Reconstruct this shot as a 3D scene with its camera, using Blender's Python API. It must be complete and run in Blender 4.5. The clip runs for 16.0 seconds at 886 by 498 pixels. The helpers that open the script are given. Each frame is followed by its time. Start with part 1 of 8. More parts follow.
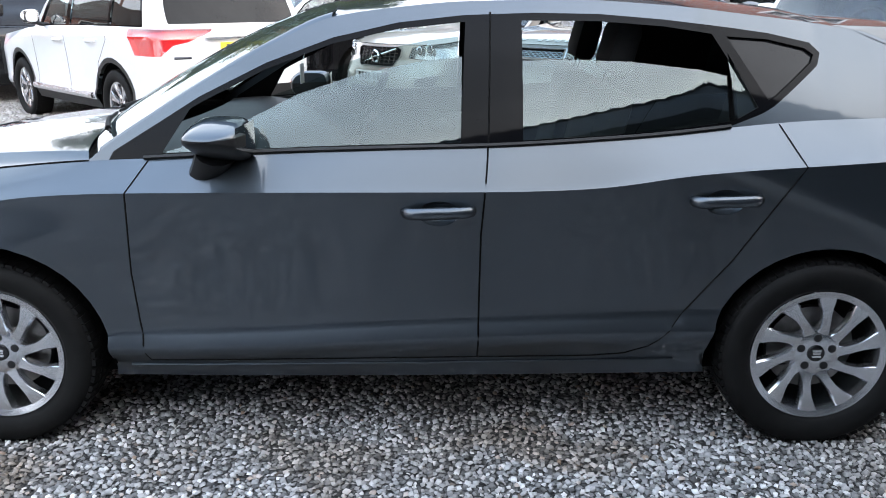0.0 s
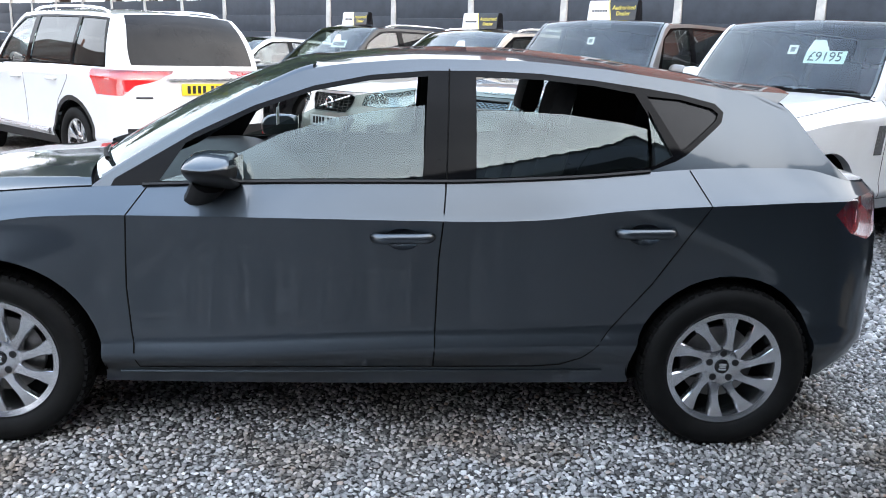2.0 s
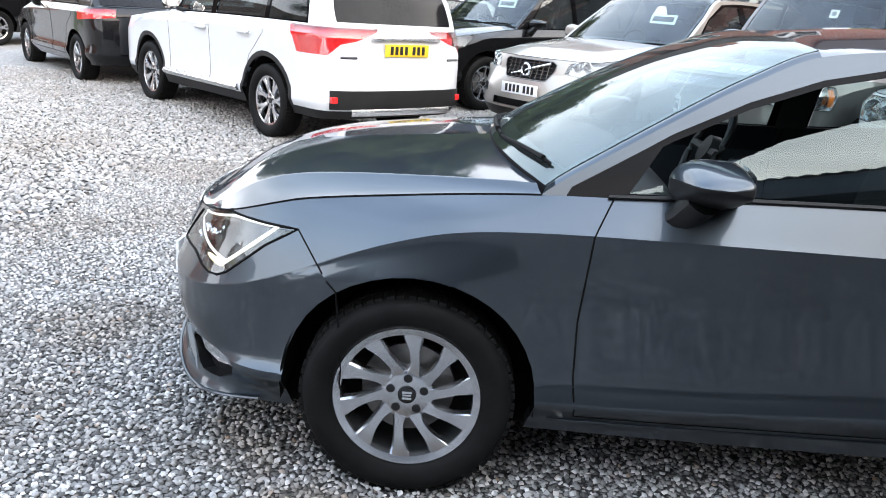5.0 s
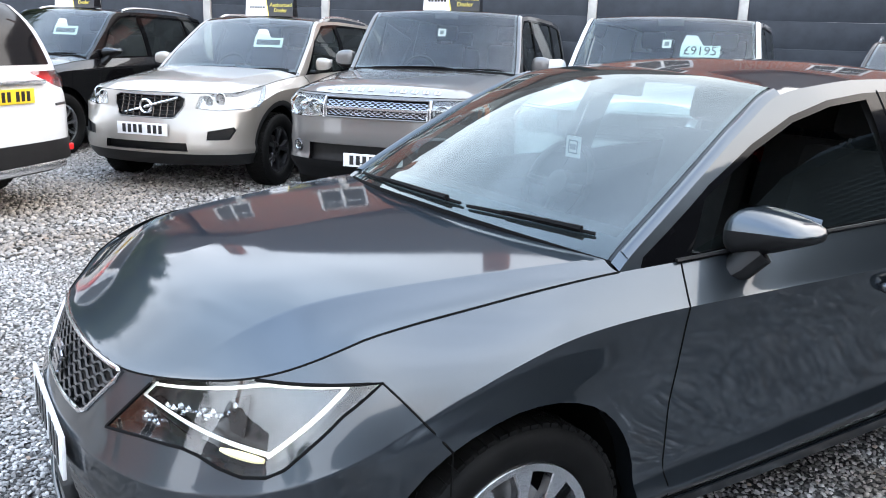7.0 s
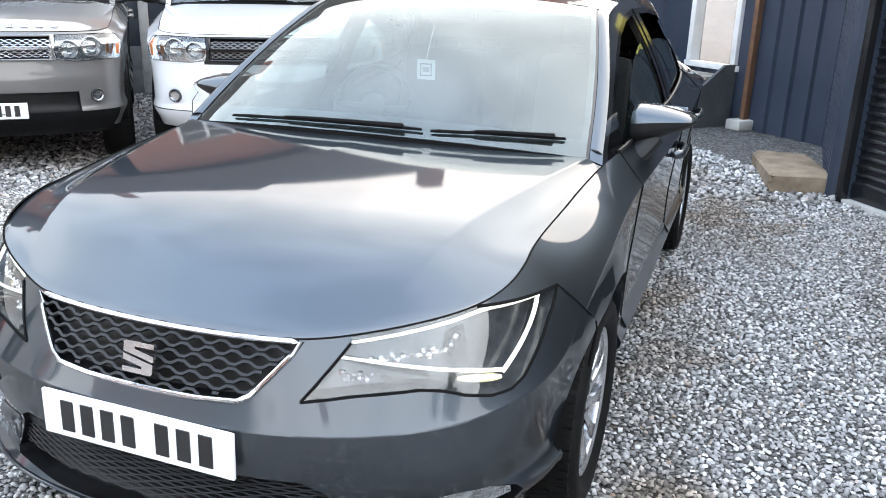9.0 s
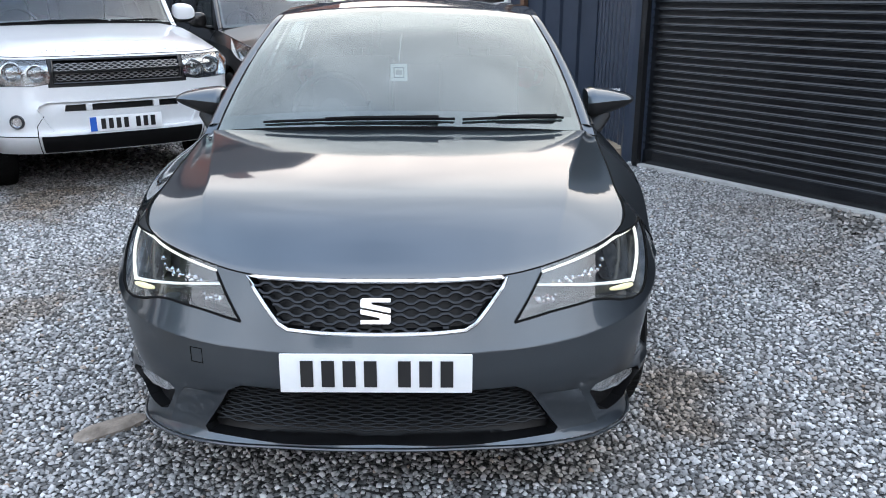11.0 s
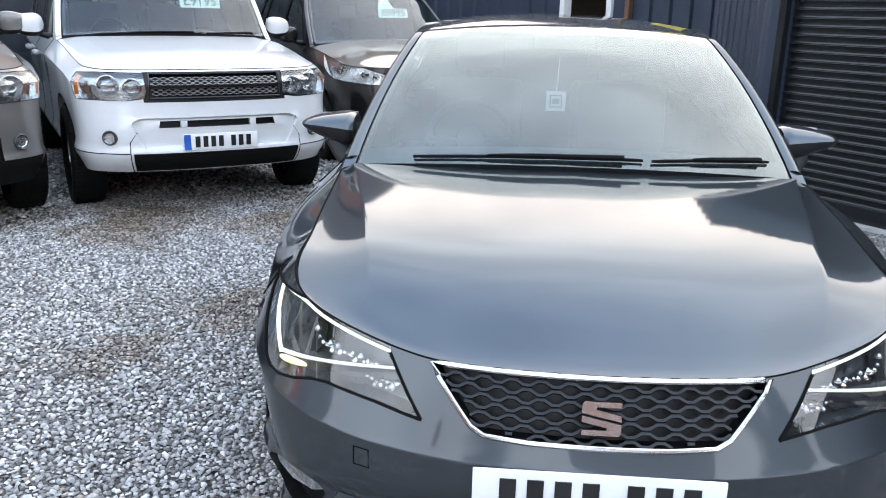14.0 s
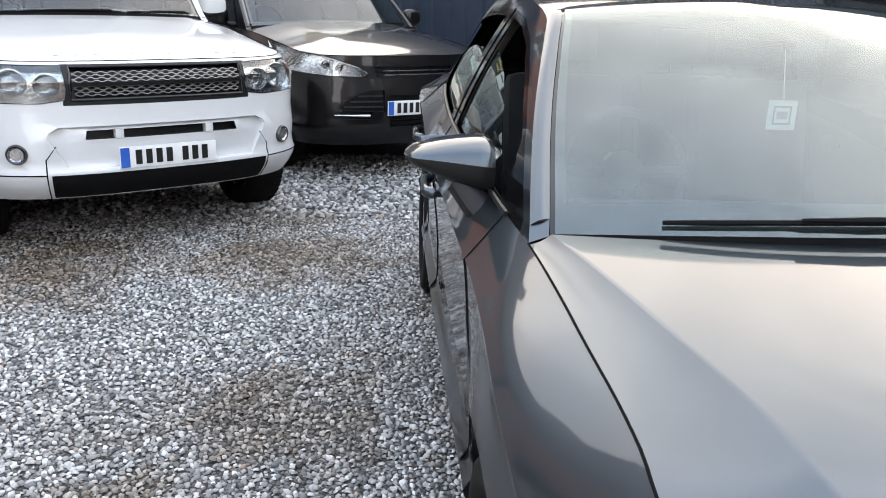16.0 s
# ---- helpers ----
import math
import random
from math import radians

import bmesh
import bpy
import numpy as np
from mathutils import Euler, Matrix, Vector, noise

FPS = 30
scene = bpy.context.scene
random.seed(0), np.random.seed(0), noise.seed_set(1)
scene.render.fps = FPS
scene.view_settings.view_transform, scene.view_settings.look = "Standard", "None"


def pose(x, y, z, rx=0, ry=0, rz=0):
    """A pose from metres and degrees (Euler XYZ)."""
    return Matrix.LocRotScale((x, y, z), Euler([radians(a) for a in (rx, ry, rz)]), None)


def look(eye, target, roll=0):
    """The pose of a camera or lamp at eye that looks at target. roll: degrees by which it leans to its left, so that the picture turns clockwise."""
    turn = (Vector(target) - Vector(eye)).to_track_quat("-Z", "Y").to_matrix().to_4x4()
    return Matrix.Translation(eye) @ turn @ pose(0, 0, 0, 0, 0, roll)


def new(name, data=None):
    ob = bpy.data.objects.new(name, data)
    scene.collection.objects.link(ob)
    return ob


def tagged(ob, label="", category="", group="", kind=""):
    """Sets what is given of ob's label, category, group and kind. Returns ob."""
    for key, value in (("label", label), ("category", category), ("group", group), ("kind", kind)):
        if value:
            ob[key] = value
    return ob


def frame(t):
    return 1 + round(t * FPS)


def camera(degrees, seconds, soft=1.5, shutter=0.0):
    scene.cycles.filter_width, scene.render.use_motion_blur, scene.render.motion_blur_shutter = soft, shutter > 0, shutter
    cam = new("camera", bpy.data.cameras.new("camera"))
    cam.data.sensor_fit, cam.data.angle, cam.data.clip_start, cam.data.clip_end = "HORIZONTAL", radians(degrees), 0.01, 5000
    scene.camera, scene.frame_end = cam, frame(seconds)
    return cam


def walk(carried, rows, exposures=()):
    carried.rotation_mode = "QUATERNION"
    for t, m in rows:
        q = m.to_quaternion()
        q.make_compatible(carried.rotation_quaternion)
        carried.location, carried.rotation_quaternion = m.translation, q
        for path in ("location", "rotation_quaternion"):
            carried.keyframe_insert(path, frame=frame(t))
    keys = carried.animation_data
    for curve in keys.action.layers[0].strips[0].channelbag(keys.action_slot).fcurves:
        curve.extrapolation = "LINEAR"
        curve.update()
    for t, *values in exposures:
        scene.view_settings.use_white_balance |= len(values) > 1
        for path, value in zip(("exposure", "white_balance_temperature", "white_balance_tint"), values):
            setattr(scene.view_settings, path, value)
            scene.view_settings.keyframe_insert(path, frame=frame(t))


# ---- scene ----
cam = camera(56.9, 16.0, soft=0.95)
PATH = [
    (0, (0.146, -3.269, 1.402), (0.126, -1.356, 0.819), -0.2),
    (0.5, (0.109, -3.505, 1.391), (0.118, -1.604, 0.768), 0.4),
    (1, (0.083, -3.61, 1.413), (0.125, -1.697, 0.834), 1.2),
    (1.5, (0.081, -3.647, 1.422), (0.149, -1.715, 0.91), 1.5),
    (2, (0.074, -3.661, 1.427), (0.197, -1.721, 0.957), 2.0),
    (2.5, (0.042, -3.672, 1.42), (0.127, -1.731, 0.944), 2.0),
    (3, (-0.065, -3.673, 1.416), (-0.284, -1.758, 0.885), 1.9),
    (3.5, (-0.345, -3.603, 1.428), (-0.669, -1.701, 0.901), 2.1),
    (4, (-0.559, -3.466, 1.421), (-0.857, -1.567, 0.87), 2.3),
    (4.2, (-0.665, -3.361, 1.421), (-0.902, -1.462, 0.841), 2.8),
    (6.3, (-2.082, -2.612, 1.447), (-1.5, -0.776, 0.91), 2.3),
    (6.5, (-2.185, -2.523, 1.466), (-1.42, -0.751, 0.942), 1.7),
    (7, (-2.41, -2.187, 1.462), (-1.36, -0.555, 0.978), 2.0),
    (7.5, (-2.634, -1.942, 1.456), (-1.309, -0.522, 0.979), 3.4),
    (8, (-2.935, -1.715, 1.461), (-1.341, -0.682, 0.834), 5.5),
    (8.5, (-3.156, -1.456, 1.472), (-1.524, -0.501, 0.818), 2.2),
    (9, (-3.46, -1.189, 1.463), (-1.682, -0.523, 0.836), 1.5),
    (9.2, (-3.596, -1.065, 1.477), (-1.813, -0.463, 0.799), 1.3),
    (11.3, (-4.28, -0.159, 1.472), (-2.368, -0.173, 0.887), -0.1),
    (11.5, (-4.327, -0.157, 1.479), (-2.411, -0.163, 0.902), -0.2),
    (12, (-4.354, -0.166, 1.479), (-2.418, -0.155, 0.975), -0.6),
    (12.5, (-4.346, -0.151, 1.471), (-2.415, -0.104, 0.954), -0.9),
    (13, (-4.248, -0.095, 1.444), (-2.332, -0.045, 0.873), 0.0),
    (13.5, (-3.998, 0.052, 1.46), (-2.083, 0.106, 0.888), 1.6),
    (14, (-3.709, 0.223, 1.455), (-1.794, 0.362, 0.896), 1.3),
    (14.5, (-3.429, 0.456, 1.456), (-1.515, 0.625, 0.901), 1.0),
    (15, (-3.183, 0.732, 1.44), (-1.258, 0.734, 0.9), 0.6),
    (15.5, (-2.858, 0.892, 1.404), (-0.947, 0.792, 0.823), 1.0),
    (16, (-2.524, 1.062, 1.396), (-0.619, 0.918, 0.805), 1.8),
]
walk(cam, [(t, look(eye, target, roll)) for t, eye, target, roll in PATH],
     exposures=[(0.0, 0.38, 6190, 8), (2.0, 0.34, 6190, 8), (4.2, 0.38, 6370, 8), (6.3, 0.25, 6170, 8), (7.5, 0.34, 6220, 8), (8.5, 0.44, 6520, 7), (9.2, 0.54, 6500, 8), (11.3, -0.12, 6180, 8), (13.0, -0.05, 6190, 8), (14.5, 0.06, 6230, 8), (15.0, 0.08, 6310, 8), (15.5, 0.07, 6590, 9), (16.0, 0.04, 6680, 9)])

# ---- sky, sun ----
SUN_EL, SUN_AZ = radians(31), radians(-28)      # height, and plan angle of the place the light comes from


def make_world():
    world = bpy.data.worlds.new("sky")
    scene.world = world
    world.use_nodes = True
    nt = world.node_tree
    n, l = nt.nodes, nt.links
    n.clear()
    out = n.new("ShaderNodeOutputWorld")
    bg = n.new("ShaderNodeBackground")
    sky = n.new("ShaderNodeTexSky")
    sky.sky_type = "NISHITA"
    sky.sun_disc = False
    sky.sun_elevation = SUN_EL
    sky.sun_rotation = radians(90) - SUN_AZ
    sky.dust_density = 1.0
    sky.ozone_density = 2.0
    co = n.new("ShaderNodeTexCoord")
    mp = n.new("ShaderNodeMapping")
    mp.inputs["Scale"].default_value = (1.0, 1.0, 1.5)
    l.new(co.outputs["Generated"], mp.inputs["Vector"])
    nz = n.new("ShaderNodeTexNoise")
    nz.inputs["Scale"].default_value = 2.6
    nz.inputs["Detail"].default_value = 5
    nz.inputs["Roughness"].default_value = 0.55
    nz.inputs["Distortion"].default_value = 0.4
    l.new(mp.outputs["Vector"], nz.inputs["Vector"])
    ramp = n.new("ShaderNodeValToRGB")
    ramp.color_ramp.elements[0].position = 0.38
    ramp.color_ramp.elements[0].color = (0.70, 0.70, 0.70, 1)
    ramp.color_ramp.elements[1].position = 0.60
    l.new(nz.outputs["Fac"], ramp.inputs["Fac"])
    mix = n.new("ShaderNodeMix")
    mix.data_type = "RGBA"
    l.new(ramp.outputs["Color"], mix.inputs["Factor"])
    l.new(sky.outputs["Color"], mix.inputs["A"])
    # cloud, brighter and warmer towards the hazy horizon
    sep = n.new("ShaderNodeSeparateXYZ")
    l.new(co.outputs["Generated"], sep.inputs["Vector"])
    tone = n.new("ShaderNodeValToRGB")
    for k, (p, col) in enumerate([(0.0, (0.95, 0.95, 0.97)), (0.35, (0.86, 0.90, 0.95)), (0.62, (0.63, 0.75, 0.89)), (1.0, (0.42, 0.55, 0.76))]):
        el = tone.color_ramp.elements[k] if k < 2 else tone.color_ramp.elements.new(p)
        el.position, el.color = p, (*col, 1)
    l.new(sep.outputs["Z"], tone.inputs["Fac"])
    gain = n.new("ShaderNodeVectorMath")
    gain.operation = "SCALE"
    # the cloud glows widely round the hidden sun
    toward = n.new("ShaderNodeVectorMath")
    toward.operation = "DOT_PRODUCT"
    toward.inputs[1].default_value = (math.cos(SUN_EL) * math.cos(SUN_AZ), math.cos(SUN_EL) * math.sin(SUN_AZ), math.sin(SUN_EL))
    l.new(co.outputs["Generated"], toward.inputs[0])
    glowr = n.new("ShaderNodeMapRange")
    glowr.interpolation_type = "SMOOTHSTEP"
    glowr.inputs["From Min"].default_value, glowr.inputs["From Max"].default_value = 0.1, 1.0
    l.new(toward.outputs["Value"], glowr.inputs["Value"])
    halo = n.new("ShaderNodeValToRGB")
    halo.color_ramp.elements[0].color = (0.60, 0.59, 0.60, 1)
    halo.color_ramp.elements[1].color = (1.20, 0.97, 0.80, 1)
    l.new(glowr.outputs["Result"], halo.inputs["Fac"])
    lit = n.new("ShaderNodeVectorMath")
    lit.operation = "MULTIPLY"
    l.new(tone.outputs["Color"], lit.inputs[0])
    l.new(halo.outputs["Color"], lit.inputs[1])
    l.new(lit.outputs["Vector"], gain.inputs[0])
    gain.inputs["Scale"].default_value = 54.0
    l.new(gain.outputs["Vector"], mix.inputs["B"])
    l.new(mix.outputs["Result"], bg.inputs["Color"])
    bg.inputs["Strength"].default_value = 0.11
    l.new(bg.outputs["Background"], out.inputs["Surface"])


make_world()
sun = new("sun", bpy.data.lights.new("sun", "SUN"))
sun.data.energy, sun.data.angle, sun.data.color = 0.5, radians(95), (1.0, 0.93, 0.84)
sun.matrix_world = look((0, 0, 0), (-math.cos(SUN_EL) * math.cos(SUN_AZ), -math.cos(SUN_EL) * math.sin(SUN_AZ), -math.sin(SUN_EL)))
scene.view_settings.exposure = 0.0

# ---- materials ----
def material(name):
    m = bpy.data.materials.new(name)
    m.use_nodes = True
    nt = m.node_tree
    return m, nt.nodes, nt.links, nt.nodes["Principled BSDF"]


def noise_node(n, l, scale, detail=4, rough=0.55, kind="Object"):
    co = n.new("ShaderNodeTexCoord")
    t = n.new("ShaderNodeTexNoise")
    t.inputs["Scale"].default_value, t.inputs["Detail"].default_value, t.inputs["Roughness"].default_value = scale, detail, rough
    l.new(co.outputs[kind], t.inputs["Vector"])
    return t


def ramp_node(n, l, src, stops):
    r = n.new("ShaderNodeValToRGB")
    e = r.color_ramp.elements
    while len(e) < len(stops):
        e.new(0.5)
    for el, (p, c) in zip(e, stops):
        el.position, el.color = p, (*c, 1)
    l.new(src, r.inputs["Fac"])
    return r


def bump(n, l, b, src, strength, distance):
    k = n.new("ShaderNodeBump")
    k.inputs["Strength"].default_value, k.inputs["Distance"].default_value = strength, distance
    l.new(src, k.inputs["Height"])
    l.new(k.outputs["Normal"], b.inputs["Normal"])
    return k


def worn(name, dark, light, rough=(0.5, 0.7), scale=6.0, metal=0.0, fine=120.0, depth=0.0008, coat=0.0, spec=0.5):
    """A plain surface with broad and fine variation in tone, roughness and relief."""
    m, n, l, b = material(name)
    a = noise_node(n, l, scale, 5, 0.6)
    c = ramp_node(n, l, a.outputs["Fac"], [(0.3, dark), (0.7, light)])
    l.new(c.outputs["Color"], b.inputs["Base Color"])
    f = noise_node(n, l, fine, 3)
    r = n.new("ShaderNodeMapRange")
    r.inputs["To Min"].default_value, r.inputs["To Max"].default_value = rough
    l.new(a.outputs["Fac"], r.inputs["Value"])
    l.new(r.outputs["Result"], b.inputs["Roughness"])
    b.inputs["Metallic"].default_value = metal
    b.inputs["Coat Weight"].default_value = coat
    b.inputs["Coat Roughness"].default_value = 0.03
    b.inputs["Specular IOR Level"].default_value = spec
    if depth:
        bump(n, l, b, f.outputs["Fac"], 0.4, depth)
    return m


def paint(name, color, metal=0.5, rough=0.32, dust=0.12, spec=0.5, haze=0.03, coat_ior=1.55, edge=1.0):
    """Car paint: flakes under a clear coat, with a thin film of road dust."""
    m, n, l, b = material(name)
    fl = noise_node(n, l, 900, 2)
    d = tuple(c * 0.86 for c in color)
    c = ramp_node(n, l, fl.outputs["Fac"], [(0.35, d), (0.65, color)])
    du = noise_node(n, l, 7, 7, 0.65)
    dr = ramp_node(n, l, du.outputs["Fac"], [(0.45, (0, 0, 0)), (0.8, (dust, dust, dust))])
    mx = n.new("ShaderNodeMix")
    mx.data_type = "RGBA"
    l.new(dr.outputs["Color"], mx.inputs["Factor"])
    l.new(c.outputs["Color"], mx.inputs["A"])
    mx.inputs["B"].default_value = (0.30, 0.28, 0.25, 1)
    l.new(mx.outputs["Result"], b.inputs["Base Color"])
    b.inputs["Metallic"].default_value = metal
    b.inputs["Roughness"].default_value = rough
    b.inputs["Coat Weight"].default_value = 1.0
    b.inputs["Coat IOR"].default_value = coat_ior
    b.inputs["Specular IOR Level"].default_value = spec
    b.inputs["Specular Tint"].default_value = (edge, edge, edge, 1)
    rr = n.new("ShaderNodeMapRange")
    rr.inputs["To Min"].default_value, rr.inputs["To Max"].default_value = haze * 0.8, haze * 1.2
    l.new(du.outputs["Fac"], rr.inputs["Value"])
    l.new(rr.outputs["Result"], b.inputs["Coat Roughness"])
    return m


def pane(name, tint, dirt=0.05, base=0.085, film=0.0, gloss=(0.8, 0.8, 0.8)):
    """Thin window glass: clear or tinted, with its mirror gloss and a diffuse film: a little dust, on the hatchback's
    screen painted sky sheen.
    """
    m, n, l, b = material(name)
    n.remove(b)
    out = n["Material Output"]
    tr = n.new("ShaderNodeBsdfTransparent")
    tr.inputs["Color"].default_value = (*tint, 1)
    gl = n.new("ShaderNodeBsdfGlossy")
    gl.inputs["Roughness"].default_value = 0.0
    gl.inputs["Color"].default_value = (*gloss, 1)
    lw = n.new("ShaderNodeLayerWeight")
    lw.inputs["Blend"].default_value = 0.5
    pw = n.new("ShaderNodeMath")
    pw.operation = "POWER"
    pw.inputs[1].default_value = 4.0
    l.new(lw.outputs["Facing"], pw.inputs[0])
    fr = n.new("ShaderNodeMapRange")
    fr.inputs["To Min"].default_value, fr.inputs["To Max"].default_value = base, 0.95
    l.new(pw.outputs["Value"], fr.inputs["Value"])
    mx = n.new("ShaderNodeMixShader")
    l.new(fr.outputs["Result"], mx.inputs["Fac"])
    l.new(tr.outputs["BSDF"], mx.inputs[1])
    l.new(gl.outputs["BSDF"], mx.inputs[2])
    df = n.new("ShaderNodeBsdfDiffuse")
    df.inputs["Color"].default_value = (0.44, 0.55, 0.57, 1)
    nz = noise_node(n, l, 5, 3, 0.5)
    m2 = n.new("ShaderNodeMixShader")
    r = ramp_node(n, l, nz.outputs["Fac"], [(0.3, (film, film, film)), (0.8, (dirt, dirt, dirt))])
    l.new(r.outputs["Color"], m2.inputs["Fac"])
    l.new(mx.outputs["Shader"], m2.inputs[1])
    l.new(df.outputs["BSDF"], m2.inputs[2])
    l.new(m2.outputs["Shader"], out.inputs["Surface"])
    return m


def glow(name, color, strength):
    m, n, l, b = material(name)
    b.inputs["Base Color"].default_value = (*color, 1)
    b.inputs["Emission Color"].default_value = (*color, 1)
    b.inputs["Emission Strength"].default_value = strength
    b.inputs["Roughness"].default_value = 0.2
    return m


GREY_PAINT = paint("grey_metallic_paint", (0.073, 0.087, 0.102), 0.95, 0.38, 0.012, haze=0.05, coat_ior=1.52, edge=0.25)
WHITE_PAINT = paint("white_paint", (0.70, 0.71, 0.72), 0.0, 0.3, 0.10)
SILVER_PAINT = paint("champagne_silver_paint", (0.40, 0.372, 0.335), 0.60, 0.35, 0.06)
TAUPE_PAINT = paint("stone_grey_paint", (0.150, 0.146, 0.143), 0.45, 0.35, 0.06)
DARK_PAINT = paint("dark_brown_grey_paint", (0.010, 0.009, 0.0095), 0.5, 0.30, 0.02, spec=0.3, coat_ior=1.42)
BLACK_PAINT = paint("black_paint", (0.005, 0.005, 0.006), 0.3, 0.25, 0.01, spec=0.2, coat_ior=1.42)
BLUE_SILVER_PAINT = paint("blue_silver_paint", (0.36, 0.42, 0.50), 0.7, 0.35, 0.12)
LIGHT_SILVER_PAINT = paint("light_silver_paint", (0.60, 0.61, 0.62), 0.7, 0.35, 0.12)
GLASS = pane("clear_glass", (0.70, 0.78, 0.75), 0.05, 0.12)
SCREEN_GLASS = pane("windscreen_glass", (0.72, 0.80, 0.77), 0.012, 0.09)
# side glass with raised mirror gloss for the sky, hardly any film
GLOSSY_GLASS = pane("glossy_glass", (0.44, 0.52, 0.50), 0.010, 0.135, 0.003, (0.64, 0.72, 0.72))
# the sky's teal sheen is put into this screen's film and gloss colour
SKY_SHEEN_SCREEN = pane("sky_sheen_screen_glass", (0.42, 0.51, 0.51), 0.024, 0.150, 0.022, (0.68, 0.73, 0.725))
TINT_GLASS = pane("privacy_glass", (0.10, 0.11, 0.11), 0.04)
LAMP_GLASS = pane("lamp_glass", (0.90, 0.92, 0.92), 0.0, 0.11)
TRIM = worn("black_plastic_trim", (0.007, 0.007, 0.0075), (0.013, 0.013, 0.0135), (0.38, 0.55), 8, spec=0.35)
MATTE_BLACK = worn("matte_black_plastic", (0.004, 0.004, 0.0045), (0.007, 0.007, 0.0075), (0.6, 0.8), 10, spec=0.12)
GLOSS_BLACK = worn("gloss_black", (0.006, 0.006, 0.007), (0.010, 0.010, 0.011), (0.06, 0.12), 8, depth=0.0)
PILLAR_FILM = worn("satin_black_film", (0.0025, 0.0025, 0.003), (0.004, 0.004, 0.0045), (0.05, 0.08), 8, depth=0.0, spec=0.10)
SEAM = worn("dark_gap", (0.004, 0.004, 0.004), (0.006, 0.006, 0.006), (0.8, 0.9), 8, depth=0.0, spec=0.1)
RUBBER = worn("tyre_rubber", (0.004, 0.004, 0.004), (0.009, 0.0088, 0.0085), (0.55, 0.75), 14, fine=300, spec=0.14)
ALLOY = worn("silver_alloy", (0.54, 0.55, 0.57), (0.62, 0.63, 0.65), (0.18, 0.28), 12, metal=0.95, depth=0.0, coat=0.3)
DARK_ALLOY = worn("dark_alloy", (0.05, 0.05, 0.055), (0.09, 0.09, 0.095), (0.25, 0.4), 12, metal=0.6, depth=0.0)
CHROME = worn("chrome", (0.78, 0.79, 0.80), (0.86, 0.87, 0.88), (0.06, 0.14), 12, metal=1.0, depth=0.0)
SATIN = worn("satin_chrome", (0.70, 0.71, 0.73), (0.80, 0.81, 0.83), (0.20, 0.30), 12, metal=0.9, depth=0.0)
MESH_BLACK = worn("grille_black", (0.004, 0.004, 0.0045), (0.008, 0.008, 0.0085), (0.3, 0.45), 20, depth=0.0, spec=0.25)
CABIN = worn("dark_cabin_cloth", (0.010, 0.010, 0.011), (0.020, 0.020, 0.021), (0.8, 0.95), 18, depth=0.0)
DASH = worn("soft_dash_plastic", (0.022, 0.022, 0.024), (0.038, 0.038, 0.04), (0.5, 0.65), 14, depth=0.0)
STEEL = worn("brake_steel", (0.18, 0.17, 0.16), (0.3, 0.29, 0.28), (0.3, 0.5), 20, metal=0.9, depth=0.0)
RED_LAMP = worn("red_lamp_lens", (0.60, 0.016, 0.018), (0.75, 0.03, 0.03), (0.06, 0.12), 30, depth=0.0, coat=1.0)
DARK_RED_LAMP = worn("dark_red_lamp_lens", (0.17, 0.006, 0.010), (0.26, 0.010, 0.014), (0.06, 0.12), 30, depth=0.0, coat=1.0)
AMBER = worn("amber_lens", (0.62, 0.16, 0.02), (0.72, 0.2, 0.03), (0.06, 0.12), 30, depth=0.0, coat=1.0)
LAMP_CHROME = worn("lamp_reflector", (0.28, 0.29, 0.30), (0.72, 0.73, 0.75), (0.08, 0.2), 60, metal=0.95, fine=60, depth=0.004)
LAMP_SILVER = worn("lamp_housing", (0.040, 0.042, 0.046), (0.150, 0.156, 0.164), (0.10, 0.22), 24, metal=0.6, depth=0.0)
DIM_CHROME = worn("dim_chrome", (0.52, 0.53, 0.55), (0.62, 0.63, 0.65), (0.14, 0.24), 12, metal=1.0, depth=0.0)
GRILLE_GREY = worn("grille_dark_grey", (0.012, 0.012, 0.013), (0.021, 0.021, 0.023), (0.35, 0.5), 20, depth=0.0, spec=0.35)
REAR_GLASS = worn("dark_rear_glass", (0.006, 0.006, 0.007), (0.010, 0.010, 0.011), (0.05, 0.10), 8, depth=0.0, spec=0.22)
LAMP_DARK = worn("lamp_bezel", (0.008, 0.008, 0.009), (0.02, 0.02, 0.021), (0.2, 0.3), 30, depth=0.0)
LED = glow("daylight_led", (1.0, 0.98, 0.88), 1.05)
LED_YELLOW = glow("side_led", (1.0, 0.90, 0.52), 0.62)
LED_DIM = glow("light_guide", (0.95, 0.96, 0.92), 0.45)
PLATE_WHITE = worn("number_plate_white", (0.76, 0.77, 0.77), (0.84, 0.84, 0.84), (0.25, 0.35), 10, depth=0.0)
PLATE_YELLOW = worn("number_plate_yellow", (0.78, 0.52, 0.02), (0.85, 0.60, 0.04), (0.25, 0.35), 10, depth=0.0)
INK = worn("black_ink", (0.012, 0.012, 0.013), (0.02, 0.02, 0.02), (0.3, 0.4), 10, depth=0.0)
EU_BLUE = worn("plate_band_blue", (0.02, 0.09, 0.42), (0.03, 0.12, 0.5), (0.3, 0.4), 10, depth=0.0)
CARD = worn("white_card", (0.72, 0.73, 0.72), (0.8, 0.8, 0.79), (0.5, 0.6), 10, depth=0.0)
PRICE_CARD = worn("pale_green_card", (0.62, 0.76, 0.72), (0.70, 0.82, 0.78), (0.4, 0.5), 10, depth=0.0)
YELLOW_CARD = worn("yellow_card", (0.72, 0.58, 0.10), (0.8, 0.66, 0.14), (0.5, 0.6), 10, depth=0.0)

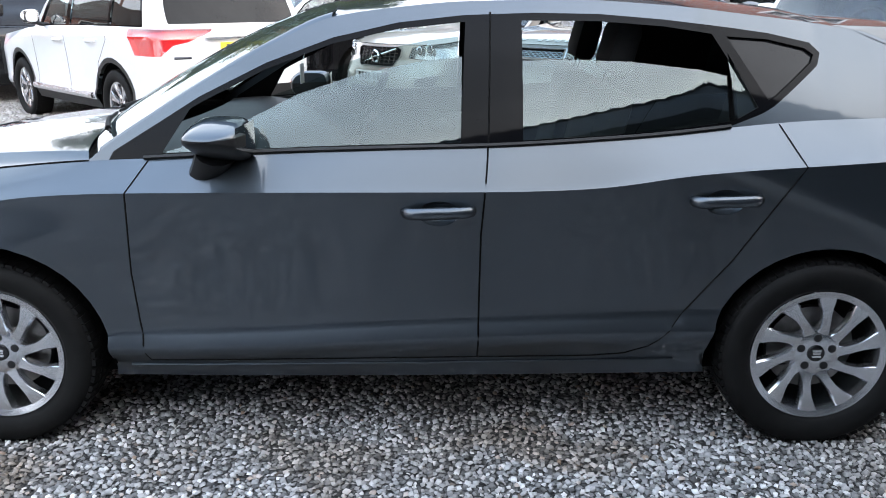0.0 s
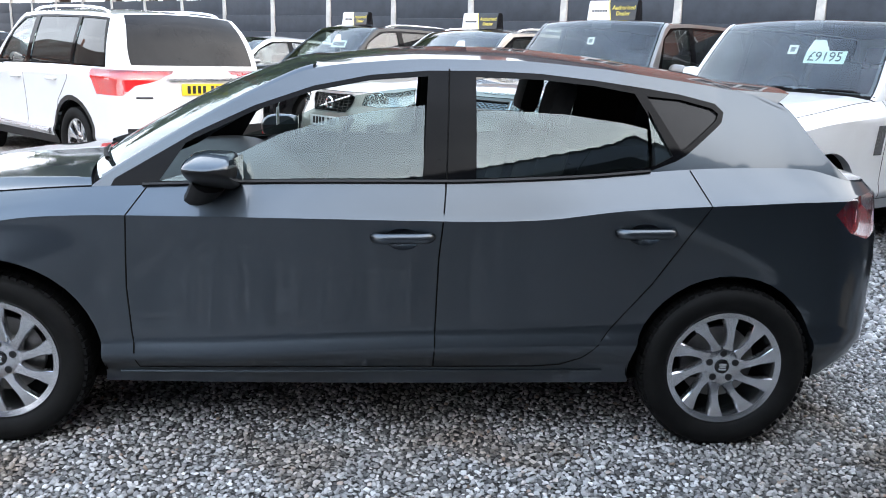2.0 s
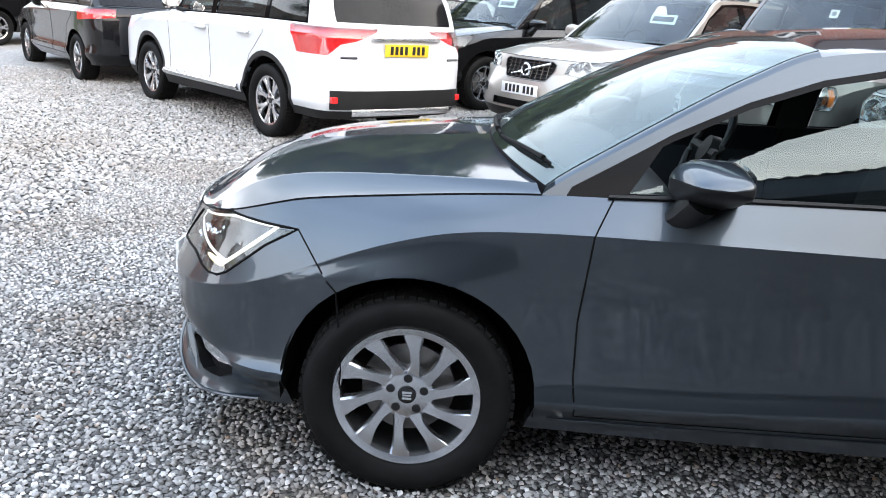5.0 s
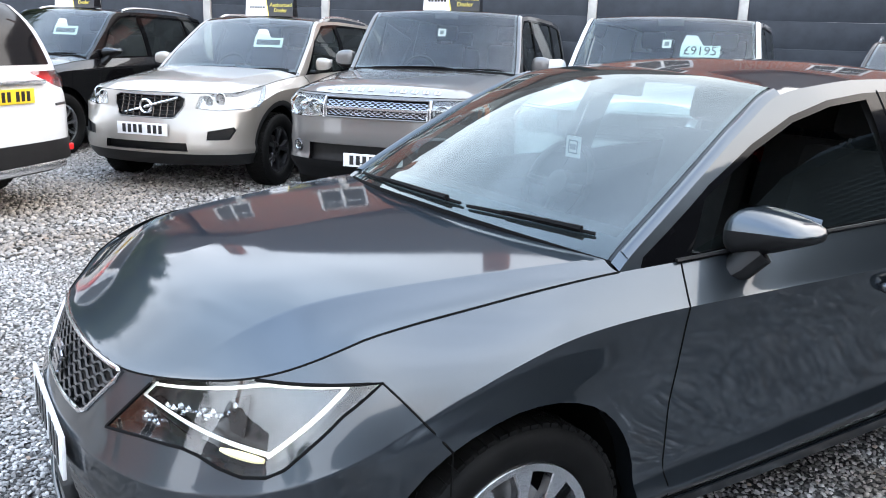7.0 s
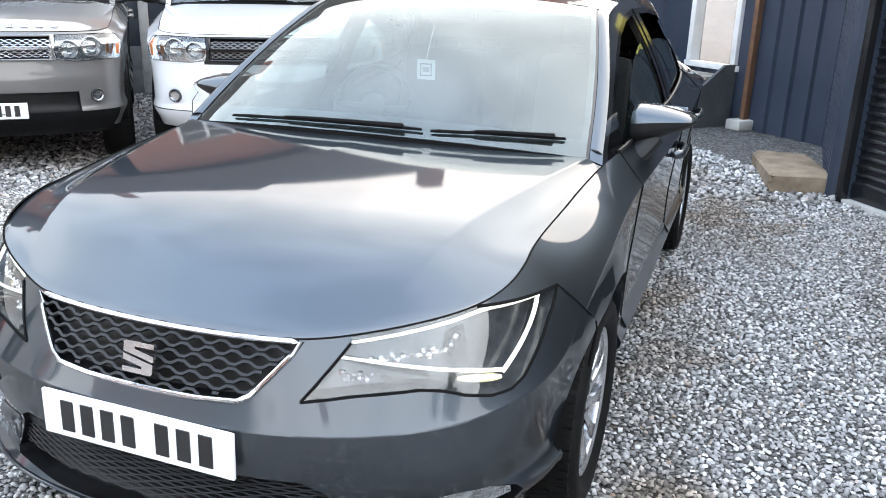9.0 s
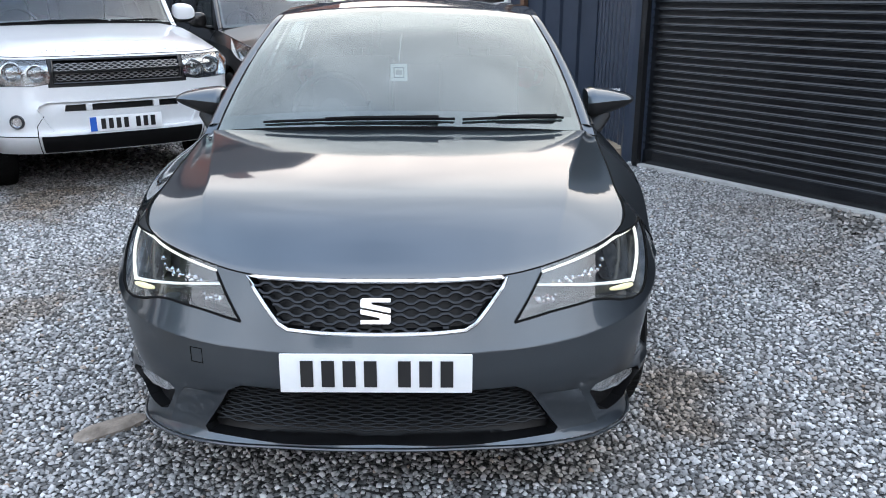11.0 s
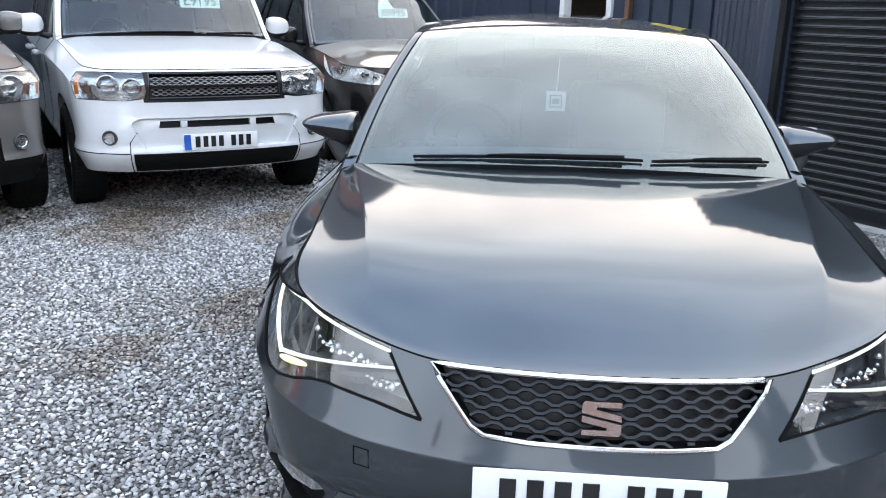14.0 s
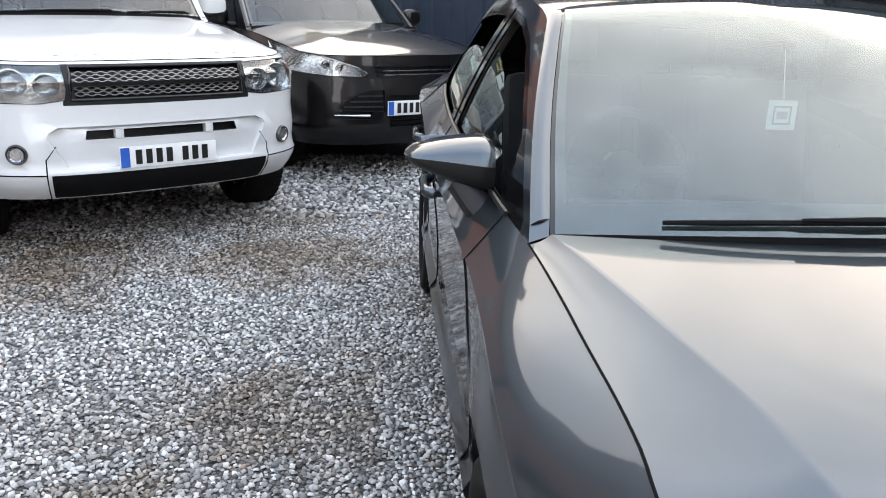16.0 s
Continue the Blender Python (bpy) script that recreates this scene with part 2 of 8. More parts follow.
# ---- building tools ----
def lin(pairs, x):
    return float(np.interp(x, [p[0] for p in pairs], [p[1] for p in pairs]))


def cur(pairs, x):
    """A smooth monotone curve through the pairs."""
    n = len(pairs)
    if x <= pairs[0][0]:
        return pairs[0][1]
    if x >= pairs[-1][0]:
        return pairs[-1][1]
    k = 0
    while pairs[k + 1][0] < x:
        k += 1
    (x0, y0), (x1, y1) = pairs[k], pairs[k + 1]
    h = x1 - x0
    d = (y1 - y0) / h

    def slope(i):
        if i == 0 or i == n - 1:
            return d
        a = (pairs[i][1] - pairs[i - 1][1]) / (pairs[i][0] - pairs[i - 1][0])
        b = (pairs[i + 1][1] - pairs[i][1]) / (pairs[i + 1][0] - pairs[i][0])
        return 0.0 if a * b <= 0 else 2 * a * b / (a + b)
    m0, m1 = slope(k), slope(k + 1)
    t = (x - x0) / h
    return ((2 * t ** 3 - 3 * t * t + 1) * y0 + (t ** 3 - 2 * t * t + t) * h * m0 + (3 * t * t - 2 * t ** 3) * y1 + (t ** 3 - t * t) * h * m1)


def ease(a, b, x):
    t = min(1.0, max(0.0, (x - a) / (b - a)))
    return t * t * (3 - 2 * t)


def part(name, bm, mat, parent=None, label="", smooth=True, sharp=40):
    """Links a bmesh as one mesh object under a thing or under a part."""
    me = bpy.data.meshes.new(name)
    bm.to_mesh(me)
    bm.free()
    for m in (mat if isinstance(mat, (list, tuple)) else [mat]):
        me.materials.append(m)
    if smooth:
        me.shade_smooth()
        if sharp:
            me.set_sharp_from_angle(angle=radians(sharp))
    ob = new(name, me)
    ob.parent = parent
    if label:
        ob["label"] = label
    return ob


def thing(name, m, label, category, group="", kind=""):
    ob = new(name)
    ob.empty_display_size = 0.2
    ob.matrix_world = m
    return tagged(ob, label, category, group, kind)


def box(bm, x0, x1, y0, y1, z0, z1, bevel=0.0, m=None):
    r = bmesh.ops.create_cube(bm, size=1)
    vs = r["verts"]
    for v in vs:
        v.co = Vector(((x0 + x1) / 2 + v.co.x * (x1 - x0), (y0 + y1) / 2 + v.co.y * (y1 - y0), (z0 + z1) / 2 + v.co.z * (z1 - z0)))
    if bevel:
        es = list({e for v in vs for e in v.link_edges})
        r = bmesh.ops.bevel(bm, geom=es, offset=bevel, segments=2, affect="EDGES", profile=0.6)
        vs = list({v for f in r["faces"] for v in f.verts} | {v for v in vs if v.is_valid})
    if m is not None:
        bmesh.ops.transform(bm, matrix=m, verts=[v for v in vs if v.is_valid])
    return bm


def lathe(bm, profile, seg=32, axis="y", close=False, m=None):
    """Turns a profile of (radius, along) round an axis."""
    rings = []
    for r, a in profile:
        ring = []
        for k in range(seg):
            t = 2 * math.pi * k / seg
            c = (r * math.cos(t), a, r * math.sin(t)) if axis == "y" else (r * math.cos(t), r * math.sin(t), a)
            ring.append(bm.verts.new(m @ Vector(c) if m is not None else c))
        rings.append(ring)
    for p, q in zip(rings, rings[1:]):
        for k in range(seg):
            bm.faces.new((p[k], p[(k + 1) % seg], q[(k + 1) % seg], q[k]))
    if close:
        bm.faces.new(rings[0][::-1])
        bm.faces.new(rings[-1])
    return bm


def sweep(bm, pts, r, n=6, closed=False, flat=1.0):
    """A round bar of radius r along the points."""
    pts = [Vector(p) for p in pts]
    rings = []
    for k, p in enumerate(pts):
        if closed:
            d = pts[(k + 1) % len(pts)] - pts[k - 1]
        else:
            d = pts[min(k + 1, len(pts) - 1)] - pts[max(k - 1, 0)]
        if d.length < 1e-7:
            d = Vector((1, 0, 0))
        d.normalize()
        up = Vector((0, 0, 1)) if abs(d.z) < 0.9 else Vector((0, 1, 0))
        a = d.cross(up).normalized()
        b = a.cross(d)
        rr = r[k] if isinstance(r, (list, tuple)) else r
        rings.append([bm.verts.new(p + a * (math.cos(2 * math.pi * j / n) * rr) + b * (math.sin(2 * math.pi * j / n) * rr * flat)) for j in range(n)])
    m = len(rings)
    for k in range(m if closed else m - 1):
        p, q = rings[k], rings[(k + 1) % m]
        for j in range(n):
            bm.faces.new((p[j], p[(j + 1) % n], q[(j + 1) % n], q[j]))
    if not closed:
        bm.faces.new(rings[0][::-1])
        bm.faces.new(rings[-1])
    return bm


def patch(bm, fn, us, vs):
    """A sheet of quads over the parameters us and vs."""
    g = [[bm.verts.new(fn(u, v)) for v in vs] for u in us]
    for i in range(len(us) - 1):
        for j in range(len(vs) - 1):
            try:
                bm.faces.new((g[i][j], g[i + 1][j], g[i + 1][j + 1], g[i][j + 1]))
            except ValueError:
                pass
    return g


def prism(bm, poly, depth, m):
    """A flat polygon (x, y) with thickness depth along z, set by m."""
    a = [bm.verts.new(m @ Vector((x, y, 0))) for x, y in poly]
    b = [bm.verts.new(m @ Vector((x, y, depth))) for x, y in poly]
    bm.faces.new(a[::-1])
    bm.faces.new(b)
    for k in range(len(poly)):
        bm.faces.new((a[k], a[(k + 1) % len(poly)], b[(k + 1) % len(poly)], b[k]))
    return bm


def steps(a, b, n):
    return [a + (b - a) * k / n for k in range(n + 1)]


def inside(poly, x, y):
    hit = False
    for (x0, y0), (x1, y1) in zip(poly, poly[1:] + poly[:1]):
        if (y0 > y) != (y1 > y) and x < x0 + (y - y0) / (y1 - y0) * (x1 - x0):
            hit = not hit
    return hit


def cut(bm, poly):
    """Cuts a flat sheet along a polygon."""
    for (x0, y0), (x1, y1) in zip(poly, poly[1:] + poly[:1]):
        lo, hi = (min(x0, x1) - 0.004, min(y0, y1) - 0.004), (max(x0, x1) + 0.004, max(y0, y1) + 0.004)
        fs = []
        for f in bm.faces:
            xs = [v.co.x for v in f.verts]
            if max(xs) < lo[0] or min(xs) > hi[0]:
                continue
            ys = [v.co.y for v in f.verts]
            if max(ys) < lo[1] or min(ys) > hi[1]:
                continue
            fs.append(f)
        if not fs or math.hypot(x1 - x0, y1 - y0) < 1e-6:
            continue
        geom = fs + list({e for f in fs for e in f.edges}) + list({v for f in fs for v in f.verts})
        bmesh.ops.bisect_plane(bm, geom=geom, dist=1e-5, plane_co=(x0, y0, 0), plane_no=(y1 - y0, x0 - x1, 0))


def take(bm, poly):
    """Splits the faces inside the polygon off into a sheet of their own."""
    got = bm.copy()
    drop = [f for f in got.faces if not inside(poly, *f.calc_center_median().to_2d())]
    bmesh.ops.delete(got, geom=drop, context="FACES")
    drop = [f for f in bm.faces if inside(poly, *f.calc_center_median().to_2d())]
    bmesh.ops.delete(bm, geom=drop, context="FACES")
    return got


def deepen(bm, d, lip=0.0, keep=None):
    """Sinks a sheet by d and closes its rim up to the depth lip."""
    for v in bm.verts:
        v.co.z = d
    edge = [e for e in bm.edges if e.is_boundary and (keep is None or keep(e))]
    r = bmesh.ops.extrude_edge_only(bm, edges=edge)
    for v in r["geom"]:
        if isinstance(v, bmesh.types.BMVert):
            v.co.z = lip
    return bm


def set_on(bm, fn, side=1):
    """Moves a flat sheet on to the body; side -1 is the car's left."""
    for v in bm.verts:
        p = fn(v.co.x, v.co.y, v.co.z)
        v.co = Vector((p.x, p.y * side, p.z))
    if side > 0:
        bmesh.ops.reverse_faces(bm, faces=bm.faces[:])
    return bm


def both(sheet, fn):
    """The sheet on both sides of the car, in one mesh."""
    a, b = sheet.copy(), sheet.copy()
    set_on(a, fn, 1)
    set_on(b, fn, -1)
    me = bpy.data.meshes.new("half")
    b.to_mesh(me)
    b.free()
    a.from_mesh(me)
    bpy.data.meshes.remove(me)
    bmesh.ops.remove_doubles(a, verts=[v for v in a.verts if abs(v.co.y) < 0.002], dist=0.002)
    return a


def dense(poly, step=0.03, closed=True):
    out = []
    seq = list(zip(poly, poly[1:] + poly[:1])) if closed else list(zip(poly, poly[1:]))
    for a, b in seq:
        n = max(1, int(math.hypot(b[0] - a[0], b[1] - a[1]) / step))
        out += [(a[0] + (b[0] - a[0]) * k / n, a[1] + (b[1] - a[1]) * k / n) for k in range(n)]
    if not closed:
        out.append(poly[-1])
    return out


def circle(x, y, r, n=36):
    return [(x + r * math.cos(2 * math.pi * k / n), y + r * math.sin(2 * math.pi * k / n)) for k in range(n)]

# ---- a car, from its lines ----
class Shell:
    """The outer skin of a car: nose at -x, wheels at +-wb/2. s runs along the waist from the nose's middle to the tail's; on the flank s is x."""

    def __init__(self, c):
        self.c = c
        e = 2 / c["nose_n"]
        pts = []
        xs, ys = c["nose_x"], lin(c["W"], c["nose_x"])
        for k in range(61):
            t = math.pi / 2 * k / 60
            pts.append((xs - (xs - c["xF"]) * math.cos(t) ** e, ys * math.sin(t) ** e))
        nose = pts
        e = 2 / c["tail_n"]
        xt, yt = c["tail_x"], lin(c["W"], c["tail_x"])
        tail = []
        for k in range(1, 61):
            t = math.pi / 2 * k / 60
            tail.append((xt + (c["xR"] - xt) * math.sin(t) ** e, yt * math.cos(t) ** e))
        flank = [(x, cur(c["W"], x)) for x in steps(xs, xt, 60)][1:]
        s = [xs]
        for a, b in zip(nose[::-1], nose[::-1][1:]):
            s.append(s[-1] - math.hypot(a[0] - b[0], a[1] - b[1]))
        s = s[::-1] + [p[0] for p in flank]
        for a, b in zip([flank[-1]] + tail, tail):
            s.append(s[-1] + math.hypot(a[0] - b[0], a[1] - b[1]))
        pts = nose + flank + tail
        self.s, self.x, self.y = np.array(s), np.array([p[0] for p in pts]), np.array([p[1] for p in pts])
        self.s0, self.s1 = s[0], s[-1]
        self.nose_s, self.nose_y = self.s[:61], self.y[:61]
        self.tail_s, self.tail_y = self.s[-61:], self.y[-61:]
        self.memo = {}

    def sy(self, y):
        """s on the nose where the waist is y from the middle."""
        return float(np.interp(y, self.nose_y, self.nose_s))

    def ty(self, y):
        return float(np.interp(-y, -self.tail_y, self.tail_s))

    def pt(self, s):
        return float(np.interp(s, self.s, self.x)), float(np.interp(s, self.s, self.y))

    def key(self, s):
        k = round(s, 5)
        if k not in self.memo:
            x, y = self.pt(s)
            (xa, ya), (xb, yb) = self.pt(max(s - 0.02, self.s0)), self.pt(min(s + 0.02, self.s1))
            if s < self.s0 + 0.02:
                ya, xa = -yb, xb
            if s > self.s1 - 0.02:
                yb, xb = -ya, xa
            d = math.hypot(xb - xa, yb - ya) or 1
            nx, ny = (yb - ya) / d, -(xb - xa) / d
            c = self.c
            rows = [cur(c[k2], s) for k2 in ("zbot", "zl", "zc", "ztop")]
            wf = ease(c["nose_x"] - 0.10, c["nose_x"] - 0.38, s)
            wr = ease(c["tail_x"] + 0.05, c["tail_x"] + 0.35, s)
            self.memo[k] = (x, y, nx, ny, rows, wf, wr, cur(c["in_top"], s))
        return self.memo[k]

    def inset(self, s, z):
        x, y, nx, ny, q, wf, wr, top = self.key(s)
        if z <= q[1]:
            r = (z - q[0]) / max(1e-4, q[1] - q[0])
        elif z <= q[2]:
            r = 1 + (z - q[1]) / max(1e-4, q[2] - q[1])
        else:
            r = 2 + (z - q[2]) / max(1e-4, q[3] - q[2])
        c = self.c
        lo = min(r, 2)
        v = cur(c["side"], lo) * (1 - wf) * (1 - wr) + cur(c["front"], lo) * wf + cur(c["rear"], lo) * wr
        if r > 2:
            k = cur(c["over"], r - 2)
            if c.get("wing_round"):
                g = ease(-0.92, -1.25, s) * ease(-2.02, -1.62, s) * c["wing_round"]
                k = k * (1 - g) + g * (r - 2) ** 2.6
            v += k * (top - v)
        # wings swell over the front wheels
        swell = c.get("swell", 0.0)
        if swell and abs(s + c["wb"] / 2) < 0.62 and 0.25 < z < q[2]:
            g = 0.5 + 0.5 * math.cos(math.pi * (s + c["wb"] / 2) / 0.62)
            v -= swell * g * ease(q[2], 0.66, z) * ease(0.25, 0.50, z)
        return v

    def low(self, s, z, d=0.0):
        x, y, nx, ny = self.key(s)[:4]
        i = self.inset(s, z) + d
        return Vector((x + nx * i, max(0.0, y + ny * i) if s <= self.s0 + 1e-4 or s >= self.s1 - 1e-4 else y + ny * i, z))

    def top(self, s, z, d=0.0):
        """The side above the waist: windows and pillars."""
        x, y, nx, ny, q = self.key(s)[:5]
        h = max(0.0, z - q[3])
        i = self.inset(s, q[3]) + self.c["tumble"][0] * h + self.c["tumble"][1] * h * h + lin(self.c.get("taper", [(0, 0), (1, 0)]), s) * h + d
        return Vector((x + nx * i, y + ny * i, z))

    def belt(self, s):
        return self.key(s)[4][3]

    def rail(self, s):
        return cur(self.c["rail"], s)


def low_sheet(sh, fine):
    c = sh.c
    cols = steps(sh.s0, c["nose_x"] - 0.05, int(26 * fine)) + steps(c["nose_x"] - 0.05, c["tail_x"], int(70 * fine))[1:] + steps(c["tail_x"], sh.s1, int(18 * fine))[1:]
    rows = c["rows"]
    bm = bmesh.new()
    g = []
    for s in cols:
        q = [cur(c[k], s) for k in ("zbot", "zl", "zc", "ztop")]
        col = []
        for r in rows:
            k = min(2, int(r))
            col.append(bm.verts.new((s, q[k] + (q[k + 1] - q[k]) * (r - k), 0)))
        g.append(col)
    for a, b in zip(g, g[1:]):
        for j in range(len(rows) - 1):
            bm.faces.new((a[j], b[j], b[j + 1], a[j + 1]))
    return bm


def top_sheet(sh, fine):
    c = sh.c
    cols = steps(c["sA"], c["sQ"], int((130 if fine >= 1 else 80) * fine))
    n = 22 if fine >= 1 else 10
    bm = bmesh.new()
    g = []
    for s in cols:
        b, t = sh.belt(s), max(sh.belt(s) + 0.002, sh.rail(s))
        g.append([bm.verts.new((s, b + (t - b) * k / n, 0)) for k in range(n + 1)])
    for a, b in zip(g, g[1:]):
        for j in range(n):
            bm.faces.new((a[j], b[j], b[j + 1], a[j + 1]))
    return bm


def seam(sh, polys, parent, r=0.0028, step=0.03):
    """Dark shut lines along the polygons, where they lie on the body."""
    for poly in polys:
        pts = dense(poly, step, True)
        runs, now = [], []
        for q in pts + pts[:1]:
            ok = sh.s0 + 0.03 < q[0] < sh.s1 - 0.03
            if ok:
                rows = sh.key(q[0])[4]
                ok = rows[0] - 0.012 < q[1] < rows[3] + 0.012
            if ok:
                now.append((q[0], min(max(q[1], rows[0]), rows[3])))
            elif now:
                runs.append(now)
                now = []
        if now:
            runs.append(now)
        for sd in (1, -1):
            b = bmesh.new()
            for run in runs:
                if len(run) > 1:
                    sweep(b, [Vector((p.x, p.y * sd, p.z)) for p in (sh.low(s, z, -0.0002) for s, z in run)], r, 4)
            part("shut_line", b, SEAM, parent)


def bars(bm, sh, fn, lines, r, d=0.0, step=0.03, n=5, sides=(1, -1)):
    for line in lines:
        for sd in sides:
            pts = [fn(s, z, d) for s, z in dense(line, step, False)]
            sweep(bm, [Vector((p.x, p.y * sd, p.z)) for p in pts], r, n)
    return bm


def make_tyre(R, rim, w):
    bm = bmesh.new()
    hw = w / 2
    lathe(bm, [(rim, -hw * 0.62), (rim + 0.004, -hw * 0.80), (rim + 0.016, -hw * 0.90), (rim + (R - rim) * 0.45, -hw * 1.02), (rim + (R - rim) * 0.75, -hw * 0.99),
               (R - 0.016, -hw * 0.90), (R - 0.006, -hw * 0.78), (R, -hw * 0.5), (R + 0.001, 0), (R, hw * 0.5), (R - 0.006, hw * 0.78), (R - 0.016, hw * 0.90),
               (rim + (R - rim) * 0.5, hw), (rim, hw * 0.8)], 56)
    return bm


def make_tread(R, w):
    bm = bmesh.new()
    hw = w / 2
    for k in range(64):
        t = 2 * math.pi * (k + (0.15 if k % 2 else 0)) / 64
        m = Matrix.Rotation(-t, 4, "Y")
        box(bm, R - 0.010, R + 0.0012, -hw * 0.84, -hw * 0.42, -0.0105, 0.0105, 0, m)
        box(bm, R - 0.006, R + 0.002, -hw * 0.36, hw * 0.36, -0.011, 0.011, 0, m @ Matrix.Rotation(0.35, 4, "X"))
    return bm


def make_rim(rim, style):
    """An alloy wheel, its face towards -y."""
    bm = bmesh.new()
    ring = style.get("ring", 0.016)
    lathe(bm, [(rim + 0.002, -0.070), (rim + 0.004, -0.082), (rim + 0.001, -0.086), (rim - 0.003, -0.085), (rim - ring, -0.080), (rim - ring - 0.002, -0.070), (rim - 0.02, 0.02), (rim - 0.012, 0.07)], 56)
    n = style["spokes"]
    lean = style.get("bevel", 0.2)
    for k in range(n):
        m = Matrix.Rotation(-2 * math.pi * k / n - style.get("turn", 0), 4, "Y")
        for split in style.get("split", (0,)):
            sw = style["sweep"]
            f, g = style["w0"], style["w1"]
            rows = []
            for j in range(9):
                u = j / 8
                r = 0.060 + (rim - ring + 0.004 - 0.060) * u
                a = sw * (u - 0.35 * u * u) + split * u
                w = f + (g - f) * ease(0.55, 1.0, u) + 0.010 * (1 - ease(0, 0.25, u))
                y = -0.0805 + 0.018 * (1 - u) ** 1.6 * style.get("dish", 1.0)
                row = []
                for t, dy in ((-1, 0.030), (-1, 0.012 * (1 - u) + 0.004), (-1 + 2 * lean * (1 - 0.6 * u), 0.0), (0.90, 0.0), (1, 0.003), (1, 0.030)):
                    row.append(bm.verts.new(m @ Vector((r * math.cos(a) - t * w * math.sin(a), y + dy, r * math.sin(a) + t * w * math.cos(a)))))
                rows.append(row)
            for p, q in zip(rows, rows[1:]):
                for j in range(5):
                    bm.faces.new((p[j], q[j], q[j + 1], p[j + 1]))
    lathe(bm, [(0.001, -0.0625), (0.030, -0.0635), (0.070, -0.0640), (0.078, -0.060), (0.080, -0.02)], 30)
    return bm


def make_wheel(car, at, side, R, rim, w, style, mats):
    """A wheel as a part of its car: tyre, rim, hub cap, bolts, brake disc."""
    x, y, z = at
    hub = new("wheel")
    hub.parent = car
    hub.matrix_local = pose(x, y * side, z, 0, 0, 0 if side < 0 else 180)
    key = (R, rim, w, style["name"])
    if key not in WHEELS:
        tyre = part("tyre", make_tyre(R, rim, w), RUBBER, hub, "black rubber tyre")
        tread = tagged(part("tread", make_tread(R, w), RUBBER, hub, smooth=False), kind="stuff")
        face = part("rim", make_rim(rim, style), mats, hub, style["label"], sharp=28)
        b = bmesh.new()
        lathe(b, [(0.0005, -0.0695), (0.022, -0.0695), (0.027, -0.068), (0.029, -0.058)], 24)
        cap = part("hub_cap", b, GLOSS_BLACK, hub, "dark hub cap")
        b = bmesh.new()
        lathe(b, [(0.03, -0.01), (0.14, -0.01), (0.14, 0.012), (0.03, 0.012)], 40)
        disc = part("brake_disc", b, STEEL, hub, "grey steel brake disc")
        b = bmesh.new()
        lathe(b, [(0.001, 0.03), (rim - 0.015, 0.03), (rim - 0.012, 0.06)], 40)
        back = part("rim_barrel", b, SEAM, hub)
        bolts = []
        for k in range(5):
            b = bmesh.new()
            lathe(b, [(0.0005, -0.0660), (0.009, -0.0660), (0.0135, -0.0650), (0.0135, -0.05)], 10)
            a = 2 * math.pi * k / 5 + 0.3
            o = part("wheel_bolt", b, TRIM, hub)
            o.location = (0.052 * math.cos(a), 0, 0.052 * math.sin(a))
            bolts.append(o)
        WHEELS[key] = [tyre, tread, face, cap, disc, back] + bolts
    else:
        for o in WHEELS[key]:
            k = o.copy()
            scene.collection.objects.link(k)
            k.parent = hub
    return hub


WHEELS = {}


def plate_at(car, m, mat, band=None, w=0.52, h=0.111, name="number_plate", chars=(4, 3)):
    """A number plate, its face towards -x of m, with plain dark bars for its characters."""
    b = bmesh.new()
    box(b, -0.006, 0.004, -w / 2, w / 2, -h / 2, h / 2, 0.003, m)
    p = part(name, b, mat, car, "white number plate with plain dark bars" if mat is PLATE_WHITE else "yellow number plate with plain dark bars")
    n = sum(chars)
    left = w / 2 - (0.07 if band else 0.045)
    pitch = (w - (0.11 if band else 0.085)) / (n + 0.6)
    for k in range(n):
        y = left - (k + 0.5 + (0.6 if k >= chars[0] else 0)) * pitch
        b = bmesh.new()
        box(b, -0.009, -0.0055, y - pitch * 0.30, y + pitch * 0.30, -h * 0.34, h * 0.34, 0, m)
        part("bar", b, INK, p, smooth=False)
    if band:
        b = bmesh.new()
        box(b, -0.009, -0.0055, w / 2 - 0.05, w / 2 - 0.004, -h / 2 + 0.004, h / 2 - 0.004, 0, m)
        part("band", b, band, p, "blue band")
    return p


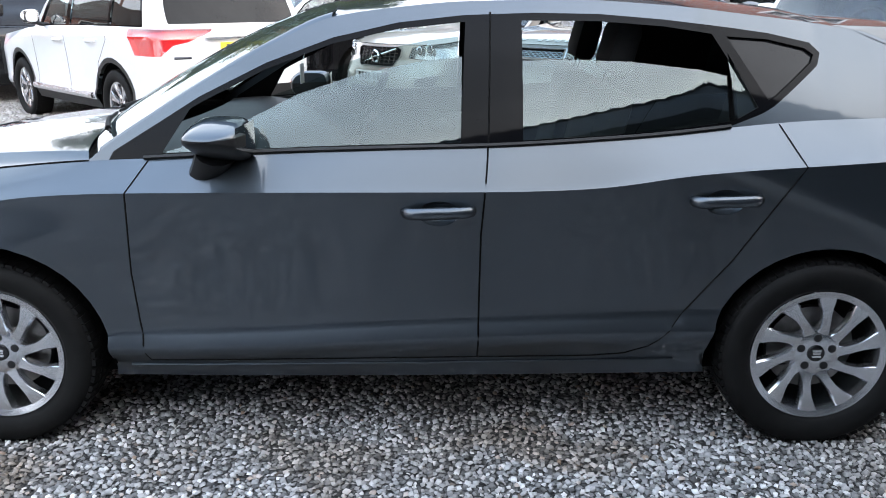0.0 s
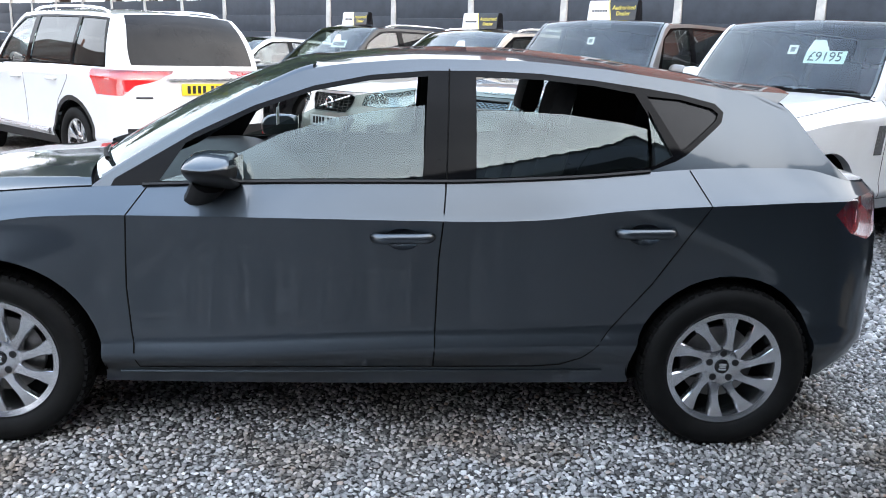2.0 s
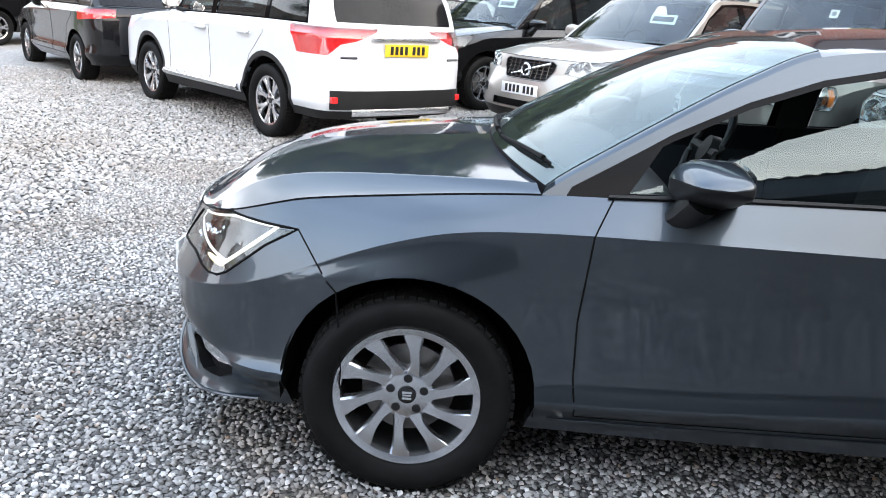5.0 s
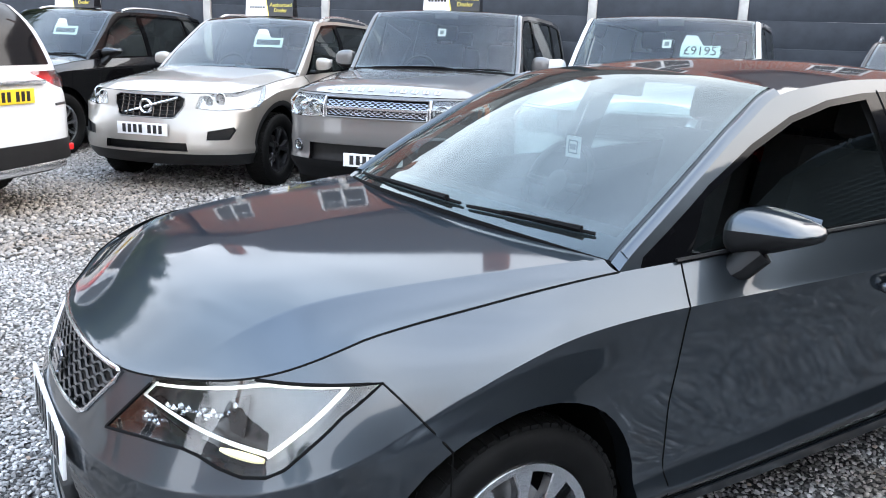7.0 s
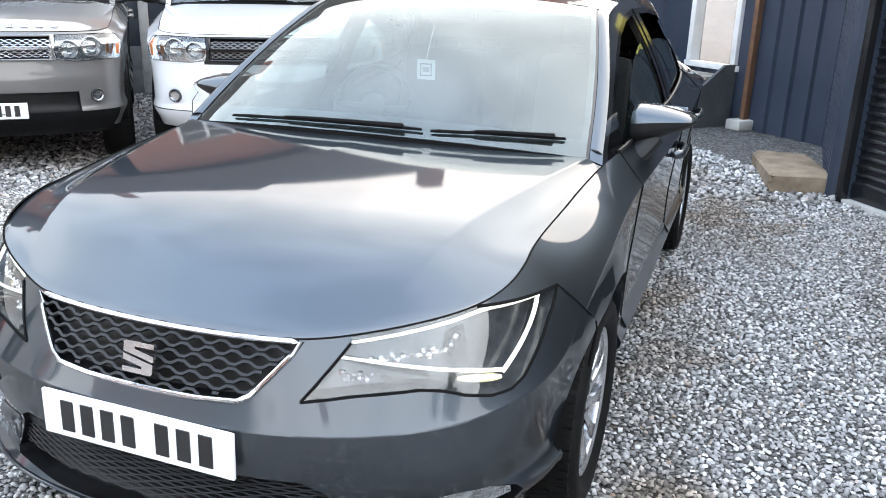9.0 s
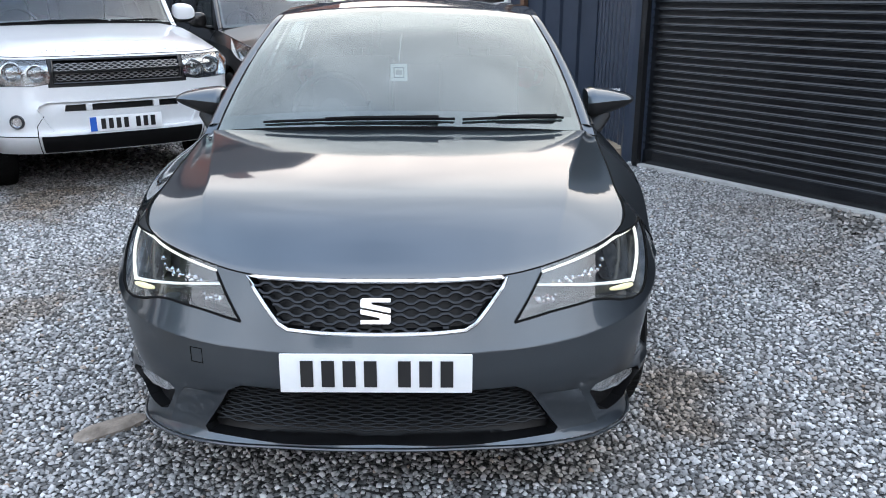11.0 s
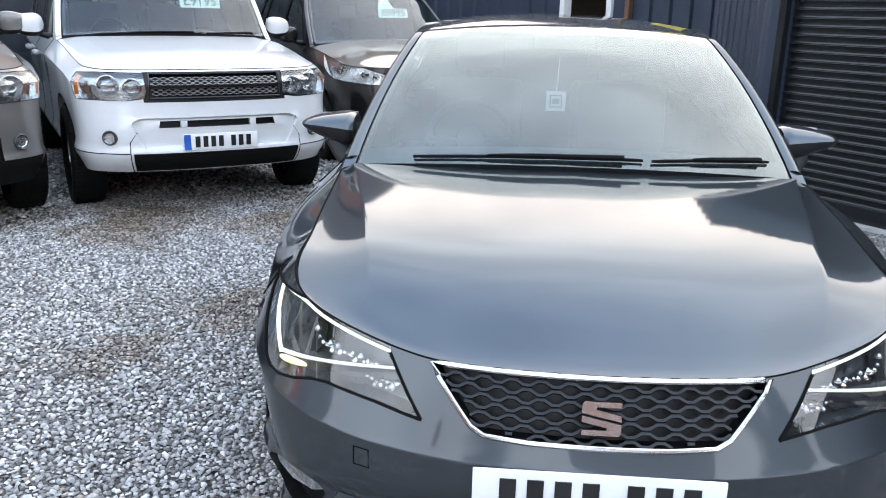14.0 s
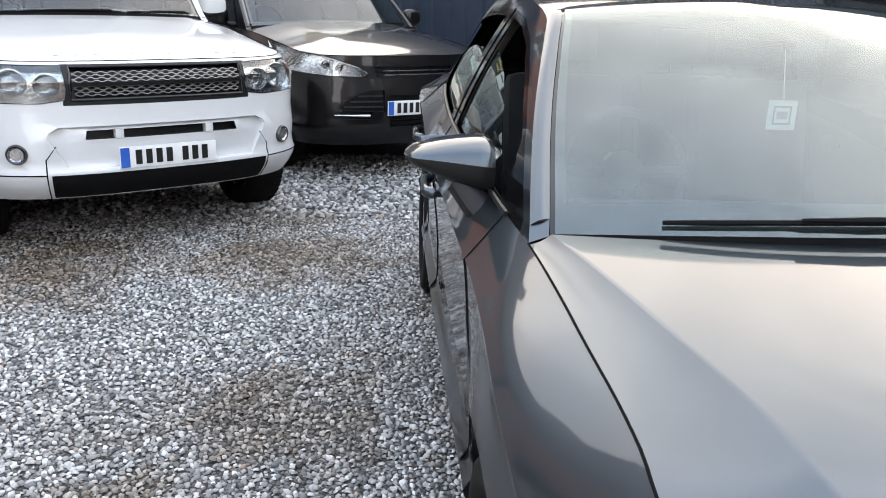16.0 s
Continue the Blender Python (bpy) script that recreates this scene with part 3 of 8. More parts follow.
def make_mirror(car, x, y, z, side, paint_mat, size=1.0, low_mat=None):
    """A door mirror on its stalk: painted cap, dark lower half, glass behind."""
    cap, low = bmesh.new(), bmesh.new()
    nU, nV = 16, 24
    us = [0, 0.04, 0.10] + steps(0.18, 0.82, nU - 7) + [0.90, 0.96, 0.99, 1.0]

    def ring(u, v):
        zt, zb = 0.068 - 0.034 * u ** 2.0, -0.074 + 0.082 * u ** 1.25
        d = 0.098 * (1 - 0.30 * u ** 2)
        e = math.sqrt(max(0.01, 1 - max(0, (u - 0.80) / 0.20) ** 2.6)) * (0.86 + 0.14 * ease(0, 0.08, u))
        t = 2 * math.pi * v
        cs, sn = math.cos(t), math.sin(t)
        pw, ph = (0.92, 0.85) if cs < 0 else (0.36, 0.55)
        px = 0.012 * u + d * e * math.copysign(abs(cs) ** pw, cs) - 0.05
        pz = (zt + zb) / 2 + (zt - zb) / 2 * e * math.copysign(abs(sn) ** ph, sn)
        return Vector((x + px * size, (y + (0.025 + 0.215 * u) * size) * side, z + pz * size))
    for bm, v0, v1 in ((cap, 0.02, 0.48), (low, 0.48, 1.02)):
        g = patch(bm, ring, us, steps(v0, v1, nV // 2))
        for e in (0, -1):
            bm.faces.new(g[e])
    body = part("door_mirror", cap, paint_mat, car, "painted mirror cap")
    part("lower_shell", low, low_mat or TRIM, body, "black lower shell")
    b = bmesh.new()
    patch(b, lambda u, v: Vector((x + (0.052 - 0.016 * u * u) * size, (y + (0.035 + 0.16 * u) * size) * side, z + ((v - 0.5) * 0.115 * (1 - 0.50 * u) + 0.024 * u) * size)), steps(0, 1, 8), steps(0, 1, 4))
    part("mirror_glass", b, CHROME, body, "mirror glass")
    b = bmesh.new()
    sweep(b, [(x - 0.13 * size, (y - 0.045) * side, z - 0.150 * size), (x - 0.125 * size, (y + 0.005) * side, z - 0.145 * size), (x - 0.085 * size, (y + 0.05 * size) * side, z - 0.090 * size), (x - 0.055 * size, (y + 0.085 * size) * side, z - 0.04 * size)],
          [0.060 * size, 0.060 * size, 0.062 * size, 0.064 * size], 12, flat=0.72)
    part("stalk", b, TRIM, body, "black plastic mirror foot")
    return body


def make_handle(sh, door, s, z, side, mat, length=0.21, cut_cup=False):
    """A bow door handle over its cup."""
    b = bmesh.new()
    pts, rad = [], []
    for u in (0.0, 0.02, 0.06, 0.12, 0.2, 0.35, 0.5, 0.65, 0.8, 0.88, 0.94, 0.98, 1.0):
        bow = 0.032 * ease(0.0, 0.16, u) * ease(1.0, 0.84, u)
        p = sh.low(s + length * (u - 0.5), z + 0.006 * (u - 0.5), -0.004 - bow)
        pts.append((p.x, p.y * side, p.z))
        rad.append(0.0160 * (0.55 + 0.45 * ease(0.0, 0.05, u) * ease(1.0, 0.95, u)))
    sweep(b, pts, rad, 12, flat=1.15)
    h = part("handle", b, mat, door, "painted bow handle")
    b = bmesh.new()
    rings = []
    for u in (1.0, 0.92, 0.78, 0.55, 0.28) if cut_cup else (1.0, 0.6):
        d = 0.036 * (1 - u ** 2.6) if cut_cup else -0.0012
        row = []
        for k in range(24):
            a = 2 * math.pi * k / 24
            p = sh.low(s + 0.062 * u * math.cos(a), z - 0.010 + 0.041 * u * math.sin(a), d)
            row.append(b.verts.new((p.x, p.y * side, p.z)))
        rings.append(row)
    for p, q in zip(rings, rings[1:]):
        for k in range(24):
            b.faces.new((p[k], p[(k + 1) % 24], q[(k + 1) % 24], q[k]))
    b.faces.new(rings[-1])
    bmesh.ops.recalc_face_normals(b, faces=b.faces[:])
    part("cup", b, mat, door)
    return h


def make_seat(car, x, y, mat, high=1.18):
    b = bmesh.new()
    box(b, x - 0.25, x + 0.25, y - 0.24, y + 0.24, 0.36, 0.55, 0.05)
    seat = part("seat", b, mat, car, "cloth car seat")
    b = bmesh.new()
    m = pose(x + 0.27, y, 0.5, 0, 14, 0)
    box(b, -0.06, 0.07, -0.23, 0.23, 0.0, high - 0.58, 0.05, m)
    part("backrest", b, mat, seat)
    b = bmesh.new()
    box(b, -0.045, 0.05, -0.13, 0.13, high - 0.54, high - 0.36, 0.04, m)
    part("headrest", b, mat, seat)
    for o in (-0.06, 0.06):
        b = bmesh.new()
        sweep(b, [m @ Vector((0, o, high - 0.62)), m @ Vector((0, o, high - 0.5))], 0.006, 6)
        part("headrest_post", b, TRIM, seat)


def make_car(name, c, at, label, category="car", group="parked cars", fine=0.6):
    """Builds a car from its lines c and stands it at the pose at. Returns the thing and its shell."""
    sh = Shell(c)
    car = thing(name, at, label, category, group)
    body_mat = c["paint"]
    sheet = low_sheet(sh, fine)
    wx = c["wb"] / 2
    wells = [(-wx, c["arch_z"], c["arch_r"]), c.get("rear_arch", (wx, c["arch_z"], c["arch_r"]))]
    arches = [circle(*w, 40) for w in wells]
    for a in arches:
        cut(sheet, a)
    polys = c["panels"](sh)              # name -> polygon
    for k, p in polys.items():
        cut(sheet, p)
    for a in arches:
        take(sheet, a).free()
    got = {k: take(sheet, p) for k, p in polys.items()}
    # arch lips
    lips = [e for e in sheet.edges if e.is_boundary and any(abs(math.hypot(v.co.x - wl[0], v.co.y - wl[1]) - wl[2]) < 0.004 for v in e.verts for wl in wells) and len(e.link_faces) == 1]
    r = bmesh.ops.extrude_edge_only(sheet, edges=lips)
    for v in r["geom"]:
        if isinstance(v, bmesh.types.BMVert):
            v.co.z = 0.06
    part("body", both(sheet, sh.low), body_mat, car)
    sheet.free()
    doors = {}
    for k, bmq in got.items():
        kind = c["kinds"].get(k, "panel")
        if kind == "door":
            for sd in (-1, 1):
                b = bmq.copy()
                doors[(k, sd)] = part(k, set_on(b, sh.low, sd), body_mat, car, "painted " + k.replace("_", " "))
        elif kind == "panel":
            part(k, both(bmq, sh.low), body_mat, car)
        elif kind in ("black", "dark"):
            sunk = deepen(bmq, c.get("deep", {}).get(k, 0.03) if kind == "black" else 0.0, c.get("lip", {}).get(k, 0.0), keep=lambda e: max(v.co.x for v in e.verts) > sh.s0 + 1e-4)
            mat, words = (MESH_BLACK, "black ") if kind == "black" else (c.get("lower_mat", TRIM), "dark plastic ")
            if min(q[0] for q in polys[k]) < sh.s0:
                part(k, both(sunk, sh.low), mat, car, words + k.replace("_", " "))
            else:
                for sd in (-1, 1):
                    part(k, set_on(sunk.copy(), sh.low, sd), mat, car, words + k.replace("_", " "))
        elif kind == "recess":
            hole = polys.get("intake", [(-99, -99)])
            lo, hi = [min(q[i] for q in hole) - 0.006 for i in (0, 1)], [max(q[i] for q in hole) + 0.006 for i in (0, 1)]
            sunk = deepen(bmq, c["deep"][k], keep=lambda e: max(v.co.x for v in e.verts) > sh.s0 + 1e-4 and not all(lo[0] < v.co.x < hi[0] and lo[1] < v.co.y < hi[1] for v in e.verts))
            part(k, both(sunk, sh.low), body_mat, car, "painted hollow round the plate")
        elif kind in ("headlamp", "tail_lamp"):
            for sd in (-1, 1):
                b = bmq.copy()
                deepen(b, 0.055, 0.001)
                lamp = part(k, set_on(b, sh.low, sd), c.get("lamp_mat", LAMP_DARK) if kind == "headlamp" else c.get("tail_mat", RED_LAMP), car, "clear headlamp" if kind == "headlamp" else "red tail lamp")
                b = bmq.copy()
                o = part("lens", set_on(b, sh.low, sd), LAMP_GLASS, lamp, "clear cover")
                o.visible_shadow = False
                doors[(k, sd)] = lamp
        bmq.free()
    seams = [p for k, p in polys.items() if c["kinds"].get(k, "panel") in ("door", "panel")]
    seam(sh, seams, car)
    seam(sh, [p for k, p in polys.items() if k == "headlamp"], car, r=0.0042 if fine >= 1 else 0.002)
    # upper side
    ts = top_sheet(sh, fine)
    tp = c["windows"](sh)
    for k, p in tp.items():
        cut(ts, p)
    up = {k: take(ts, p) for k, p in tp.items()}
    for sd in (-1, 1):
        part("side_pillar", set_on(ts.copy(), sh.top, sd), body_mat, car)
    ts.free()
    for k, bmq in up.items():
        if k.startswith("trim"):
            for sd in (-1, 1):
                part("window_trim", set_on(bmq.copy(), sh.top, sd), PILLAR_FILM, car, "black window surround")
        elif k.startswith("open"):
            pass
        else:
            for sd in (-1, 1):
                b = bmq.copy()
                for v in b.verts:
                    v.co.z = 0.010
                o = part("side_window", set_on(b, sh.top, sd), c["glass"].get(k, GLASS), car, c["glass_label"].get(k, "side window glass"))
                o.visible_shadow = False
        bmq.free()
    # bonnet
    sH, sA = c["sH"], c["sA"]
    b = bmesh.new()
    corner = sh.low(sH, sh.belt(sH))
    yH = corner.y
    lipline = [sh.low(s, sh.belt(s)) for s in steps(sh.s0, sH, 60)]
    ly = [p.y for p in lipline]
    lx, lz = [p.x for p in lipline], [p.z for p in lipline]
    xc0, zc0 = lipline[0].x, lipline[0].z

    def hood(t, a, drop=0.0):
        s = sH + (sA - sH) * t
        e = sh.low(s, sh.belt(s))
        cx = xc0 + (c["cowl_x"] - xc0) * t
        aa = abs(a)
        g0 = (float(np.interp(aa * yH, ly, lx)) - xc0) / (corner.x - xc0)
        h0 = (float(np.interp(aa * yH, ly, lz)) - zc0) / (corner.z - zc0) if abs(corner.z - zc0) > 1e-4 else aa
        w = (1 - t) ** 2
        gg = g0 * w + (aa ** 2.0) * (1 - w)
        x = cx + (e.x - cx) * gg
        cz = cur(c["hood"], cx)
        yc = c["hood_fold"][0] + (c["hood_fold"][1] - c["hood_fold"][0]) * t
        flat = c.get("hood_flat", 0.22)
        if isinstance(flat, tuple):
            flat = flat[0] + flat[1] * t * t
        v = min(1.0, aa / yc)
        u = max(0.0, (aa - yc) / (1 - yc))
        if c.get("hood_out"):         # a faint ridge down the middle, a sharp one along each fold
            drop_ = flat * (0.5 * v + 0.5 * v * v) + (1 - flat) * (1 - (1 - u) ** 1.8)
        else:
            drop_ = flat * v * v + (1 - flat) * u ** 1.1
        z1 = cz + (e.z - cz) * drop_
        z0 = zc0 + (corner.z - zc0) * h0
        k = (1 - t) ** 10
        z = z1 * (1 - k) + z0 * k
        return Vector((x, e.y * a, z - drop))
    tt = [0, 0.012, 0.03, 0.06] + steps(0.1, 1, int(26 * max(fine, 0.5)))
    half = [0, 0.006] + steps(0.03, 0.66, int(13 * max(fine, 0.5))) + [0.69, 0.70, 0.71] + steps(0.75, 1, int(8 * max(fine, 0.5)))

    def column(t, q):
        yc = c["hood_fold"][0] + (c["hood_fold"][1] - c["hood_fold"][0]) * t
        aq = abs(q)
        return hood(t, math.copysign(aq / 0.70 * yc if aq < 0.70 else yc + (aq - 0.70) / 0.30 * (1 - yc), q))
    patch(b, column, tt, [-q for q in half[:0:-1]] + half)
    part("bonnet", b, body_mat, car, "smooth painted bonnet")
    b = bmesh.new()
    for sd in (1, -1):
        sweep(b, [Vector((p.x, p.y * sd, p.z + 0.001)) for p in [sh.low(s, sh.belt(s)) for s in steps(sh.s0, sA, 60)]], 0.0026, 4)
    part("shut_line", b, SEAM, car)
    # windscreen, scuttle, A-pillars
    s0, sT = c["ws_s"], c["sT"]

    def pillar(k, w):
        s = s0 + (sT - s0) * k
        p = sh.top(s, sh.rail(s))
        return p + Vector((0.010, -0.042, 0.011 + 0.006 * k)) * w

    def screen(k, a):
        p = pillar(k, 1.0)
        bow = c["ws_bow"][0] + (c["ws_bow"][1] - c["ws_bow"][0]) * k
        up_ = c["ws_crown"][0] + (c["ws_crown"][1] - c["ws_crown"][0]) * k
        f = 1 - abs(a) ** 2.2
        return Vector((p.x + bow * f, p.y * a, p.z + up_ * f + 0.02 * math.sin(math.pi * k) * f))
    foot = c.get("screen_low", 0.0)       # the glass may go on below the bonnet's edge
    b = bmesh.new()
    patch(b, screen, steps(foot, 1, 18), steps(-0.985, 0.985, 28))
    o = part("windscreen", b, c.get("screen_mat", SCREEN_GLASS), car, "clear curved windscreen")
    o.visible_shadow = False
    b = bmesh.new()
    for k0, k1 in ((foot, 0.045), (0.955, 1)):
        patch(b, lambda k, a: screen(k, a) - Vector((-0.003, 0, 0.003)), steps(k0, k1, 2), steps(-1, 1, 24))
    for a0, a1 in ((-1, -0.955), (0.955, 1)):
        patch(b, lambda k, a: screen(k, a) - Vector((-0.003, 0, 0.003)), steps(foot, 0.985, 12), steps(a0, a1, 2))
    part("screen_border", b, GLOSS_BLACK, o, "black border")
    for sd in (1, -1):
        b = bmesh.new()
        patch(b, lambda k, w: (lambda p: Vector((p.x, p.y * sd, p.z)))(pillar(k, w) + Vector((-0.006, 0.002, 0.006)) * math.sin(math.pi * w)), steps(0, 1, 18), steps(0, 1, 4))
        patch(b, lambda k, w: (lambda p: Vector((p.x, p.y * sd, p.z)))(sh.top(sA + (s0 - sA) * k, sh.rail(sA + (s0 - sA) * k)) + (Vector((0.010, -0.042, 0.011)) * w)), steps(0, 1, 4), steps(0, 1, 3))
        part("windscreen_pillar", b, body_mat, car)
    b = bmesh.new()
    patch(b, lambda k, a: hood(1, a, 0.012).lerp(screen(foot, a), k) - Vector((0, 0, 0.022 * math.sin(math.pi * k))), steps(0, 1, 6), steps(-1, 1, 24))
    part("scuttle", b, MATTE_BLACK, car, "black plastic scuttle panel")
    # roof
    sR = c["sR"]

    def roof(k, a):
        s = sT + (sR - sT) * k
        p = sh.top(s, sh.rail(s))
        q = screen(1, a)
        bow = c["roof_bow"][0] + (c["roof_bow"][1] - c["roof_bow"][0]) * k
        f = 1 - abs(a) ** 2.4
        v = Vector((p.x + bow * f, p.y * a, p.z + cur(c["crown"], k) * f))
        w = (1 - k) ** 30
        if w < 1e-4:
            return v
        inner = pillar(1, 1.0).y / pillar(1, 0.0).y
        if abs(a) <= inner:
            q = screen(1, a / inner)
        else:
            q = pillar(1, (1 - abs(a)) / (1 - inner))
            q.y = math.copysign(q.y, a)
        return v.lerp(q, w)
    b = bmesh.new()
    patch(b, roof, steps(0, 1, int(30 * max(fine, 0.5))), steps(-1, 1, 24))
    part("roof", b, c.get("roof_mat", body_mat), car)
    # tail: glass and hatch between the rear edges of the sides
    sQ = c["sQ"]

    def hatch(k, a):
        s = sR + (sQ - sR) * k
        p = sh.top(s, sh.rail(s))
        f = 1 - abs(a) ** 2.4
        bow = c["roof_bow"][1] * (1 - k) + c["hatch_bow"] * k
        v = Vector((p.x + bow * f, p.y * a, p.z + cur(c["crown"], 1) * f * (1 - k)))
        return v
    b = bmesh.new()
    patch(b, hatch, steps(0, 1, 12), steps(-1, 1, 20))
    tg = part("tailgate", b, body_mat, car, "painted tailgate")
    b = bmesh.new()
    out = Vector((0.004, 0, 0.003))
    patch(b, lambda k, a: hatch(k, a) + out, steps(c["rear_glass"][0], c["rear_glass"][1], 8), steps(-c["rear_glass"][2], c["rear_glass"][2], 16))
    part("rear_window", b, REAR_GLASS, tg, "dark rear window glass")
    b = bmesh.new()
    patch(b, lambda k, a: Vector((hatch(1, a).x * (1 - k) + k * (lambda q: q.x)(sh.low(sQ + (sh.s1 - sQ) * (1 - abs(a)), sh.belt(sQ + (sh.s1 - sQ) * (1 - abs(a))))), hatch(1, a).y * (1 - k) + k * math.copysign(sh.low(sQ + (sh.s1 - sQ) * (1 - abs(a)), sh.belt(sQ)).y, a), hatch(1, a).z * (1 - k) + k * sh.belt(sQ + (sh.s1 - sQ) * (1 - abs(a))))), steps(0, 1, 4), steps(-1, 1, 24))
    part("tail_panel", b, body_mat, car)
    # floor pan, wheel wells, cabin
    b = bmesh.new()
    ring = [sh.low(s, sh.key(s)[4][0] + 0.01, 0.02) for s in steps(sh.s0, sh.s1, 80)]
    lo = [b.verts.new(p) for p in ring] + [b.verts.new((p.x, -p.y, p.z)) for p in ring[::-1]]
    b.faces.new(lo)
    box(b, -wx + 0.40, wx - 0.40, -c["hw"] + 0.10, c["hw"] - 0.10, c["zbot"][0][1] + 0.02, 0.42)
    part("floor_pan", b, SEAM, car)
    for sg in (-1, 1):
        for sd in (-1, 1):
            b = bmesh.new()
            wl = wells[0 if sg < 0 else 1]
            rr = wl[2] + 0.006
            yo, yi = (c["wy"] - 0.03) * sd, (c["wy"] - 0.34) * sd
            arc = [Vector((wl[0] + rr * math.cos(a), 0, max(wl[1] + rr * math.sin(a), c["zbot"][0][1] + 0.03))) for a in steps(-0.15, math.pi + 0.15, 24)]
            patch(b, lambda k, w: arc[k] + Vector((0, yo + (yi - yo) * w, 0)), list(range(25)), [0, 1])
            b.faces.new([b.verts.new(p + Vector((0, yi, 0))) for p in arc])
            part("wheel_arch_liner", b, SEAM, car, "black wheel arch liner")
    for sg in (-1, 1):
        for sd in (-1, 1):
            make_wheel(car, (sg * wx, c["wy"] - c["tyre_w"] / 2, c["R"] * 0.985), sd, c["R"], c["rim"], c["tyre_w"], c["style"], c["rim_mat"])
    if c.get("cabin", True):
        dash_x = c["cowl_x"] + 0.20
        dz = cur(c["hood"], c["cowl_x"]) - 0.01
        b = bmesh.new()
        hwc = lin(c["W"], 0) - 0.13
        patch(b, lambda u, v: Vector((dash_x + u * 0.62 + 0.02 * math.sin(3 * v), v * hwc, dz - 0.02 - 0.30 * u ** 3 + 0.02 * math.sin(math.pi * u) * (1 + 0.6 * math.exp(-((v + c.get("wheel_y", -0.38) / hwc * -1) / 0.25) ** 2)))), steps(0, 1, 10), steps(-1, 1, 20))
        part("dashboard", b, DASH, car, "dark dashboard")
        b = bmesh.new()
        wc = Vector((dash_x + 0.70, 0.37, dz - 0.04))
        wm = Matrix.Translation(wc) @ Matrix.Rotation(radians(-65), 4, "Y")
        sweep(b, [wm @ Vector((0.18 * math.cos(a), 0.18 * math.sin(a), 0)) for a in steps(0, 2 * math.pi, 28)[:-1]], 0.016, 8, True)
        for a in (math.pi / 2, -math.pi / 2, math.pi):
            sweep(b, [wm @ Vector((0, 0, -0.02)), wm @ Vector((0.17 * math.cos(a), 0.17 * math.sin(a), 0))], 0.02, 6)
        lathe(b, [(0.001, 0.01), (0.06, 0.008), (0.07, -0.03)], 16, "z", m=wm)
        part("steering_wheel", b, TRIM, car, "black steering wheel")
        b = bmesh.new()
        patch(b, lambda k, a: roof(k, a) - Vector((0, 0, 0.035)), steps(0.02, 0.98, 12), steps(-0.95, 0.95, 10))
        part("headliner", b, CABIN, car, "dark roof lining")
        for sd in (-1, 1):
            for x0, x1 in c.get("inner_pillars", ()):
                b = bmesh.new()
                patch(b, lambda x, k: (lambda p: Vector((p.x, p.y * sd, p.z)))(sh.top(x, sh.belt(x) + (sh.rail(x) - sh.belt(x)) * k, 0.035)), steps(x0, x1, 4), steps(0, 0.97, 6))
                part("pillar_lining", b, CABIN, car, "dark inner pillar trim")
        for y in (-0.37, 0.37):
            make_seat(car, dash_x + 1.18, y, c.get("seat_mat", CABIN), c["H"] - 0.24)
        for y in (-0.40, 0.40):
            make_seat(car, dash_x + 2.02, y, c.get("seat_mat", CABIN), c["H"] - 0.30)
        b = bmesh.new()
        m = pose(screen(0.86, 0).x + 0.09, 0.0, screen(0.86, 0).z - 0.03, 0, 10, 0)
        box(b, -0.02, 0.015, -0.12, 0.12, -0.035, 0.035, 0.012, m)
        part("interior_mirror", b, TRIM, car, "black rear-view mirror")
    # wipers, parked along the foot of the screen
    for a0, a1, u0, u1 in ((0.72, -0.30, -0.016, -0.010), (-0.34, -0.90, -0.012, 0.024)) if c.get("wipers", True) else ():
        b = bmesh.new()

        def on(u, a):
            return screen(u, a) + Vector((-0.005, 0, 0.007))
        pts = [on(u0 + (u1 - u0) * t, a0 + (a1 - a0) * t) for t in steps(0, 1, 12)]
        sweep(b, pts, [0.004] + [0.0050] * 11 + [0.004], 6, flat=1.2)
        w = part("wiper", b, MATTE_BLACK, car, "black windscreen wiper")
        b = bmesh.new()
        arm = [pts[k] + Vector((-0.004, 0, 0.006)) for k in (4, 6, 9, 11)]
        sweep(b, arm, [0.004, 0.007, 0.008, 0.010], 6)
        part("wiper_arm", b, MATTE_BLACK, w)
    return car, sh, doors, hood, screen, roof

# ---- lines of the cars ----
FINE_ROWS = [0, 0.12, 0.25, 0.4, 0.55, 0.7, 0.82, 0.92, 1.0, 1.06, 1.12, 1.2, 1.3, 1.42, 1.55, 1.68, 1.8, 1.9, 1.96, 1.99, 2.0, 2.02, 2.06, 2.12, 2.22, 2.35, 2.5, 2.65, 2.8, 2.92, 3.0]
ROUGH_ROWS = [0, 0.2, 0.4, 0.7, 0.9, 1.0, 1.1, 1.3, 1.55, 1.8, 1.95, 2.0, 2.05, 2.25, 2.5, 2.75, 2.92, 3.0]
TEN_SPOKE = dict(name="ten", spokes=10, sweep=0.42, w0=0.0165, w1=0.030, bevel=0.22, ring=0.020, label="ten-spoke silver alloy rim")
SEVEN_SPOKE = dict(name="seven", spokes=7, sweep=0.1, w0=0.016, w1=0.022, split=(-0.16, 0.16), label="split-spoke alloy rim")
FIVE_SPOKE = dict(name="five", spokes=5, sweep=0.1, w0=0.018, w1=0.020, split=(-0.2, 0.2), label="five twin-spoke alloy rim")
STAR_SPOKE = dict(name="star", spokes=9, sweep=0.2, w0=0.014, w1=0.018, label="multi-spoke alloy rim")


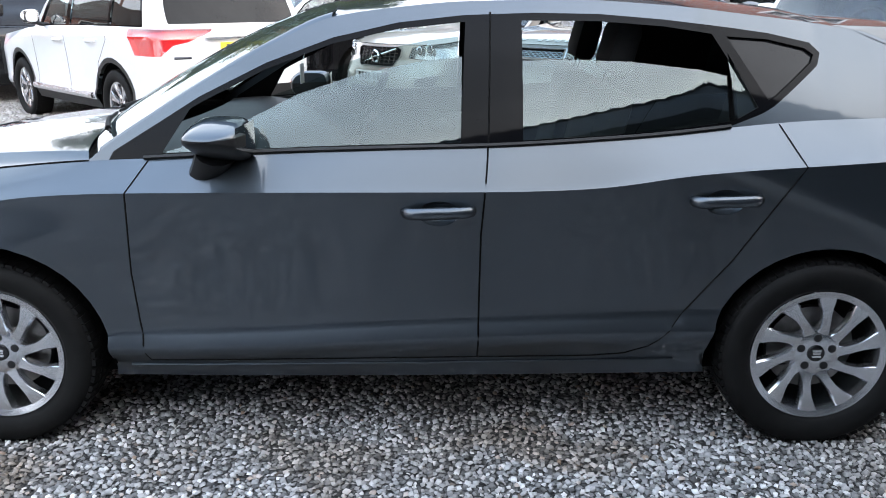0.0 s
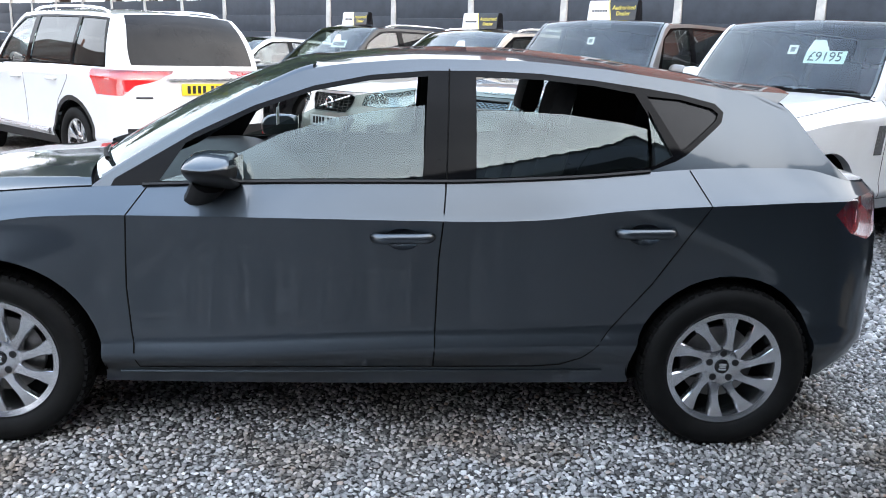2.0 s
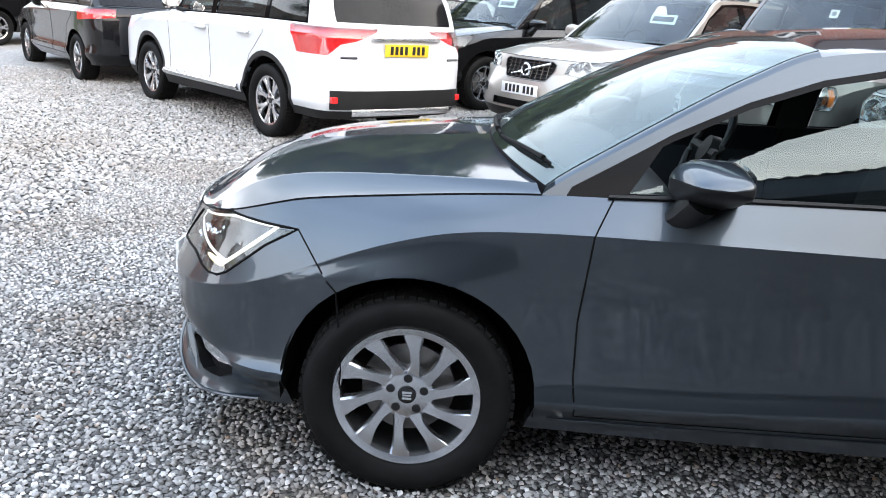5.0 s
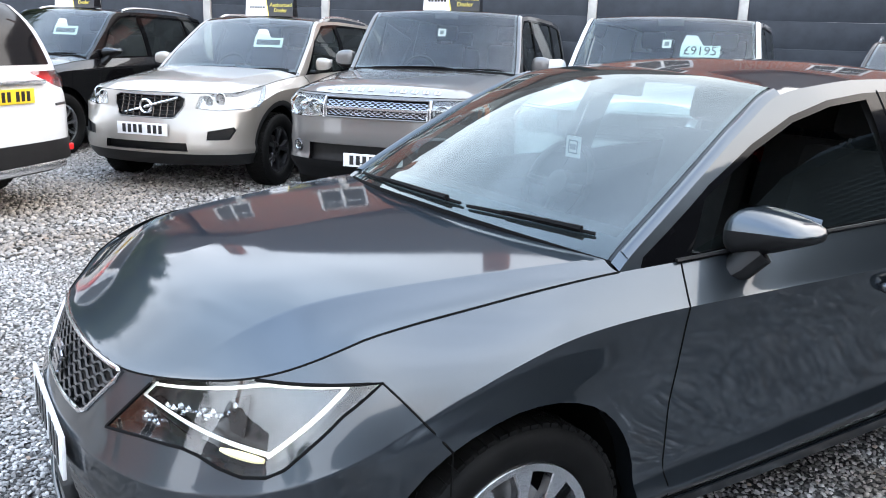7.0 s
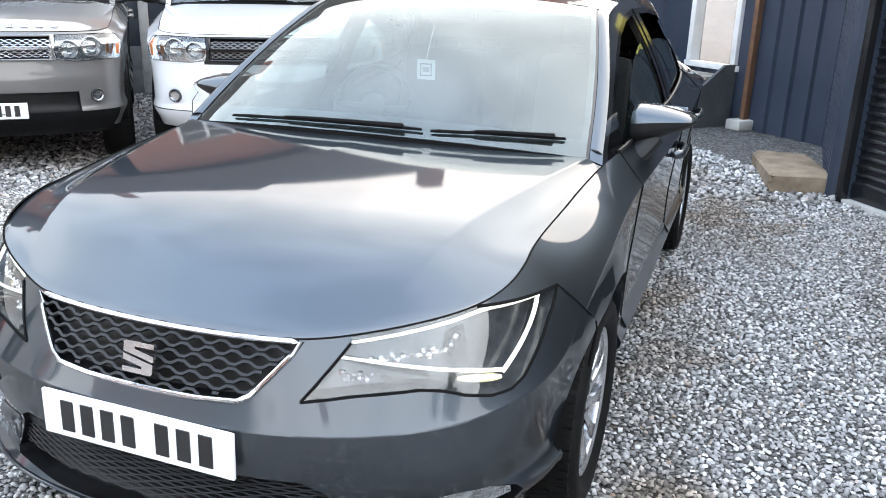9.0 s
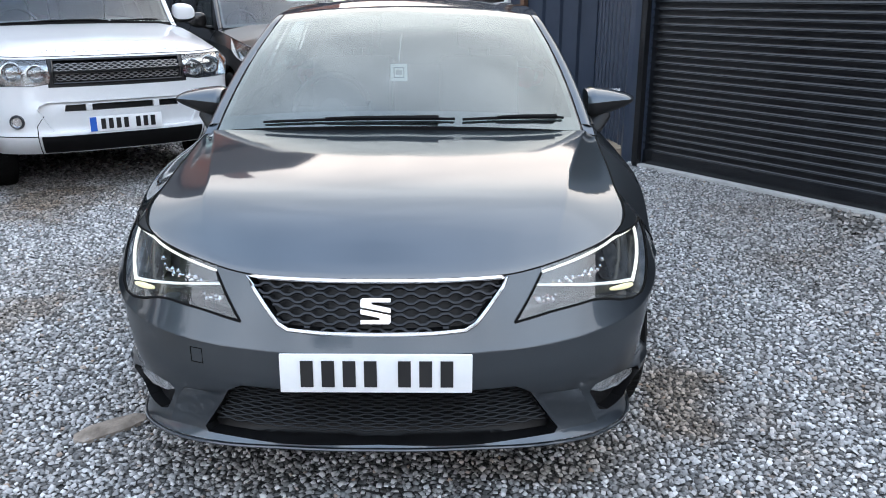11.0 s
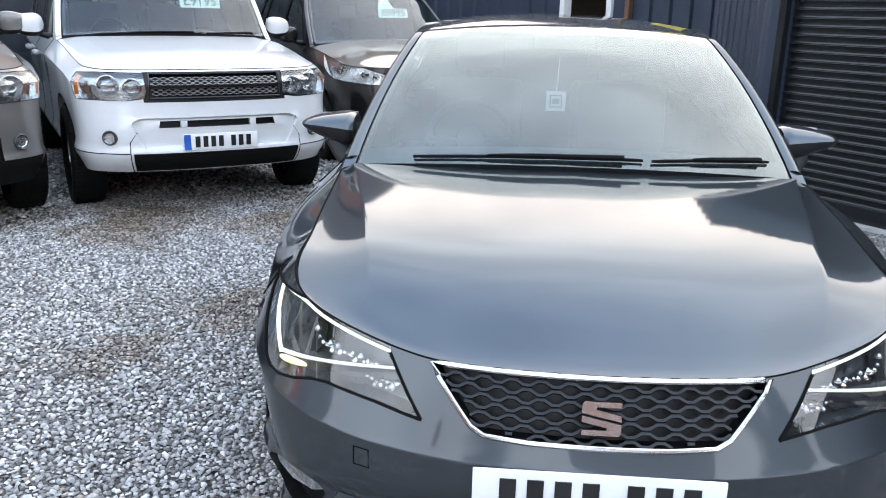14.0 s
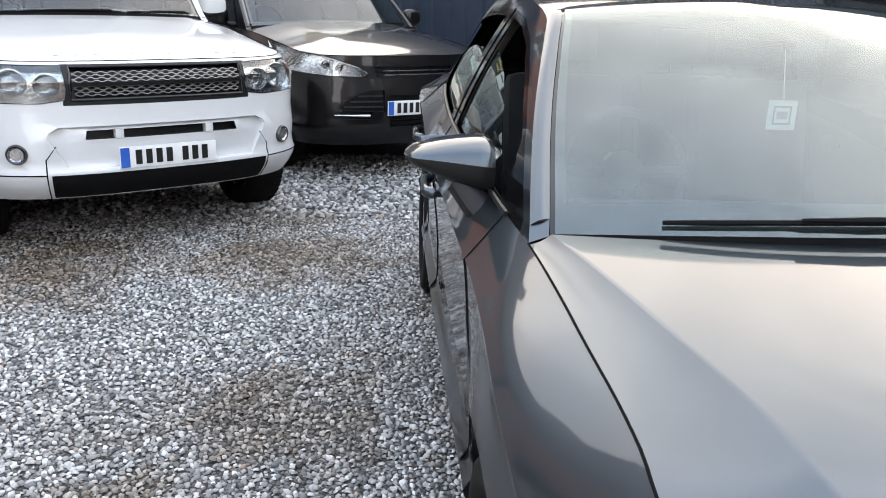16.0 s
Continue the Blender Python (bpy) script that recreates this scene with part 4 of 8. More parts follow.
def smoothed(pairs, width=0.07):
    """The curve through the pairs with its small waves ironed out."""
    x0, x1 = pairs[0][0], pairs[-1][0]
    xs = np.linspace(x0, x1, 400)
    z = np.array([cur(pairs, x) for x in xs])
    step = xs[1] - xs[0]
    k = np.exp(-0.5 * (np.arange(-60, 61) * step / width) ** 2)
    k /= k.sum()
    z = np.convolve(np.pad(z, 60, mode="edge"), k, mode="valid")
    return list(zip(xs.tolist(), z.tolist()))


def hatchback_lines():
    W = [(-1.65, 0.862), (-1.32, 0.886), (-1.0, 0.884), (-0.6, 0.893), (0.0, 0.902), (0.6, 0.905), (1.3, 0.903), (1.55, 0.888)]
    c = dict(xF=-2.200, xR=2.055, nose_x=-1.65, tail_x=1.55, nose_n=2.2, tail_n=2.6, W=W, wb=2.636, hw=0.905, H=1.459,
             arch_z=0.325, arch_r=0.372, rear_arch=(1.306, 0.322, 0.350), wy=0.880, R=0.316, rim=0.216, tyre_w=0.205, style=TEN_SPOKE, rim_mat=ALLOY, rows=FINE_ROWS,
             zbot=[(-3, 0.240), (-2.55, 0.234), (-2.3, 0.214), (-2.1, 0.200), (-1.9, 0.210), (-1.6, 0.215), (-0.9, 0.215), (0.9, 0.235), (1.6, 0.25), (3, 0.27)],
             zl=[(-3, 0.36), (-1.6, 0.35), (-0.9, 0.345), (0.2, 0.395), (0.9, 0.415), (1.7, 0.42), (3, 0.42)],
             zc=[(-3, 0.535), (-2.4, 0.540), (-2.1, 0.556), (-1.9, 0.590), (-1.65, 0.675), (-1.45, 0.765), (-1.2, 0.833), (-1.0, 0.846), (-0.8, 0.851), (-0.3, 0.855), (0.3, 0.857), (0.6, 0.868), (0.85, 0.905), (1.2, 0.931), (1.7, 0.955), (3, 0.96)],
             ztop=[(-3, 0.728), (-2.42, 0.726), (-2.29, 0.737), (-2.12, 0.765), (-1.956, 0.792), (-1.78, 0.835), (-1.58, 0.868), (-1.37, 0.892), (-0.978, 0.929), (-0.8, 0.938), (-0.4, 0.962), (0, 0.975), (0.27, 0.981), (0.6, 0.999), (0.8, 1.013), (1.0, 1.034), (1.3, 1.05), (1.6, 1.05), (1.9, 1.0), (3, 0.99)],
             in_top=[(-3, 0.078), (-2.4, 0.078), (-2.29, 0.098), (-1.956, 0.092), (-1.7, 0.121), (-1.5, 0.133), (-1.37, 0.134), (-1.15, 0.122), (-0.978, 0.109), (-0.8, 0.095), (-0.4, 0.078), (0, 0.072), (0.27, 0.072), (0.8, 0.084), (1.1, 0.108), (1.4, 0.148), (1.65, 0.165), (1.9, 0.08), (3, 0.06)],
             side=[(0, 0.085), (0.3, 0.070), (0.55, 0.045), (0.75, 0.020), (0.9, 0.008), (1.0, 0.008), (1.05, 0.026), (1.10, 0.033), (1.4, 0.030), (1.7, 0.017), (1.9, 0.006), (2.0, 0.0)],
             front=[(0, 0.040), (0.07, 0.014), (0.14, 0.010), (0.22, 0.024), (0.5, 0.032), (1.0, 0.028), (1.3, 0.010), (1.6, 0.001), (2.0, 0.0)],
             rear=[(0, 0.10), (0.5, 0.03), (1.0, 0.0), (1.5, 0.0), (2.0, 0.03)],
             over=[(0, 0), (0.03, 0.035), (0.5, 0.50), (1, 1)],
             rail=[(-0.978, 0.931), (-0.939, 0.962), (-0.835, 1.030), (-0.628, 1.155), (-0.423, 1.268), (-0.228, 1.352), (-0.05, 1.378), (0.2, 1.398), (0.5, 1.402), (0.8, 1.385), (1.1, 1.352), (1.35, 1.322), (1.5, 1.298), (1.56, 1.268), (1.72, 1.135), (1.84, 1.012)],
             tumble=(0.36, 0.42), taper=[(0.9, 0.0), (1.3, 0.26), (1.9, 0.32)], swell=0.042, wing_round=0.4, hood_flat=(0.22, 0.25), sA=-0.978, sT=-0.228, sR=1.5, sQ=1.84, ws_s=-0.945, sH=-1.956,
             cowl_x=-1.118, screen_low=-0.04, hood=[(x, 0.73 + 0.158 * (1 - math.exp(-(x + 2.13) / 0.126)) + 0.086 * (x + 2.13)) for x in steps(-2.13, -1.06, 80)], hood_out=True,
             hood_fold=(0.68, 0.945), ws_bow=(-0.150, -0.045), ws_crown=(0.045, 0.035), roof_bow=(-0.045, 0.05), hatch_bow=0.11,
             crown=[(0, 0.040), (0.4, 0.050), (0.8, 0.045), (1, 0.030)], rear_glass=(0.12, 0.95, 0.80), paint=GREY_PAINT, tail_mat=DARK_RED_LAMP,
             glass={"quarter": REAR_GLASS, "front": GLOSSY_GLASS, "rear": GLOSSY_GLASS, "rear_fixed": GLOSSY_GLASS}, screen_mat=SKY_SHEEN_SCREEN, inner_pillars=((0.20, 0.34), (1.02, 1.36)), glass_label={"front": "lowered front side window glass", "rear": "lowered rear side window glass"},
             kinds={"headlamp": "headlamp", "grille": "black", "lower_grille": "black", "fog_recess": "black", "front_bumper": "panel", "front_cup": "hole", "rear_cup": "hole", "front_door": "door", "rear_door": "door", "tail_lamp": "tail_lamp"},
             deep={"grille": 0.035, "lower_grille": 0.05, "fog_recess": 0.04})

    def panels(sh):
        y = sh.sy
        return {
            "headlamp": [(y(0.385), 0.607), (y(0.487), 0.724), (y(0.489), 0.76), (y(0.62), 0.81), (y(0.752), 0.86), (y(0.753), 0.788), (-1.66, 0.781), (-1.76, 0.728), (-1.85, 0.660), (-1.885, 0.632), (-1.925, 0.614), (-1.975, 0.609), (-2.035, 0.617), (-2.09, 0.630), (-2.14, 0.634), (y(0.50), 0.623)],
            "grille": [(sh.s0 - 0.1, 0.76), (y(0.36), 0.76), (y(0.372), 0.722), (y(0.36), 0.700), (y(0.275), 0.612), (y(0.245), 0.597), (sh.s0 - 0.1, 0.592)],
            "lower_grille": [(sh.s0 - 0.1, 0.428), (y(0.385), 0.425), (y(0.43), 0.400), (y(0.528), 0.258), (y(0.515), 0.244), (y(0.36), 0.250), (sh.s0 - 0.1, 0.262)],
            "fog_recess": [(-2.138, 0.346), (-2.118, 0.366), (-2.05, 0.375), (-1.96, 0.369), (-1.885, 0.354), (-1.862, 0.334), (-1.885, 0.296), (-1.95, 0.268), (-2.05, 0.262), (-2.085, 0.272)],
            "front_bumper": [(sh.s0 - 0.1, 0.1), (sh.s0 - 0.1, 1.0), (y(0.752), 1.0), (y(0.753), 0.788), (-1.66, 0.781), (-1.60, 0.712), (-1.53, 0.63), (-1.50, 0.1)],
            "front_cup": [(0.108 + 0.061 * p, 0.788 + 0.040 * q) for p, q in circle(0, 0, 1, 24)],
            "rear_cup": [(0.962 + 0.061 * p, 0.822 + 0.040 * q) for p, q in circle(0, 0, 1, 24)],
            "front_door": [(-0.835, 0.849), (-0.851, 0.591), (-0.843, 0.42), (-0.826, 0.288), (0.229, 0.302), (0.236, 0.721), (0.255, 0.95), (0.26, 1.1), (-0.76, 1.1), (-0.785, 0.935)],
            "rear_door": [(0.229, 0.302), (0.60, 0.307), (0.70, 0.318), (0.77, 0.352), (0.825, 0.408), (1.01, 0.637), (1.19, 0.929), (1.135, 1.04), (1.10, 1.2), (0.26, 1.2), (0.255, 0.95), (0.236, 0.721)],
            "tail_lamp": [(1.655, 0.905), (1.70, 0.955), (1.80, 0.965), (sh.ty(0.42), 0.975), (sh.ty(0.44), 0.87), (1.84, 0.805), (1.74, 0.835)],
        }

    def windows(sh):
        top = [(-0.66, 1.085), (-0.633, 1.100), (-0.427, 1.200), (-0.223, 1.274), (-0.019, 1.317), (0.188, 1.337)]
        glass_top = [(-0.74, 0.9645), (-0.60, 1.0), (-0.466, 1.059), (-0.327, 1.127), (-0.143, 1.185), (0.038, 1.22), (0.178, 1.237)]
        b = lambda x: sh.belt(x) + 0.012
        front = [(-0.745, b(-0.745)), (-0.5, b(-0.5)), (-0.25, b(-0.25)), (0.0, b(0)), (0.175, b(0.175))]
        rtop = [(0.362, 1.223), (0.489, 1.227), (0.694, 1.22), (0.902, 1.196), (0.985, 1.178)]
        rbot = [(0.362, b(0.362)), (0.6, b(0.6)), (0.8, b(0.8)), (0.985, 1.049)]
        return {
            "front": front + glass_top[::-1][:-1],
            "open_front": front + top[::-1],
            "rear": rbot + rtop[::-1],
            "rear_fixed": [(1.005, 1.054), (1.075, 1.088), (0.99, 1.245), (0.998, 1.178)],
            "open_rear": rbot[:-1] + [(0.985, 1.049), (1.075, 1.088), (0.945, 1.300), (0.8, 1.322), (0.6, 1.338), (0.362, 1.340)],
            "quarter": [(0.992, 1.292), (1.126, 1.282), (1.25, 1.254), (1.276, 1.235), (1.262, 1.212), (1.132, 1.118), (1.108, 1.108)],
            "trim": [(-0.93, 0.9), (-0.90, 0.958), (-0.633, 1.120), (-0.427, 1.219), (-0.223, 1.292), (-0.019, 1.336), (0.185, 1.357), (0.4, 1.363), (0.6, 1.359), (0.8, 1.342), (1.0, 1.318), (1.13, 1.300), (1.27, 1.270), (1.302, 1.240), (1.285, 1.205), (1.125, 1.090), (1.085, 1.070), (0.985, 1.036), (0.985, 0.9)],
        }
    c["panels"], c["windows"] = panels, windows
    for k in ("zl", "zc", "ztop", "in_top"):
        c[k] = smoothed(c[k])
    return c


def car_lines(L=4.7, wb=2.75, fo=0.9, hw=0.94, H=1.78, belt=1.12, nose_z=0.95, cowl_z=1.15, cowl_x=-0.95, screen_top=-0.15, roof_end=2.0, lean=0.25, R=0.36, bot=0.28,
              paint_mat=None, nose_n=3.2, tail_n=3.4, lamp=None, grille=None, style=SEVEN_SPOKE, rim=0.235, tumble=(0.20, 0.25), crown=0.05, black_low=0.0, privacy=True, tail_lamp=None,
              quarter=None, rise=0.04, rim_mat=None, intake=None, extra=None, top_in=0.06, hood_crown=0.05):
    """Lines for a plain parked car or four-by-four from a few sizes."""
    wx = wb / 2
    xF, xR = -wx - fo, -wx - fo + L
    nx, tx = -wx - fo * 0.45, xR - 0.40
    W = [(nx, hw * 0.955), (-wx, hw * 0.985), (0, hw), (wx, hw), (tx, hw * 0.965)]
    sA = cowl_x + 0.16
    top_z = H - crown - 0.015
    c = dict(xF=xF, xR=xR, nose_x=nx, tail_x=tx, nose_n=nose_n, tail_n=tail_n, W=W, wb=wb, hw=hw, H=H, arch_z=R, arch_r=R * 1.19, wy=hw - 0.03, R=R, rim=rim, tyre_w=0.235,
             style=style, rim_mat=rim_mat or ALLOY, rows=ROUGH_ROWS,
             zbot=[(-9, bot - 0.02), (nx, bot), (tx, bot + 0.02), (9, bot + 0.06)],
             zl=[(-9, bot + 0.20), (nx, bot + 0.16), (tx, bot + 0.18), (9, bot + 0.2)],
             zc=[(-9, nose_z - 0.16), (nx - 0.2, nose_z - 0.15), (nx + 0.1, nose_z - 0.06), (-wx, belt - 0.16), (0, belt - 0.11), (wx, belt - 0.08), (9, belt - 0.07)],
             ztop=[(-9, nose_z), (nx - 0.45, nose_z), (nx - 0.1, nose_z + 0.02), (nx + 0.2, nose_z + 0.055), (sA, belt - rise), (0, belt - rise * 0.4), (wx, belt), (9, belt)],
             in_top=[(-9, 0.05), (nx - 0.4, 0.05), (nx, 0.07), (-wx, 0.085), (sA, top_in + 0.02), (0, top_in), (wx, top_in + 0.01), (9, top_in)],
             side=[(0, 0.07), (0.5, 0.035), (0.9, 0.008), (1.0, 0.010), (1.12, 0.024), (1.5, 0.018), (1.9, 0.004), (2, 0)],
             front=[(0, 0.10), (0.5, 0.03), (1.0, 0.005), (1.6, 0.0), (2.0, 0.012)], rear=[(0, 0.08), (0.5, 0.02), (1.0, 0.0), (1.5, 0.0), (2, 0.02)],
             over=[(0, 0), (0.05, 0.04), (0.5, 0.45), (1, 1)],
             rail=[(sA, belt - rise + 0.002), (sA + 0.06, belt - rise + 0.05), ((sA + screen_top) / 2 + 0.01, (belt - rise + top_z) / 2 + 0.03), (screen_top, top_z - 0.015), (screen_top + 0.45, top_z + 0.008), (roof_end - 0.8, top_z), (roof_end, top_z - 0.035), (roof_end + lean * 0.35, top_z - 0.16), (roof_end + lean, belt + 0.015)],
             tumble=tumble, sA=sA, sT=screen_top, sR=roof_end, sQ=roof_end + lean, ws_s=sA + 0.025, sH=nx - 0.15, cowl_x=cowl_x,
             hood=[(xF, nose_z), (xF + 0.08, nose_z + 0.03), (xF + 0.25, nose_z + 0.06 + hood_crown * 0.3), ((xF + cowl_x) / 2, (nose_z + cowl_z) / 2 + 0.035), (cowl_x, cowl_z)],
             hood_fold=(0.60, 0.80), ws_bow=(-0.12, -0.05), ws_crown=(0.03, 0.03), roof_bow=(-0.05, 0.04), hatch_bow=0.08,
             crown=[(0, crown * 0.7), (0.4, crown), (1, crown * 0.7)], rear_glass=(0.08, 0.97, 0.90), paint=paint_mat, glass={}, glass_label={}, kinds={}, deep={})
    if privacy:
        c["glass"] = {"rear": TINT_GLASS, "quarter": TINT_GLASS}
        c["glass_label"] = {"rear": "dark privacy glass", "quarter": "dark privacy glass"}

    def panels(sh):
        y = sh.sy
        out = {}
        if lamp:
            out["headlamp"] = [(y(a) if a < hw * 0.93 else b, z) for a, b, z in lamp]
        if grille:
            gy, g0, g1, gin = grille
            out["grille"] = [(sh.s0 - 0.1, g1), (y(gy), g1), (y(gy - gin), g0), (sh.s0 - 0.1, g0)]
        for k, (y0, y1, z0, z1) in enumerate(intake or ()):
            out["intake" if k == 0 else "fog_recess" if k == len(intake) - 1 else "side_intake"] = [(y(y0) if y0 > 0 else sh.s0 - 0.1, z1), (y(y1), z1), (y(y1 + 0.01), z0), (y(y0 + 0.02) if y0 > 0 else sh.s0 - 0.1, z0)]
        if tail_lamp:
            out["tail_lamp"] = [(sh.ty(a) if a < hw * 0.9 else b, z) for a, b, z in tail_lamp]
        for nm, q in (extra or {}).items():
            out[nm] = [(y(a) if a > 0 else sh.s0 - 0.1, z) for a, z in q]
        if black_low:
            out["cladding"] = [(sh.s0 - 0.1, 0.0), (sh.s1 + 0.1, 0.0), (sh.s1 + 0.1, bot + black_low), (sh.s0 - 0.1, bot + black_low)]
            if black_low > 0.05:
                for nm, sg in (("front_arch_trim", -1), ("rear_arch_trim", 1)):
                    out[nm] = [(sg * wx + (R * 1.19 + 0.05) * math.cos(a), R + (R * 1.19 + 0.05) * math.sin(a)) for a in steps(0, 2 * math.pi, 30)[:-1]]
        xb = screen_top + 0.38
        out["front_door"] = [(sA + 0.10, bot + 0.10), (xb, bot + 0.10), (xb, 1.6), (sA + 0.10, 1.6)]
        out["rear_door"] = [(xb, bot + 0.10), (wx - 0.44, bot + 0.10), (wx - 0.30, R + 0.40), (wx - 0.02, belt - 0.12), (wx - 0.02, 1.6), (xb, 1.6)]
        return out

    def windows(sh):
        xb = screen_top + 0.38
        xq = wx - 0.10
        lo = lambda x: sh.belt(x) + 0.02
        hi = lambda x: sh.rail(x) - 0.055
        xs = sA + 0.24
        f = [(x, lo(x)) for x in steps(xs, xb - 0.05, 5)] + [(x, hi(x)) for x in steps(xb - 0.05, screen_top + 0.05, 3)] + [((xs + screen_top) / 2 + 0.02, hi((xs + screen_top) / 2 + 0.02)), (xs + 0.02, lo(xs) + 0.02)]
        r = [(x, lo(x)) for x in steps(xb + 0.05, xq, 5)] + [(x, hi(x)) for x in steps(xq - 0.02, xb + 0.05, 5)]
        xe = roof_end - 0.02 + lean * 0.1
        q = [(x, lo(x)) for x in steps(xq + 0.05, min(xe, roof_end + lean * 0.2), 4)] + [(x, hi(x)) for x in steps(min(xe, roof_end - 0.12), xq + 0.04, 4)]
        t = [(x, lo(x) - 0.015) for x in steps(xs - 0.10, xe + 0.03, 8)] + [(x, hi(x) + 0.02) for x in steps(xe - 0.08, screen_top, 8)] + [((xs + screen_top) / 2, hi((xs + screen_top) / 2) + 0.02), (xs - 0.06, lo(xs))]
        out = {"front": f, "rear": r}
        if quarter is not False:
            out["quarter"] = q
        out["trim"] = t
        return out
    c["panels"], c["windows"] = panels, windows
    c["kinds"] = {"headlamp": "headlamp", "grille": "black", "intake": "black", "side_intake": "black", "fog_recess": "black", "plate_recess": "recess", "nose_band": "dark", "front_door": "door", "rear_door": "door", "tail_lamp": "tail_lamp", "cladding": "dark", "front_arch_trim": "dark", "rear_arch_trim": "dark"}
    c["deep"] = {"grille": 0.03, "intake": 0.04, "fog_recess": 0.03}
    return c

# ---- ground ----
WORN_PLACES = [(1.65, 2.7, 0.75, 0.55, 0.8), (1.75, 1.6, 0.40, 0.85, 0.7), (0.0, 1.40, 0.45, 0.32, 0.55), (-0.62, 1.95, 0.30, 0.28, 0.6), (2.2, -1.1, 0.65, 0.40, 0.7), (3.2, -0.7, 0.7, 0.35, 0.4),
               (-1.38, -1.05, 0.55, 0.35, 0.75), (0.46, -0.88, 0.55, 0.22, 0.6), (-0.36, -1.0, 0.35, 0.16, 0.5), (-1.85, -0.45, 0.25, 0.55, 0.5), (1.0, -2.4, 2.4, 0.9, 0.28), (-1.0, 3.9, 1.6, 0.45, 0.6), (-1.5, 5.5, 1.7, 1.2, 0.75), (-3.2, 3.2, 0.9, 0.45, 0.4)]


def stone_colour(n, l, b, pick):
    """Tones of crushed limestone by a random value, with damp brown patches."""
    r = ramp_node(n, l, pick, [(0.0, (0.08, 0.079, 0.078)), (0.12, (0.18, 0.179, 0.177)), (0.4, (0.32, 0.318, 0.315)), (0.75, (0.48, 0.477, 0.472)), (0.95, (0.71, 0.705, 0.70)), (1.0, (0.32, 0.24, 0.18))])
    co = n.new("ShaderNodeNewGeometry")
    damp = n.new("ShaderNodeTexNoise")
    damp.inputs["Scale"].default_value, damp.inputs["Detail"].default_value = 0.9, 5
    l.new(co.outputs["Position"], damp.inputs["Vector"])
    dr = ramp_node(n, l, damp.outputs["Fac"], [(0.50, (0, 0, 0)), (0.66, (0.5, 0.5, 0.5))])
    mx = n.new("ShaderNodeMix")
    mx.data_type, mx.blend_type = "RGBA", "MULTIPLY"
    l.new(dr.outputs["Color"], mx.inputs["Factor"])
    l.new(r.outputs["Color"], mx.inputs["A"])
    mx.inputs["B"].default_value = (0.46, 0.36, 0.26, 1)
    # worn places where brown grit shows through
    wob = n.new("ShaderNodeTexNoise")
    wob.inputs["Scale"].default_value, wob.inputs["Detail"].default_value = 2.6, 5
    l.new(co.outputs["Position"], wob.inputs["Vector"])
    push = n.new("ShaderNodeVectorMath")
    push.operation = "MULTIPLY_ADD"
    push.inputs[1].default_value = (1.3, 1.3, 0)
    l.new(wob.outputs["Color"], push.inputs[0])
    l.new(co.outputs["Position"], push.inputs[2])
    last = None
    for x, y, rx, ry, k in WORN_PLACES:
        away = n.new("ShaderNodeVectorMath")
        away.operation = "MULTIPLY_ADD"
        away.inputs[1].default_value = (1 / rx, 1 / ry, 0)
        away.inputs[2].default_value = (-(x + 0.65) / rx, -(y + 0.65) / ry, 0)
        l.new(push.outputs["Vector"], away.inputs[0])
        far = n.new("ShaderNodeVectorMath")
        far.operation = "LENGTH"
        l.new(away.outputs["Vector"], far.inputs[0])
        spot = n.new("ShaderNodeMapRange")
        spot.interpolation_type = "SMOOTHSTEP"
        spot.inputs["From Min"].default_value, spot.inputs["From Max"].default_value = 1.15, 0.35
        spot.inputs["To Max"].default_value = k
        l.new(far.outputs["Value"], spot.inputs["Value"])
        if last is None:
            last = spot.outputs["Result"]
        else:
            most = n.new("ShaderNodeMath")
            most.operation = "MAXIMUM"
            l.new(last, most.inputs[0])
            l.new(spot.outputs["Result"], most.inputs[1])
            last = most.outputs["Value"]
    grime = n.new("ShaderNodeMix")
    grime.data_type, grime.blend_type = "RGBA", "MULTIPLY"
    l.new(last, grime.inputs["Factor"])
    l.new(mx.outputs["Result"], grime.inputs["A"])
    grime.inputs["B"].default_value = (0.50, 0.38, 0.265, 1)
    mx = grime
    # the gravel blends towards one pale warm tone as y - x grows
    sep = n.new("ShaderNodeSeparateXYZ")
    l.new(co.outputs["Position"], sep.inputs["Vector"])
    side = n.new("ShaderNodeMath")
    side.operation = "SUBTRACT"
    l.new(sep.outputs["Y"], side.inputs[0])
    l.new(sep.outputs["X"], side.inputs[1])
    yardward = n.new("ShaderNodeMapRange")
    yardward.interpolation_type = "SMOOTHSTEP"
    yardward.inputs["From Min"].default_value, yardward.inputs["From Max"].default_value = 2.0, 9.0
    yardward.inputs["To Max"].default_value = 0.55
    l.new(side.outputs["Value"], yardward.inputs["Value"])
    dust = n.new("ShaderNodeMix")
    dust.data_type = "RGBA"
    l.new(yardward.outputs["Result"], dust.inputs["Factor"])
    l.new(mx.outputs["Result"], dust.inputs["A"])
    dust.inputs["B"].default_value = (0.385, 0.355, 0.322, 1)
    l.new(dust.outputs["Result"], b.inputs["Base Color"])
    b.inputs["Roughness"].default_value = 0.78


